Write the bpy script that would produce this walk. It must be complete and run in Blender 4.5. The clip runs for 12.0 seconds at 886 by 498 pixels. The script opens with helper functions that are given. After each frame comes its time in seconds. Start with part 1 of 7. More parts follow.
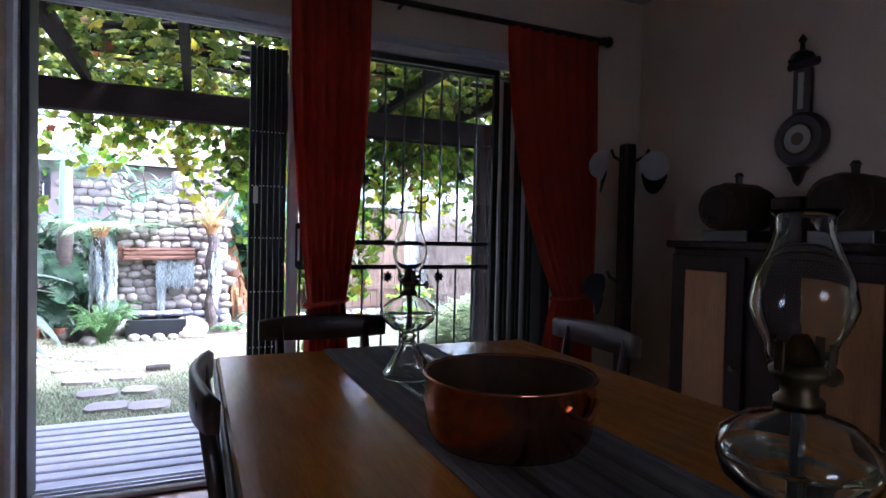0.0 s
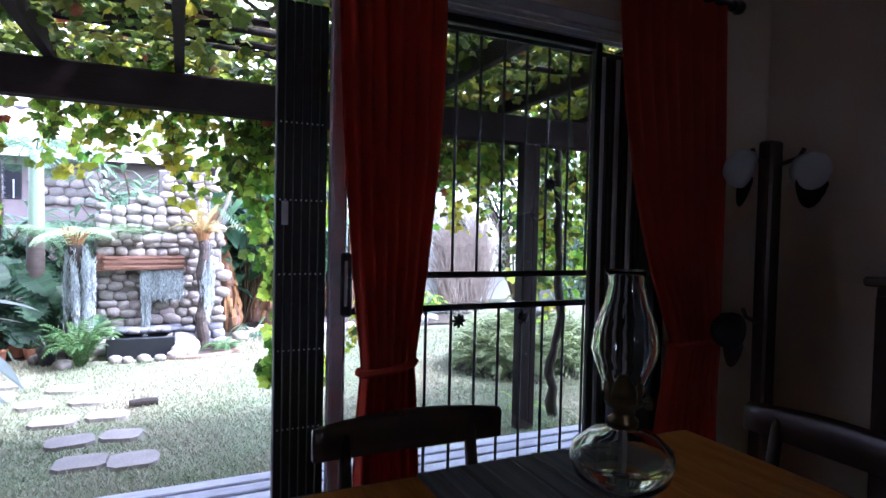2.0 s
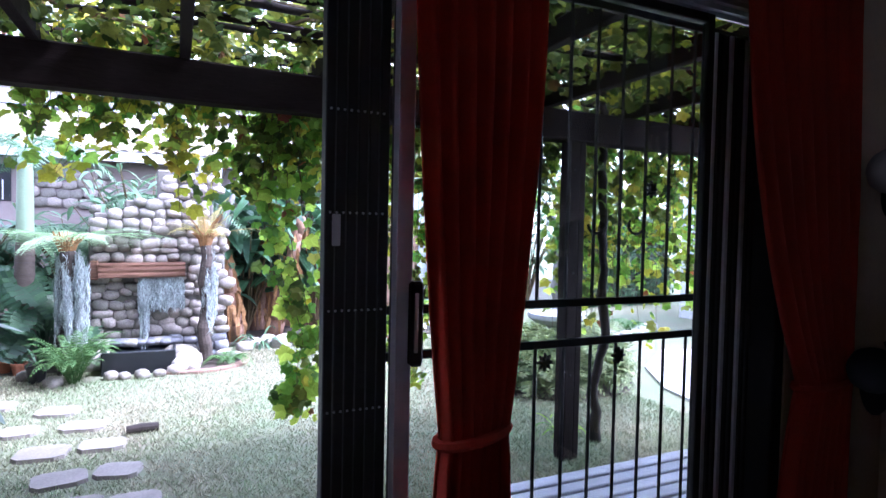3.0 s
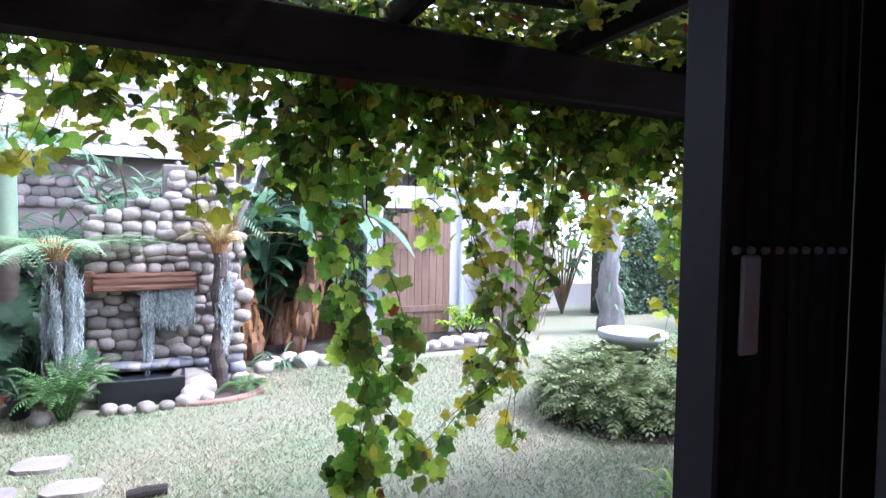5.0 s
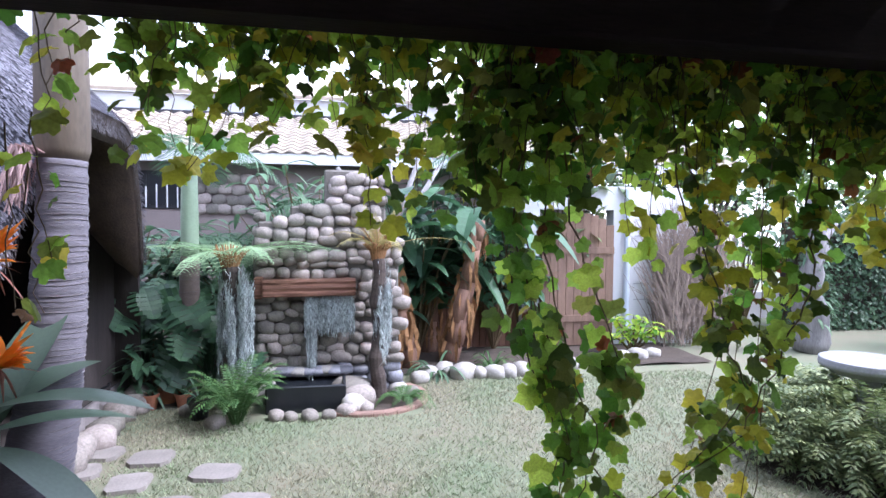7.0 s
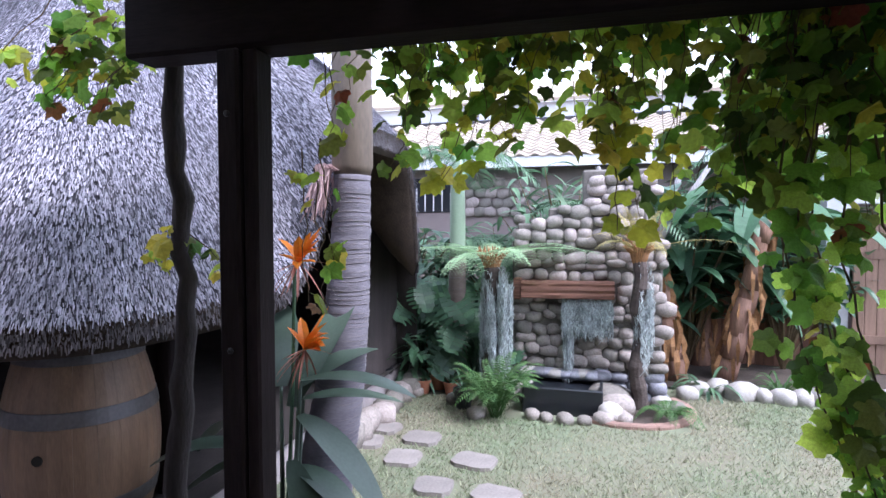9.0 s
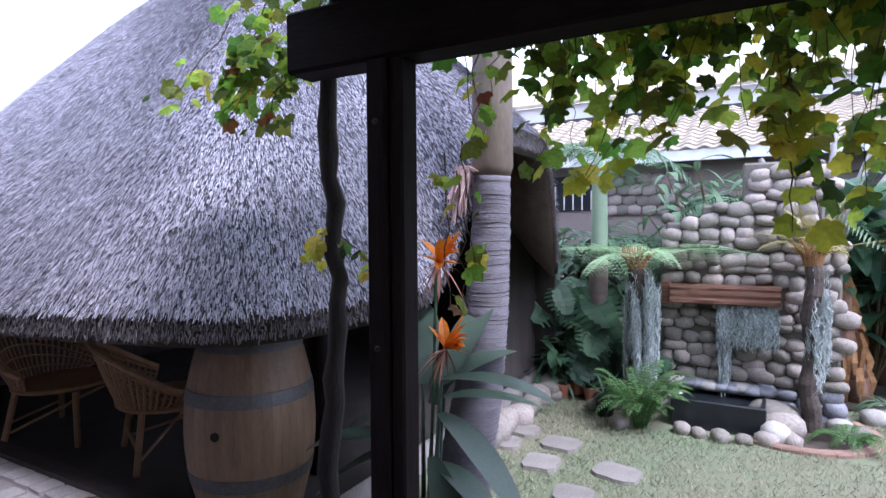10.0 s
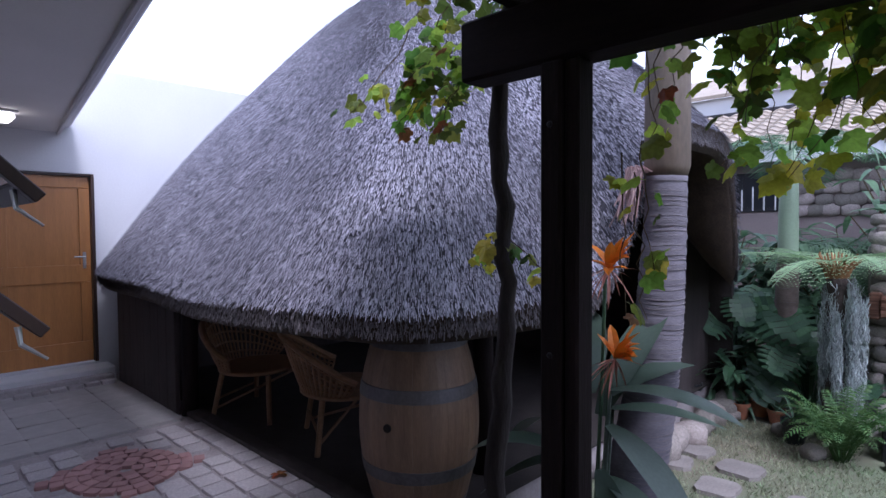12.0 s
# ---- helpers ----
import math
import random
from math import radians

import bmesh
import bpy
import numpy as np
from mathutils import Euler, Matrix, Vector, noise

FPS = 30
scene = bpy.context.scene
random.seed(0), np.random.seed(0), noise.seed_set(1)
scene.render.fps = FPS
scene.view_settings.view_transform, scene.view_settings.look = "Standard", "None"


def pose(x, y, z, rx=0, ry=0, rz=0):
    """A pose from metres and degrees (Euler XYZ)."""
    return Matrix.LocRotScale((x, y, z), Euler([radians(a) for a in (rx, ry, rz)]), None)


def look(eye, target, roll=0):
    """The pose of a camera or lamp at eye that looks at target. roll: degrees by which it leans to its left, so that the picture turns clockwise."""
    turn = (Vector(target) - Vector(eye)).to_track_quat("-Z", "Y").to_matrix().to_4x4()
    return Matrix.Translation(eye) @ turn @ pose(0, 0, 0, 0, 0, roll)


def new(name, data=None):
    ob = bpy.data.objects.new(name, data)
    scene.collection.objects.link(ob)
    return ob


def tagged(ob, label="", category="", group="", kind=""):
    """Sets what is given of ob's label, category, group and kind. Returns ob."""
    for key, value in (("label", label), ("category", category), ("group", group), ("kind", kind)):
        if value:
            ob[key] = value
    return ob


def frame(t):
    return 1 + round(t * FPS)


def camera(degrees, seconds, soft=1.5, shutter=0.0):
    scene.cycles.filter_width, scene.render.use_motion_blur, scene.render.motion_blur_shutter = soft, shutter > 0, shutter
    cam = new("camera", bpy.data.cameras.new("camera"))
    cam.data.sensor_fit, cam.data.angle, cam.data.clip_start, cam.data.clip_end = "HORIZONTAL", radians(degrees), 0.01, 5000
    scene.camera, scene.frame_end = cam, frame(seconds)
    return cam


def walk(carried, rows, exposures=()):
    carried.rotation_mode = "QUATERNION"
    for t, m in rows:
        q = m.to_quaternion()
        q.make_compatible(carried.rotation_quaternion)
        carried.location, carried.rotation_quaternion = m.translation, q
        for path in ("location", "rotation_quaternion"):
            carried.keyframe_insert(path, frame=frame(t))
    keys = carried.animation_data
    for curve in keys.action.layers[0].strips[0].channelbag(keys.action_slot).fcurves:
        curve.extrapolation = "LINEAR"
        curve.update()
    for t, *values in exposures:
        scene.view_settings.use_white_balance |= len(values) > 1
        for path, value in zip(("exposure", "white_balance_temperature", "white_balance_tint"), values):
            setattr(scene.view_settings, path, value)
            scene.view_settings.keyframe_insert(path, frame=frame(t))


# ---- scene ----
cam = camera(76.0, 12.0)
METRES, EYE, TURN = 3.5, 1.2, -23.5
ROWS = [
    (0.0, 0.0, 0.0, 0.0, 0.03, -1.31, -1.31),
    (0.5, -0.0228, 0.0485, 0.0094, -0.33, -1.38, -1.32),
    (1.0, -0.0483, 0.1039, 0.0164, -0.65, -1.46, -1.32),
    (1.5, -0.0874, 0.1697, 0.0293, -0.95, -1.59, -1.28),
    (2.0, -0.1227, 0.2391, 0.0372, -1.26, -1.74, -1.25),
    (2.5, -0.1568, 0.3156, 0.0459, -1.41, -1.77, -1.31),
    (3.0, -0.1996, 0.3798, 0.0535, -1.59, -1.83, -1.19),
    (5.0, -0.3445, 0.6734, 0.0697, -1.33, -2.1, -1.05),
    (5.5, -0.3703, 0.7336, 0.0726, -1.02, -2.21, -0.8),
    (6.0, -0.3954, 0.7859, 0.0792, 0.52, -2.25, -0.71),
    (6.5, -0.4227, 0.8075, 0.0783, 5.19, -2.17, -0.59),
    (6.7, -0.4235, 0.8110, 0.0786, 8.5, -2.18, -0.55),
    (8.3, -0.4225, 0.8310, 0.0818, 26.8, -2.32, -0.20),
    (8.5, -0.421, 0.8339, 0.0822, 29.98, -2.33, -0.14),
    (9.0, -0.4126, 0.8409, 0.0854, 39.09, -2.38, 0.07),
    (9.5, -0.4153, 0.8436, 0.0869, 46.88, -2.43, 0.26),
    (10.0, -0.4223, 0.8437, 0.0887, 52.82, -2.44, 0.36),
    (10.5, -0.4295, 0.841, 0.0882, 57.7, -2.34, 0.44),
    (11.0, -0.4319, 0.8378, 0.0895, 61.84, -2.29, 0.46),
    (11.5, -0.4358, 0.8354, 0.0903, 65.3, -2.29, 0.39),
    (12.0, -0.4351, 0.8291, 0.0914, 68.13, -2.17, 0.38),
]
EXPOSURES = [(0.0, 4.25, 5250, 25), (3.2, 3.45, 5150, 26), (5.0, 3.0, 5400, 22), (6.5, 2.45, 5500, 20), (8.5, 2.45, 5550, 20), (9.5, 2.35, 5500, 20), (12.0, 1.42, 5350, 24)]
walk(cam, [(t, pose(0, 0, EYE, 0, 0, TURN) @ pose(METRES * x, METRES * y, METRES * z, 90 + pitch, roll, yaw))
           for t, x, y, z, yaw, pitch, roll in ROWS], EXPOSURES)

# ---- light: an overcast sky and a soft sun behind cloud ----
SUN_ELEV, SUN_ROT = radians(56), radians(112)
world = bpy.data.worlds.new("overcast_sky")
scene.world = world
world.use_nodes = True
wn = world.node_tree.nodes
wl = world.node_tree.links
sky = wn.new("ShaderNodeTexSky")
sky.sky_type, sky.sun_disc = "NISHITA", False
sky.sun_elevation, sky.sun_rotation = SUN_ELEV, SUN_ROT
grey = wn.new("ShaderNodeHueSaturation")
grey.inputs["Saturation"].default_value = 0.25
wl.new(sky.outputs[0], grey.inputs["Color"])
wl.new(grey.outputs[0], wn["Background"].inputs["Color"])
wn["Background"].inputs["Strength"].default_value = 0.15
sun = new("sun", bpy.data.lights.new("sun", "SUN"))
sun.data.energy, sun.data.angle, sun.data.color = 1.1, radians(14), (1.0, 0.96, 0.9)
sun.matrix_world = look((math.sin(SUN_ROT) * math.cos(SUN_ELEV), math.cos(SUN_ROT) * math.cos(SUN_ELEV), math.sin(SUN_ELEV)), (0, 0, 0))


# ---- materials ----
def material(name, base, rough=0.7, metal=0.0, vary=0.25, scale=6.0, grain=60.0, bump=0.15, stretch=(1, 1, 1), dark=None, per_object=0.0, spec=0.5, hue=0.0, trans=0.0):
    """Principled paint: two scales of noise between dark and base, fine relief, and a shift from piece to piece."""
    m = bpy.data.materials.new(name)
    m.use_nodes = True
    n, l = m.node_tree.nodes, m.node_tree.links
    b = n["Principled BSDF"]
    co = n.new("ShaderNodeTexCoord")
    mp = n.new("ShaderNodeMapping")
    mp.inputs["Scale"].default_value = stretch
    l.new(co.outputs["Object"], mp.inputs["Vector"])
    big, fine = n.new("ShaderNodeTexNoise"), n.new("ShaderNodeTexNoise")
    big.inputs["Scale"].default_value, big.inputs["Detail"].default_value = scale, 5
    fine.inputs["Scale"].default_value, fine.inputs["Detail"].default_value = grain, 4
    for t in (big, fine):
        l.new(mp.outputs[0], t.inputs["Vector"])
    add = n.new("ShaderNodeMath")
    add.operation = "MULTIPLY_ADD"
    add.inputs[1].default_value = 0.45
    l.new(fine.outputs["Fac"], add.inputs[0])
    half = n.new("ShaderNodeMath")
    half.operation = "MULTIPLY"
    half.inputs[1].default_value = 0.55
    l.new(big.outputs["Fac"], half.inputs[0])
    l.new(half.outputs[0], add.inputs[2])
    ramp = n.new("ShaderNodeMapRange")
    ramp.inputs["From Min"].default_value, ramp.inputs["From Max"].default_value = 0.33, 0.67
    l.new(add.outputs[0], ramp.inputs["Value"])
    mix = n.new("ShaderNodeMix")
    mix.data_type = "RGBA"
    low = dark or tuple(c * (1 - vary) for c in base)
    high = tuple(min(1, c * (1 + vary * 0.6)) for c in base)
    mix.inputs["A"].default_value, mix.inputs["B"].default_value = (*low, 1), (*high, 1)
    l.new(ramp.outputs[0], mix.inputs["Factor"])
    out = mix.outputs["Result"]
    if per_object or hue:
        hs = n.new("ShaderNodeHueSaturation")
        info = n.new("ShaderNodeObjectInfo")
        isl = n.new("ShaderNodeNewGeometry")
        summ = n.new("ShaderNodeMath")
        summ.operation = "ADD"
        l.new(info.outputs["Random"], summ.inputs[0])
        l.new(isl.outputs["Random Per Island"], summ.inputs[1])
        fr = n.new("ShaderNodeMath")
        fr.operation = "FRACT"
        l.new(summ.outputs[0], fr.inputs[0])
        v = n.new("ShaderNodeMapRange")
        v.inputs["To Min"].default_value, v.inputs["To Max"].default_value = 1 - per_object, 1 + per_object
        l.new(fr.outputs[0], v.inputs["Value"])
        l.new(v.outputs[0], hs.inputs["Value"])
        h = n.new("ShaderNodeMapRange")
        h.inputs["To Min"].default_value, h.inputs["To Max"].default_value = 0.5 + hue, 0.5 - hue
        l.new(fr.outputs[0], h.inputs["Value"])
        l.new(h.outputs[0], hs.inputs["Hue"])
        l.new(out, hs.inputs["Color"])
        out = hs.outputs["Color"]
    l.new(out, b.inputs["Base Color"])
    b.inputs["Roughness"].default_value, b.inputs["Metallic"].default_value = rough, metal
    b.inputs["Specular IOR Level"].default_value = spec
    if bump:
        bp = n.new("ShaderNodeBump")
        bp.inputs["Strength"].default_value, bp.inputs["Distance"].default_value = bump, 0.01
        l.new(add.outputs[0], bp.inputs["Height"])
        l.new(bp.outputs[0], b.inputs["Normal"])
    if trans:
        tr = n.new("ShaderNodeBsdfTranslucent")
        l.new(out, tr.inputs["Color"])
        ms = n.new("ShaderNodeMixShader")
        ms.inputs[0].default_value = trans
        l.new(b.outputs[0], ms.inputs[1])
        l.new(tr.outputs[0], ms.inputs[2])
        l.new(ms.outputs[0], n["Material Output"].inputs["Surface"])
    return m


def glass(name, colour, rough=0.0, ior=1.45):
    m = bpy.data.materials.new(name)
    m.use_nodes = True
    b = m.node_tree.nodes["Principled BSDF"]
    b.inputs["Base Color"].default_value = (*colour, 1)
    b.inputs["Transmission Weight"].default_value = 1
    b.inputs["Roughness"].default_value, b.inputs["IOR"].default_value = rough, ior
    return m


PLASTER = material("cream_plaster", (0.68, 0.55, 0.45), 0.85, vary=0.1, scale=2, grain=90, bump=0.1)
WHITE_WALL = material("white_painted_plaster", (0.57, 0.57, 0.585), 0.8, vary=0.08, scale=1.2, grain=70, bump=0.12)
CEIL = material("white_ceiling", (0.72, 0.7, 0.67), 0.9, vary=0.05, scale=2, grain=60, bump=0.05)
TILE = material("terracotta_tile", (0.3, 0.16, 0.1), 0.4, vary=0.3, scale=5, grain=50, per_object=0.12)
ALU = material("dark_bronze_aluminium", (0.032, 0.031, 0.035), 0.5, 0.4, vary=0.15, scale=8, bump=0.03)
ALU_LIGHT = material("grey_aluminium", (0.62, 0.63, 0.7), 0.45, 0.2, vary=0.1, scale=8, bump=0.03)
IRON = material("black_painted_iron", (0.02, 0.02, 0.022), 0.5, 0.3, vary=0.3, scale=20, bump=0.1)
CURTAIN = material("red_curtain_cloth", (0.58, 0.06, 0.026), 0.9, vary=0.2, scale=9, grain=300, bump=0.2, stretch=(1, 1, 0.3), trans=0.38)
TABLE_WOOD = material("varnished_oregon_wood", (0.52, 0.2, 0.035), 0.22, vary=0.3, scale=4, grain=22, bump=0.05, stretch=(9, 0.8, 1))
DARK_WOOD = material("dark_stained_wood", (0.035, 0.018, 0.012), 0.35, vary=0.4, scale=6, grain=40, bump=0.1, stretch=(1, 1, 0.2))
CAB_WOOD = material("dark_cabinet_wood", (0.03, 0.016, 0.011), 0.6, vary=0.4, scale=5, grain=40, bump=0.1, stretch=(3, 3, 0.4), spec=0.2)
PANEL_WOOD = material("honey_wood_panel", (0.3, 0.125, 0.035), 0.6, vary=0.3, scale=4, grain=30, bump=0.08, stretch=(5, 5, 0.5))
RUNNER = material("grey_striped_cloth", (0.2, 0.19, 0.195), 0.95, vary=0.5, scale=3, grain=40, bump=0.3, stretch=(22, 0.4, 1))
COPPER = material("aged_copper", (0.55, 0.22, 0.12), 0.2, 1.0, vary=0.35, scale=9, grain=50, bump=0.06)
DARK_COPPER = material("dark_copper_lining", (0.1, 0.05, 0.03), 0.65, 0.3, vary=0.4, scale=9, grain=50, bump=0.1)
BRASS = material("tarnished_brass", (0.12, 0.09, 0.05), 0.4, 1.0, vary=0.4, scale=20, bump=0.05)
CHROME = material("brushed_steel", (0.6, 0.6, 0.62), 0.3, 1.0, vary=0.1, scale=20, bump=0.02)
GLASS = glass("clear_glass", (0.98, 1.0, 0.99), 0.0, 1.3)
PANE = glass("window_glass", (0.8, 0.84, 0.83))
TANK = glass("oil_filled_glass", (0.95, 0.97, 0.82), 0.0, 1.2)
PERGOLA = material("creosoted_pine", (0.016, 0.01, 0.01), 0.75, vary=0.5, scale=5, grain=35, bump=0.35, stretch=(0.5, 3, 3), spec=0.12)
POST = material("creosoted_post", (0.018, 0.012, 0.012), 0.7, vary=0.5, scale=5, grain=35, bump=0.35, stretch=(4, 4, 0.4), spec=0.12)
DECK = material("grey_weathered_deck", (0.44, 0.44, 0.52), 0.6, vary=0.3, scale=5, grain=45, bump=0.25, stretch=(0.4, 5, 5), per_object=0.1)
GROUND = material("garden_lawn", (0.115, 0.15, 0.088), 0.95, vary=0.3, scale=1.6, grain=45, bump=0.6, dark=(0.195, 0.168, 0.122))
PAVE_BASE = material("mortar_bed", (0.36, 0.32, 0.315), 0.95, vary=0.3, scale=6, grain=60, bump=0.3)
PAVER = material("grey_paver", (0.45, 0.41, 0.41), 0.85, vary=0.25, scale=8, grain=70, bump=0.3, per_object=0.14)
RED_PAVER = material("red_cobble", (0.42, 0.24, 0.23), 0.85, vary=0.25, scale=10, grain=70, bump=0.3, per_object=0.14)
SLAB = material("stepping_stone", (0.235, 0.21, 0.195), 0.9, vary=0.25, scale=7, grain=60, bump=0.3, per_object=0.1)
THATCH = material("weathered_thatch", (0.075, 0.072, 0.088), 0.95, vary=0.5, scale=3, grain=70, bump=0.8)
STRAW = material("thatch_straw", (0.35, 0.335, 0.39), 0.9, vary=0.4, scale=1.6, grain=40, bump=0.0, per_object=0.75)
# darker straw and thatch for eave and underside, with the shade in the colour
SHADED_STRAW = material("eave_straw", (0.13, 0.115, 0.12), 0.9, vary=0.4, scale=2, grain=40, bump=0.0, per_object=0.7)
THATCH_SHADE = material("shaded_thatch_underside", (0.055, 0.037, 0.026), 0.95, vary=0.5, scale=8, grain=60, bump=0.6)


# ---- helpers for shapes ----
def part(name, bm, mat, parent=None, label="", smooth=False):
    """Links a bmesh as one mesh object under a thing or a part."""
    me = bpy.data.meshes.new(name)
    if smooth:
        for f in bm.faces:
            f.smooth = True
    bm.to_mesh(me)
    bm.free()
    for m in mat if isinstance(mat, (list, tuple)) else (mat,):
        me.materials.append(m)
    ob = new(name, me)
    ob.parent = parent
    if label:
        tagged(ob, label)
    return ob


def thing(name, label, category, group="", at=(0, 0, 0), turn=0.0, kind=""):
    ob = new(name)
    ob.empty_display_size = 0.1
    ob.matrix_world = pose(*at, 0, 0, turn)
    return tagged(ob, label, category, group, kind)


def box(bm, lo, hi, bevel=0.0, m=None):
    """A box from corner to corner with its edges taken off."""
    d = [b - a for a, b in zip(lo, hi)]
    c = [(a + b) / 2 for a, b in zip(lo, hi)]
    r = bmesh.ops.create_cube(bm, size=1, matrix=Matrix.Translation(c) @ Matrix.Diagonal((*d, 1)))
    vs = r["verts"]
    if bevel:
        es = list({e for v in vs for e in v.link_edges})
        made = bmesh.ops.bevel(bm, geom=es, offset=bevel, segments=1, affect="EDGES", profile=0.5)
        vs = list({v for f in made["faces"] for v in f.verts} | {v for v in vs if v.is_valid})
    if m is not None:
        bmesh.ops.transform(bm, matrix=m, verts=[v for v in vs if v.is_valid])
    return vs


def slab_box(name, lo, hi, mat, parent=None, bevel=0.004, label=""):
    bm = bmesh.new()
    box(bm, lo, hi, bevel)
    return part(name, bm, mat, parent, label)


def lathe(bm, profile, n=24, at=(0, 0, 0), cap=True, m=None):
    """Turns a profile of (radius, height) round the z axis."""
    rings = []
    for r, z in profile:
        ring = [bm.verts.new((at[0] + r * math.cos(2 * math.pi * k / n), at[1] + r * math.sin(2 * math.pi * k / n), at[2] + z)) for k in range(n)]
        rings.append(ring)
    for a, b in zip(rings, rings[1:]):
        for k in range(n):
            bm.faces.new((a[k], a[(k + 1) % n], b[(k + 1) % n], b[k]))
    if cap:
        bm.faces.new(rings[0][::-1])
        bm.faces.new(rings[-1])
    if m is not None:
        bmesh.ops.transform(bm, matrix=m, verts=[v for r in rings for v in r])


def tube(bm, pts, radii, n=8, cap=True):
    """A round bar along points, with a radius at each."""
    pts = [Vector(p) for p in pts]
    if not isinstance(radii, (list, tuple)):
        radii = [radii] * len(pts)
    side = None
    rings = []
    for i, p in enumerate(pts):
        d = (pts[min(i + 1, len(pts) - 1)] - pts[max(i - 1, 0)]).normalized()
        if side is None:
            side = d.orthogonal().normalized()
        side = (side - d * side.dot(d)).normalized()
        up = d.cross(side)
        rings.append([bm.verts.new(p + radii[i] * (side * math.cos(2 * math.pi * k / n) + up * math.sin(2 * math.pi * k / n))) for k in range(n)])
    for a, b in zip(rings, rings[1:]):
        for k in range(n):
            bm.faces.new((a[k], a[(k + 1) % n], b[(k + 1) % n], b[k]))
    if cap:
        bm.faces.new(rings[0][::-1])
        bm.faces.new(rings[-1])


def strip(bm, pts, widths, up=(0, 0, 1), fold=0.0):
    """A leaf blade along points: two half-blades that fold up along the midrib."""
    pts = [Vector(p) for p in pts]
    rows = []
    for i, p in enumerate(pts):
        d = (pts[min(i + 1, len(pts) - 1)] - pts[max(i - 1, 0)]).normalized()
        s = d.cross(Vector(up))
        s = s.normalized() if s.length > 1e-4 else d.orthogonal().normalized()
        u = s.cross(d)
        w = widths[i]
        rows.append((bm.verts.new(p - s * w + u * w * fold), bm.verts.new(p), bm.verts.new(p + s * w + u * w * fold)))
    for a, b in zip(rows, rows[1:]):
        bm.faces.new((a[0], a[1], b[1], b[0]))
        bm.faces.new((a[1], a[2], b[2], b[1]))


def arc(base, way, length, droop, n=7, rise=0.6):
    """Points of a leaf stalk that rises along way and droops."""
    way = Vector(way).normalized()
    out = []
    for k in range(n):
        s = k / (n - 1)
        out.append(Vector(base) + way * length * s + Vector((0, 0, rise * length * s - droop * length * s * s)))
    return out


def rnd(a, b):
    return random.uniform(a, b)


# ---- the setting ----
LAWN, PAVE = -0.28, 0.0
Y0, Y1 = 2.86, 3.02      # inner and outer face of the garden wall of the room
XL, XR = -2.4, 2.6
DOOR_L, DOOR_R, HEAD = -0.68, 1.95, 2.25


def structure(name, boxes, mat, label, category):
    bm = bmesh.new()
    for lo, hi in boxes:
        box(bm, lo, hi)
    return tagged(part(name, bm, mat), label, category, kind="structure")


structure("floor", [((XL, -3.0, -0.3), (XR, Y1, -0.012))], TILE, "terracotta tiled dining room floor", "floor")
structure("wall_north", [((-2.6, Y0, 0), (DOOR_L, Y1, 2.7)), ((DOOR_R, Y0, 0), (2.8, Y1, 2.7)), ((DOOR_L, Y0, HEAD), (DOOR_R, Y1, 2.7))], PLASTER,
          "cream plaster wall around the sliding door", "wall")
structure("wall_east", [((XR, -3.0, 0), (XR + 0.2, Y0, 2.7))], PLASTER, "cream plaster dining room side wall", "wall")
structure("wall_west", [((XL - 0.2, -3.0, 0), (XL, Y0, 2.7))], PLASTER, "cream plaster wall", "wall")
structure("wall_south", [((XL - 0.2, -3.2, 0), (-0.5, -3.0, 2.7)), ((0.4, -3.2, 0), (XR + 0.2, -3.0, 2.7)), ((-0.5, -3.2, 0), (0.4, -3.0, 1.2)), ((-0.5, -3.2, 2.1), (0.4, -3.0, 2.7))], PLASTER, "cream plaster wall with a window at the back of the room", "wall")
structure("ceiling", [((XL - 0.2, -3.2, 2.7), (XR + 0.2, Y1, 2.82))], CEIL, "white dining room ceiling", "ceiling")
# ground
bm = bmesh.new()
bmesh.ops.create_grid(bm, x_segments=60, y_segments=60, size=40, matrix=Matrix.Translation((0, 12, 0)))
for v in bm.verts:
    v.co.z = LAWN + 0.012 * noise.noise(v.co * 0.7)
for f in bm.faces:
    f.smooth = True
ground = tagged(part("ground", bm, GROUND), "short dry patchy garden lawn", "lawn", kind="structure")


# ---- sliding door, gate, curtains ----
def frame_bars(bm, x0, x1, z0, z1, y0, y1, w, bevel=0.004):
    box(bm, (x0, y0, z0), (x0 + w, y1, z1), bevel)
    box(bm, (x1 - w, y0, z0), (x1, y1, z1), bevel)
    box(bm, (x0 + w, y0, z0), (x1 - w, y1, z0 + w), bevel)
    box(bm, (x0 + w, y0, z1 - w), (x1 - w, y1, z1), bevel)


door = thing("door_1", "open aluminium sliding glass door to the garden", "sliding door", kind="structure")
bm = bmesh.new()
box(bm, (-0.677, 2.862, 0.0), (-0.645, 3.015, 2.195), 0.004)
box(bm, (1.885, 2.862, 0.0), (1.947, 3.015, 2.195), 0.004)
part("door_frame", bm, ALU, door)
bm = bmesh.new()
box(bm, (-0.677, 2.85, 2.198), (1.947, 3.015, 2.248), 0.005)
for k in range(3):
    box(bm, (-0.67, 2.86 + 0.05 * k, 2.178), (1.94, 2.868 + 0.05 * k, 2.196))
part("head_track", bm, ALU_LIGHT, door, "grey aluminium head track with rails")
bm = bmesh.new()
box(bm, (-0.677, 2.862, -0.006), (1.947, 3.015, 0.02), 0.005)
for k in range(3):
    box(bm, (-0.66, 2.89 + 0.045 * k, 0.021), (1.93, 2.896 + 0.045 * k, 0.034))
part("sill_track", bm, ALU_LIGHT, door)


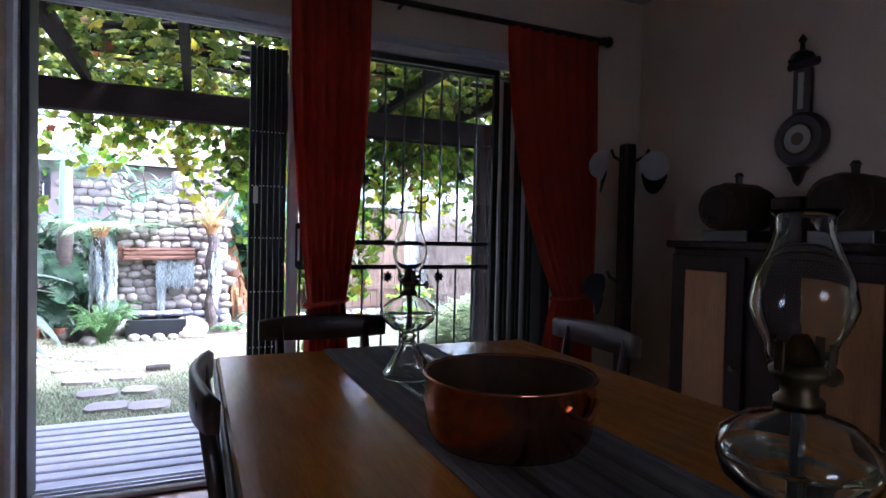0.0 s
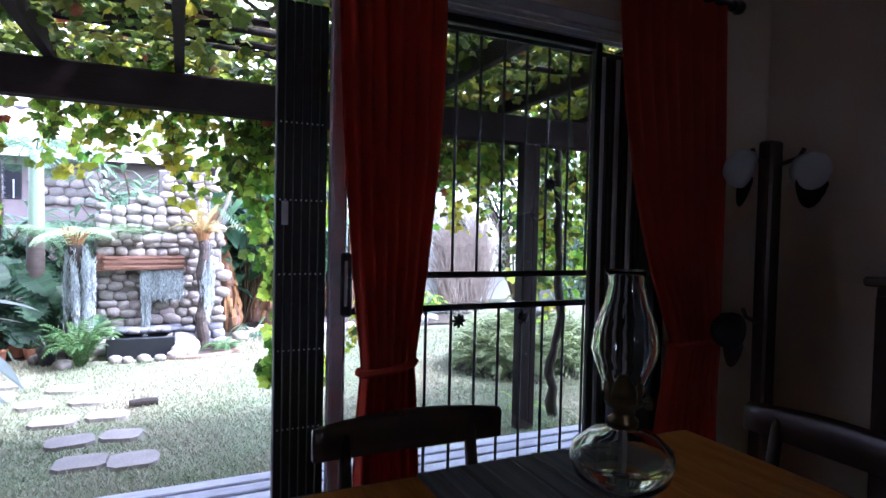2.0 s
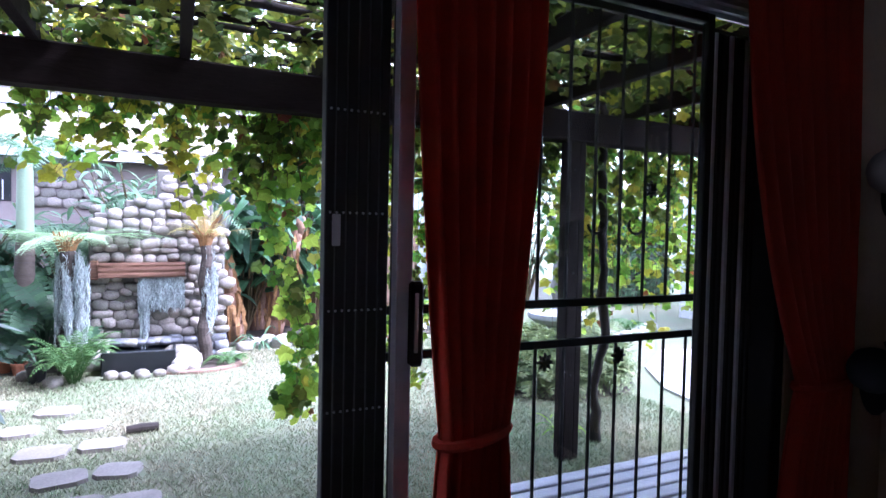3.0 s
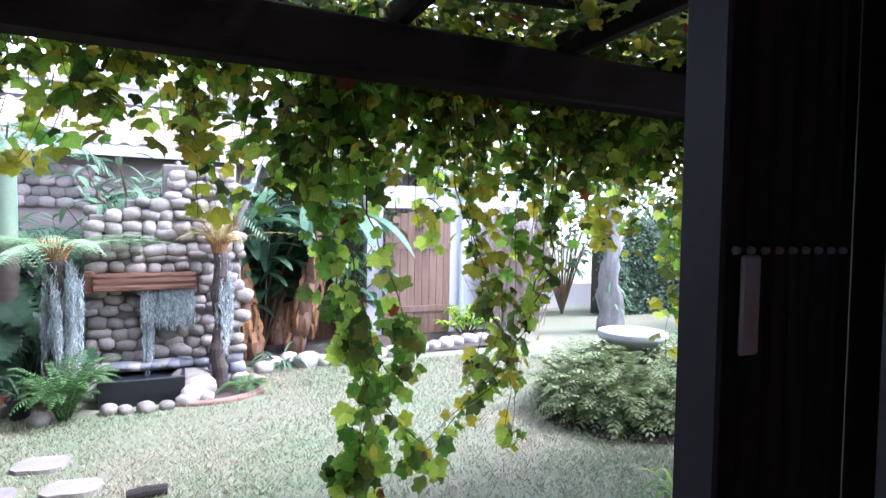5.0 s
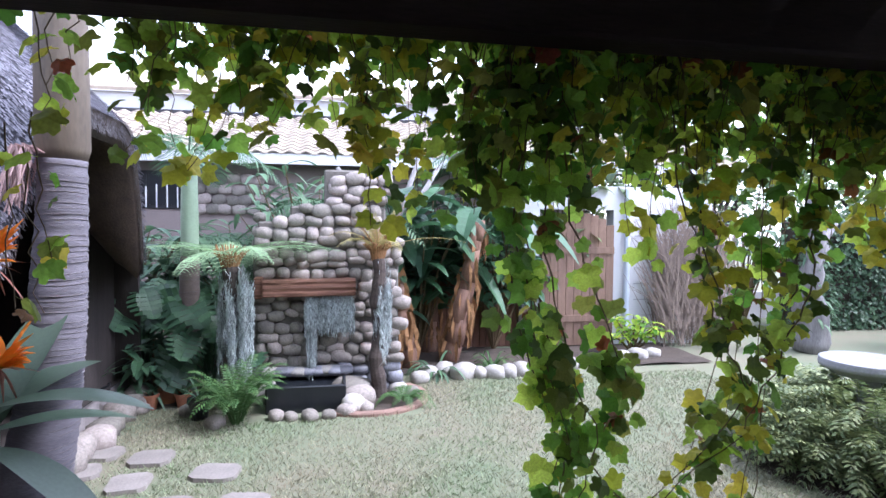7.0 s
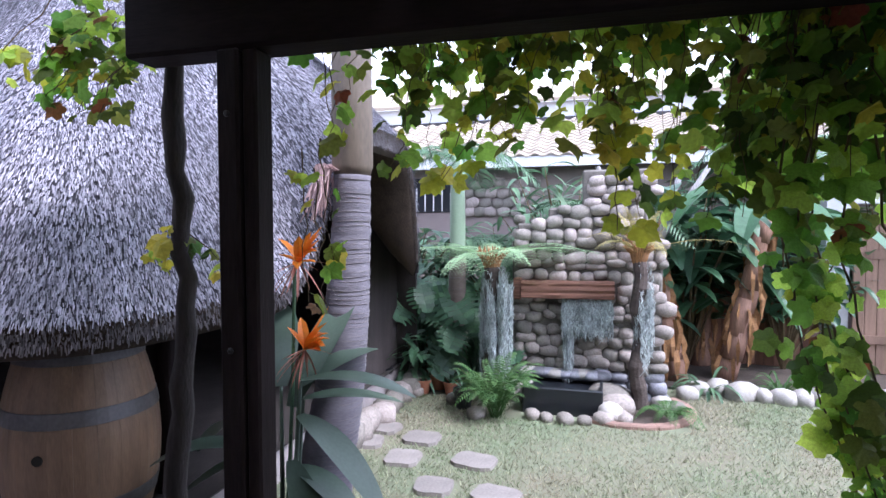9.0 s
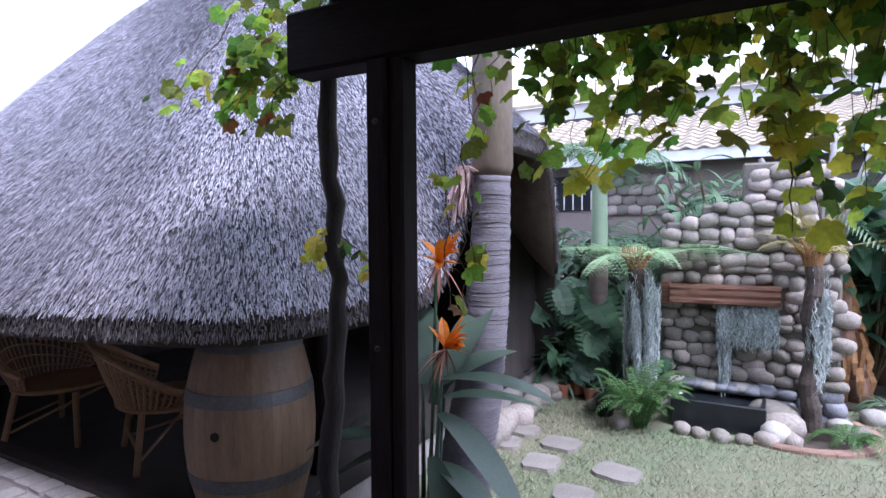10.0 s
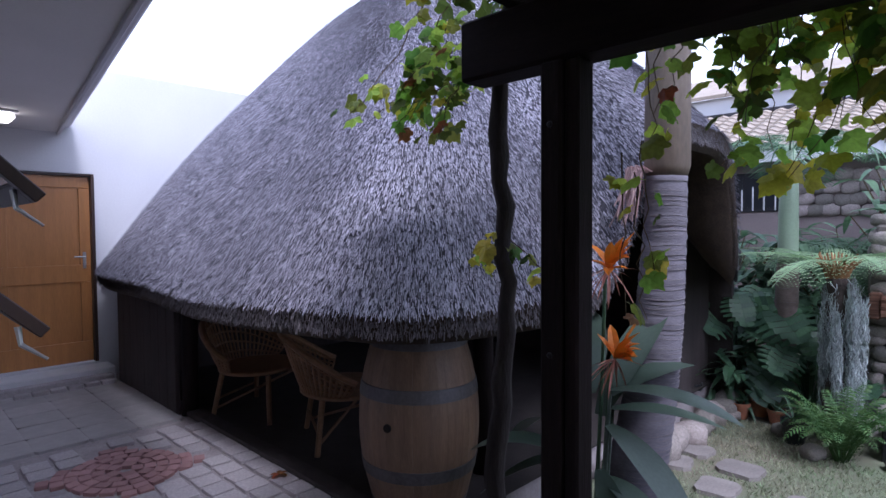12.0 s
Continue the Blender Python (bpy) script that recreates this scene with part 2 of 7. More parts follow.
def sliding_leaf(x0, x1, y, name):
    bm = bmesh.new()
    frame_bars(bm, x0, x1, 0.036, 2.176, y, y + 0.035, 0.034)
    leaf = part(name, bm, ALU, door)
    pane = slab_box("pane", (x0 + 0.03, y + 0.014, 0.066), (x1 - 0.03, y + 0.02, 2.146), PANE, leaf, 0)
    pane.visible_shadow = False
    return leaf


slab_box("jamb_trim", (-0.712, 2.8, 0.0), (-0.684, 2.859, 2.3), ALU_LIGHT, door, 0.003)
fixed = sliding_leaf(0.42, 1.62, 2.94, "fixed_leaf")
# pale strips added to paint the sky's reflection on the dark leaf edge
slab_box("lit_edge_strip", (0.424, 2.925, 0.04), (0.47, 2.939, 2.17), ALU_LIGHT, fixed)
slab_box("lit_edge_strip", (0.4135, 2.9, 0.04), (0.4195, 2.9395, 2.17), ALU_LIGHT, fixed, 0.001)
bm = bmesh.new()
box(bm, (0.455, 2.89, 1.02), (0.492, 2.924, 1.25), 0.008)
part("door_handle", bm, IRON, fixed, "black pull handle with a steel plate")
bm = bmesh.new()
box(bm, (0.462, 2.884, 1.06), (0.472, 2.889, 1.22), 0.001)
part("handle_plate", bm, CHROME, fixed)


# folded expanding security gate: close upright channels with rivets
gate = thing("security_gate", "folded dark steel expanding security gate beside the door", "security gate")
for k in range(6):
    bm = bmesh.new()
    x = 0.236 + 0.03 * k
    box(bm, (x, 2.966, 0.036), (x + 0.026, 3.012, 2.12), 0.003)
    part("channel", bm, ALU, gate)
slab_box("latch_plate", (0.255, 2.961, 1.342), (0.278, 2.9655, 1.426), ALU_LIGHT, gate, 0.002, "pale rounded latch plate")
for z in (0.35, 0.62, 0.9, 1.17, 1.43, 1.7):
    bm = bmesh.new()
    for k in range(9):
        lathe(bm, [(0.004, 0), (0.003, 0.004)], 6, m=Matrix.Translation((0.25 + 0.018 * k, 2.966, z)) @ pose(0, 0, 0, 90))
    part("rivet_row", bm, CHROME, gate)
gate2 = thing("security_gate", "folded dark steel expanding security gate behind the curtain", "security gate")
for k in range(9):
    bm = bmesh.new()
    box(bm, (1.63 + 0.028 * k, 2.95, 0.036), (1.65 + 0.028 * k, 3.0, 2.12), 0.003)
    part("channel", bm, ALU if k % 3 else ALU_LIGHT, gate2)

# burglar bars outside the fixed pane
bars = thing("burglar_bars", "black wrought iron burglar bars with flower bosses", "burglar bars")
for z in (1.02, 1.155):
    slab_box("rail", (0.43, 3.03, z - 0.013), (1.94, 3.046, z + 0.013), IRON, bars, 0.002)
for z in (0.06, 2.16):
    slab_box("rail", (0.43, 3.03, z - 0.013), (1.94, 3.046, z + 0.013), IRON, bars, 0.002)
for k in range(13):
    x = 0.5 + 0.113 * k
    bm = bmesh.new()
    tube(bm, [(x, 3.038, 0.07), (x, 3.038, 1.01)], 0.0065, 6)
    part("bar", bm, IRON, bars)
    bm = bmesh.new()
    tube(bm, [(x, 3.038, 1.165), (x, 3.038, 2.15)], 0.0065, 6)
    part("bar", bm, IRON, bars)
for x, z in ((0.98, 0.965), (0.84, 1.5), (1.42, 1.55), (1.29, 0.965)):
    bm = bmesh.new()
    for k in range(8):
        a = k * math.pi / 4
        tube(bm, [(x, 3.024, z), (x + 0.018 * math.cos(a), 3.022, z + 0.018 * math.sin(a)), (x + 0.03 * math.cos(a), 3.024, z + 0.03 * math.sin(a))], [0.004, 0.008, 0.004], 5)
    part("flower_boss", bm, IRON, bars)
for x in (1.22, 1.33):
    bm = bmesh.new()
    s = 1 if x > 1.3 else -1
    tube(bm, [(x + s * 0.035 * (1 - math.cos(a)) , 3.034, 1.42 + 0.03 * math.sin(a)) for a in np.linspace(math.pi, 2.2 * math.pi, 10)], 0.005, 5)
    part("scroll", bm, IRON, bars)


def curtain(x0, x1, tie_x0, tie_x1, tie_z, label, folds):
    """A pleated curtain from the rod, gathered at a tie, hanging to the floor."""
    ob = thing("curtain", label, "curtain", "red curtains")
    bm = bmesh.new()
    n, rows = 96, 44
    top, grid = 2.4, []
    for r in range(rows):
        z = top - (top - 0.03) * r / (rows - 1)
        if z > tie_z:
            s = ((top - z) / (top - tie_z)) ** 2.2
        else:
            s = 1 - 0.45 * ((tie_z - z) / tie_z) ** 0.7
        a, b = x0 + (tie_x0 - x0) * s, x1 + (tie_x1 - x1) * s
        line = []
        for k in range(n):
            u = k / (n - 1)
            wave = math.sin(u * folds * 2 * math.pi + 0.6 * math.sin(3 * z)) * (0.018 + 0.012 * s) + 0.008 * noise.noise((u * 7, z * 1.5, x0))
            head = 0.5 if z > 2.33 else 1.0
            line.append(bm.verts.new((a + (b - a) * u, 2.785 + wave * head - 0.006 * s, z)))
        grid.append(line)
    for p, q in zip(grid, grid[1:]):
        for k in range(n - 1):
            bm.faces.new((p[k], p[k + 1], q[k + 1], q[k]))
    cloth = part("cloth", bm, CURTAIN, ob, smooth=True)
    sol = cloth.modifiers.new("thickness", "SOLIDIFY")
    sol.thickness = 0.004
    bm = bmesh.new()
    ring = [((tie_x0 + tie_x1) / 2 + (tie_x1 - tie_x0) * 0.56 * math.cos(a), 2.785 + 0.055 * math.sin(a), tie_z + 0.015 * math.cos(a)) for a in np.linspace(0, 2 * math.pi, 25)]
    tube(bm, ring, 0.014, 6, cap=False)
    part("tie_back", bm, CURTAIN, ob)


curtain(0.40, 0.79, 0.50, 0.68, 0.86, "long red cloth curtain tied in the middle of the window", 7)
curtain(1.58, 2.2, 1.93, 2.2, 0.86, "long red cloth curtain tied beside the wall", 8)
rod = thing("curtain_rod", "dark wooden curtain rod with a turned finial", "curtain rod")
bm = bmesh.new()
tube(bm, [(-1.0, 2.785, 2.395), (2.23, 2.785, 2.395)], 0.016, 10)
part("pole", bm, DARK_WOOD, rod)
bm = bmesh.new()
lathe(bm, [(0.012, 0), (0.026, 0.008), (0.018, 0.016), (0.034, 0.04), (0.03, 0.06), (0.01, 0.078)], 12, m=Matrix.Translation((2.225, 2.785, 2.395)) @ pose(0, 0, 0, 0, 90))
part("finial", bm, DARK_WOOD, rod, smooth=True)
for x in (-0.85, 0.95, 2.215):
    slab_box("bracket", (x, 2.79, 2.38), (x + 0.016, 2.858, 2.395), DARK_WOOD, rod, 0.002)

win3 = thing("window_3", "small dark framed window at the back of the dining room", "window", kind="structure")
bm = bmesh.new()
frame_bars(bm, -0.498, 0.398, 1.202, 2.098, -3.13, -3.07, 0.05)
box(bm, (-0.07, -3.13, 1.253), (-0.03, -3.07, 2.047), 0.003)
part("window_frame", bm, DARK_WOOD, win3)
for x in (-0.447, -0.029):
    pane3 = slab_box("pane", (x, -3.103, 1.253), (x + 0.376, -3.097, 2.047), PANE, win3, 0)
    pane3.visible_shadow = False

# ---- dining table and what is on it ----
table = thing("dining_table", "varnished honey-coloured wooden dining table", "dining table")
bm = bmesh.new()
box(bm, (0.07, 0.1, 0.712), (1.33, 2.17, 0.75), 0.008)
part("tabletop", bm, TABLE_WOOD, table)
bm = bmesh.new()
box(bm, (0.056, 0.086, 0.705), (0.0695, 2.184, 0.744), 0.005)
box(bm, (1.3305, 0.086, 0.705), (1.344, 2.184, 0.744), 0.005)
box(bm, (0.07, 2.1705, 0.705), (1.33, 2.184, 0.744), 0.005)
part("edge_moulding", bm, DARK_WOOD, table, "dark moulded table edge")
bm = bmesh.new()
for lo, hi in (((0.14, 0.16, 0.6), (1.26, 0.185, 0.711)), ((0.14, 2.08, 0.6), (1.26, 2.105, 0.711)), ((0.14, 0.186, 0.6), (0.165, 2.079, 0.711)), ((1.235, 0.186, 0.6), (1.26, 2.079, 0.711))):
    box(bm, lo, hi, 0.003)
part("apron", bm, DARK_WOOD, table)
for x in (0.2, 1.2):
    for y in (0.22, 2.05):
        bm = bmesh.new()
        lathe(bm, [(0.03, 0), (0.035, 0.03), (0.028, 0.08), (0.045, 0.3), (0.03, 0.42), (0.045, 0.46), (0.045, 0.6)], 14, at=(x, y, 0))
        part("leg", bm, DARK_WOOD, table, smooth=True)
runner = thing("table_runner", "grey striped woven runner along the dining table", "table runner")
bm = bmesh.new()
rows = []
for j in range(60):
    y = 0.12 + (2.165 - 0.12) * j / 59
    rows.append([bm.verts.new((0.45 + 0.43 * i / 24, y, 0.7555 + 0.0012 * noise.noise((i * 0.6, y * 6, 0)))) for i in range(25)])
for p, q in zip(rows, rows[1:]):
    for i in range(24):
        bm.faces.new((p[i], p[i + 1], q[i + 1], q[i]))
r = bmesh.ops.extrude_face_region(bm, geom=bm.faces[:])
bmesh.ops.translate(bm, vec=(0, 0, -0.004), verts=[v for v in r["geom"] if isinstance(v, bmesh.types.BMVert)])
part("cloth", bm, RUNNER, runner)
for x, w in ((0.47, 0.008), (0.56, 0.016), (0.62, 0.005), (0.70, 0.012), (0.77, 0.02), (0.85, 0.008)):
    slab_box("stripe", (x, 0.121, 0.757), (x + w, 2.164, 0.7582), DARK_WOOD if w > 0.009 else RUNNER, runner, 0)


def oil_lamp(x, y, label, tall=1.0):
    """A pressed-glass oil lamp: fluted foot, thin reservoir with oil, burner, chimney."""
    ob = thing("oil_lamp", label, "oil lamp", "glass oil lamps", at=(x, y, 0.7585))
    bm = bmesh.new()
    n = 40
    prof = [(0.076, 0.0), (0.078, 0.012), (0.072, 0.02), (0.066, 0.03), (0.045, 0.07), (0.026, 0.1), (0.02, 0.118), (0.027, 0.128), (0.02, 0.138)]
    rings = []
    for r, z in prof:
        rings.append([bm.verts.new((r * (1 + (0.06 if 0.02 < z < 0.11 and k % 2 else 0)) * math.cos(2 * math.pi * k / n), r * (1 + (0.06 if 0.02 < z < 0.11 and k % 2 else 0)) * math.sin(2 * math.pi * k / n), z)) for k in range(n)])
    for a, b in zip(rings, rings[1:]):
        for k in range(n):
            bm.faces.new((a[k], a[(k + 1) % n], b[(k + 1) % n], b[k]))
    under = [[bm.verts.new((max(0.004, r - 0.006) * math.cos(2 * math.pi * k / n), max(0.004, r - 0.006) * math.sin(2 * math.pi * k / n), z + 0.002)) for k in range(n)] for r, z in prof[:6]]
    for a, b in zip(under, under[1:]):
        for k in range(n):
            bm.faces.new((a[k], b[k], b[(k + 1) % n], a[(k + 1) % n]))
    for k in range(n):
        bm.faces.new((rings[0][k], under[0][k], under[0][(k + 1) % n], rings[0][(k + 1) % n]))
    bm.faces.new(under[-1])
    bm.faces.new(rings[-1])
    part("foot", bm, GLASS, ob, "fluted clear glass foot")
    bm = bmesh.new()
    belly_out = [(0.02, 0.14), (0.05, 0.15), (0.078, 0.175), (0.086, 0.2), (0.08, 0.222), (0.055, 0.242), (0.026, 0.252), (0.026, 0.262)]
    full = belly_out + [(max(0.004, r - 0.0035), z + (0.004 if z < 0.19 else -0.003)) for r, z in reversed(belly_out)]
    lathe(bm, full + full[:1], 36, cap=False)
    tank = part("reservoir", bm, GLASS, ob, "clear round glass reservoir", smooth=True)
    bm = bmesh.new()
    lathe(bm, [(0.015, 0.147), (0.044, 0.157), (0.071, 0.181), (0.079, 0.197), (0.079, 0.198)], 36)
    part("oil", bm, TANK, tank, "pale yellow lamp oil", smooth=False)
    bm = bmesh.new()
    tube(bm, [(0.0, 0, 0.155), (0.006, 0.004, 0.2), (0, 0, 0.26)], 0.008, 6)
    part("wick", bm, RUNNER, tank)
    bm = bmesh.new()
    lathe(bm, [(0.024, 0.255), (0.026, 0.266), (0.019, 0.272), (0.02, 0.285), (0.03, 0.292), (0.032, 0.3), (0.024, 0.306), (0.016, 0.325), (0.008, 0.34)], 20)
    box(bm, (0.02, -0.003, 0.283), (0.055, 0.003, 0.289))
    burner = part("burner", bm, BRASS, ob, "tarnished dark brass burner", smooth=True)
    bm = bmesh.new()
    lathe(bm, [(0.012, -0.003), (0.012, 0.003)], 12, m=Matrix.Translation((0.058, 0, 0.286)) @ pose(0, 0, 0, 0, 90))
    part("wick_knob", bm, BRASS, burner)
    for k in range(4):
        bm = bmesh.new()
        a = k * math.pi / 2
        box(bm, (0.034, -0.006, 0.3), (0.037, 0.006, 0.335), 0.001, m=pose(0, 0, 0, 0, 0, math.degrees(a)))
        part("prong", bm, BRASS, burner)
    bm = bmesh.new()
    out = [(0.035, 0.31), (0.036, 0.33), (0.048, 0.36), (0.055, 0.385), (0.05, 0.42), (0.036, 0.46), (0.029, 0.49), (0.03, 0.505), (0.037, 0.515)]
    out = [(r, 0.31 + (z - 0.31) * tall) for r, z in out]
    full = out + [(r - 0.0022, z) for r, z in reversed(out)]
    full.append(full[0])
    lathe(bm, full, 36, cap=False)
    part("chimney", bm, GLASS, ob, "flared clear glass chimney", smooth=True)
    return ob


oil_lamp(0.61, 1.66, "clear glass oil lamp at the far end of the runner")
oil_lamp(0.63, 0.425, "clear glass oil lamp at the near end of the runner", 0.83)
pot = thing("copper_pan", "round aged copper pan with fruit on the runner", "copper pan", at=(0.63, 1.07, 0.7585))
bm = bmesh.new()
lathe(bm, [(0.135, 0.0), (0.162, 0.006), (0.178, 0.03), (0.186, 0.09), (0.184, 0.14), (0.19, 0.147), (0.187, 0.151), (0.181, 0.146)], 56, cap=False)
part("bowl", bm, COPPER, pot, smooth=True)
# separate lining, darker and rougher than the outer bowl
bm = bmesh.new()
lathe(bm, [(0.1805, 0.146), (0.18, 0.09), (0.172, 0.032), (0.158, 0.012), (0.02, 0.009)], 56, cap=False)
bmesh.ops.recalc_face_normals(bm, faces=bm.faces)
part("lining", bm, DARK_COPPER, pot, "dull dark brown inside", smooth=True)
bm = bmesh.new()
lathe(bm, [(0.135, 0.0005), (0.02, 0.0005)], 40, cap=False)
part("base", bm, COPPER, pot)
for a in (-70, 110):
    bm = bmesh.new()
    tube(bm, [(0.182 * math.cos(u), 0.182 * math.sin(u), 0.12 - 0.03 * abs(math.sin((u + 0.25) / 0.5 * math.pi))) for u in np.linspace(-0.25, 0.25, 9)], 0.007, 6)
    bmesh.ops.transform(bm, matrix=pose(0, 0, 0, 0, 0, a) @ Matrix.Diagonal((1.06, 1.06, 1, 1)), verts=bm.verts)
    part("handle", bm, COPPER, pot)
LEMON = material("lemon_skin", (0.55, 0.5, 0.06), 0.45, vary=0.15, scale=30, grain=150, bump=0.2)
ORANGE = material("orange_skin", (0.6, 0.22, 0.03), 0.45, vary=0.15, scale=30, grain=150, bump=0.25)
for nm, mt, x, y, s in (("orange", ORANGE, -0.07, -0.05, 0.036), ("lemon", LEMON, 0.05, -0.1, 0.033), ("lemon", LEMON, 0.11, -0.07, 0.03), ("lemon", LEMON, -0.01, -0.02, 0.03)):
    bm = bmesh.new()
    lathe(bm, [(0.002, -1.2), (0.35, -1.0), (0.8, -0.55), (0.95, 0), (0.8, 0.55), (0.35, 1.0), (0.002, 1.2)] if nm == "lemon" else [(0.01, -0.95), (0.5, -0.85), (0.9, -0.4), (1, 0.1), (0.85, 0.55), (0.45, 0.88), (0.02, 0.93)], 16,
          m=Matrix.Diagonal((s, s, s, 1)) @ pose(0, 0, 0, 80 if nm == "lemon" else 0, 0, 40))
    ob = part(nm, bm, mt, smooth=True)
    ob.location = (0.63 + x, 1.07 + y, 0.7695 + s * 0.93)
    tagged(ob, "ripe yellow lemon lying in the copper pan" if nm == "lemon" else "ripe orange lying in the copper pan", "fruit", "fruit in the pan")


def dining_chair(at, turn, label):
    """A dark turned chair; it faces +y before it is turned."""
    ob = thing("dining_chair", label, "chair", "chairs round the table", at=at, turn=turn)
    bm = bmesh.new()
    box(bm, (-0.2, -0.19, 0.43), (0.2, 0.2, 0.46), 0.012)
    part("seat", bm, DARK_WOOD, ob)
    for x in (-0.17, 0.17):
        bm = bmesh.new()
        tube(bm, [(x, -0.2, 0.0), (x, -0.175, 0.2), (x, -0.18, 0.45), (x, -0.2, 0.62), (x, -0.235, 0.84)], [0.018, 0.02, 0.021, 0.019, 0.016], 8)
        part("back_leg", bm, DARK_WOOD, ob, smooth=True)
        bm = bmesh.new()
        lathe(bm, [(0.016, 0), (0.02, 0.1), (0.024, 0.25), (0.018, 0.32), (0.022, 0.43)], 10, at=(x, 0.17, 0))
        part("front_leg", bm, DARK_WOOD, ob, smooth=True)
    bm = bmesh.new()
    pts = []
    n = 14
    for i in range(n + 1):
        u = i / n * 2 - 1
        x, y = 0.25 * u, -0.25 + 0.035 * u * u
        h = 0.055 * (1 - 0.25 * u * u)
        pts.append([bm.verts.new((x, y + dy, 0.83 + dz)) for dy, dz in ((-0.012, -h), (0.012, -h), (0.014, h * 0.6), (0.0, h * 0.85), (-0.014, h * 0.6))])
    for p, q in zip(pts, pts[1:]):
        for k in range(5):
            bm.faces.new((p[k], q[k], q[(k + 1) % 5], p[(k + 1) % 5]))
    bm.faces.new(pts[0])
    bm.faces.new(pts[-1][::-1])
    part("backrest", bm, DARK_WOOD, ob, smooth=True)
    bm = bmesh.new()
    box(bm, (-0.165, -0.215, 0.6), (0.165, -0.195, 0.645), 0.004)
    part("back_rail", bm, DARK_WOOD, ob)
    for x in (-0.17, 0.17):
        slab_box("stretcher", (x - 0.009, -0.165, 0.2), (x + 0.009, 0.155, 0.22), DARK_WOOD, ob, 0.003)
    slab_box("stretcher", (-0.155, 0.0, 0.165), (0.155, 0.018, 0.183), DARK_WOOD, ob, 0.003)
    return ob


dining_chair((0.47, 2.03, 0), 180, "dark wooden dining chair at the head of the table")
dining_chair((1.2, 1.78, 0), 90, "dark wooden dining chair tucked under beside the cabinet")
dining_chair((0.25, 1.47, 0), -90, "dark wooden dining chair tucked under on the door side")

# ---- cabinet wall ----
cab = thing("cabinet", "dark wooden sideboard cabinet with honey wood panels", "cabinet")
bm = bmesh.new()
box(bm, (2.15, 0.1, 0.04), (2.598, 2.1, 1.17), 0.006)
part("body", bm, CAB_WOOD, cab)
bm = bmesh.new()
box(bm, (2.12, 0.07, 1.171), (2.599, 2.13, 1.205), 0.008)
part("cabinet_top", bm, CAB_WOOD, cab)
bm = bmesh.new()
box(bm, (2.17, 0.12, 0.0), (2.598, 2.08, 0.0395), 0.003)
part("plinth", bm, CAB_WOOD, cab)
for y0, y1 in ((1.72, 2.06), (1.1, 1.5), (0.62, 1.02), (0.16, 0.54)):
    bm = bmesh.new()
    box(bm, (2.128, y0 - 0.03, 0.1), (2.149, y1 + 0.03, 1.14), 0.004)
    dr = part("door", bm, CAB_WOOD, cab)
    slab_box("panel", (2.12, y0 + 0.05, 0.22), (2.1278, y1 - 0.06, 1.07), PANEL_WOOD, dr, 0.003, "honey-coloured wood panel")
    bm = bmesh.new()
    lathe(bm, [(0.006, 0), (0.006, 0.015), (0.014, 0.022), (0.01, 0.03)], 10, m=Matrix.Translation((2.1275, y0 + 0.0, 0.66)) @ pose(0, 0, 0, 0, -90))
    part("knob", bm, BRASS, dr)
BARREL_OAK = material("old_oak", (0.08, 0.042, 0.022), 0.6, vary=0.4, scale=5, grain=40, bump=0.15, stretch=(4, 4, 0.5), per_object=0.15)


def small_cask(y, label):
    ob = thing("wine_cask", label, "cask", "small casks on the cabinet", at=(2.36, y, 1.206))
    ob.scale = (1.0, 1.02, 1.05)
    m = Matrix.Translation((0, 0, 0.15)) @ pose(0, 0, 0, 0, 90, 0)
    bm = bmesh.new()
    lathe(bm, [(0.09, -0.15), (0.108, -0.08), (0.114, 0), (0.108, 0.08), (0.09, 0.15)], 24, m=m)
    part("body", bm, BARREL_OAK, ob, smooth=True)
    for z, r in ((-0.14, 0.095), (-0.08, 0.11), (0.08, 0.11), (0.14, 0.095)):
        bm = bmesh.new()
        lathe(bm, [(r, z - 0.008), (r + 0.003, z), (r, z + 0.008)], 24, cap=False, m=m)
        part("hoop", bm, BRASS, ob)
    bm = bmesh.new()
    lathe(bm, [(0.076, -0.153), (0.076, -0.151)], 24, m=m)
    part("head", bm, CAB_WOOD, ob)
    bm = bmesh.new()
    lathe(bm, [(0.014, 0.255), (0.016, 0.29), (0.022, 0.295), (0.012, 0.31)], 10)
    part("bung", bm, DARK_WOOD, ob)
    for x in (-0.09, 0.07):
        slab_box("cradle", (x, -0.12, 0.0), (x + 0.025, 0.12, 0.048), DARK_WOOD, ob, 0.004)
    bm = bmesh.new()
    tube(bm, [(-0.15, 0, 0.1), (-0.2, 0, 0.1), (-0.2, 0, 0.07)], 0.008, 6)
    part("tap", bm, BRASS, ob)


small_cask(1.92, "small dark oak wine cask on a cradle")
small_cask(1.4, "small dark oak wine cask on a cradle")
slab_cask = tagged(slab_box("wooden_box", (2.3, 1.57, 1.207), (2.5, 1.71, 1.4), CAB_WOOD, None, 0.006), "plain dark wooden box between the casks", "box")
baro = thing("barometer", "carved banjo barometer on the plaster wall", "barometer", at=(2.598, 1.78, 0))
bm = bmesh.new()
lathe(bm, [(0.128, 0), (0.128, 0.02), (0.11, 0.035), (0.1, 0.035)], 36, m=Matrix.Translation((0, 0, 1.69)) @ pose(0, 0, 0, 0, -90))
box(bm, (-0.022, -0.045, 1.8), (-0.001, 0.045, 2.02), 0.006)
box(bm, (-0.024, -0.08, 2.02), (-0.001, 0.08, 2.06), 0.01)
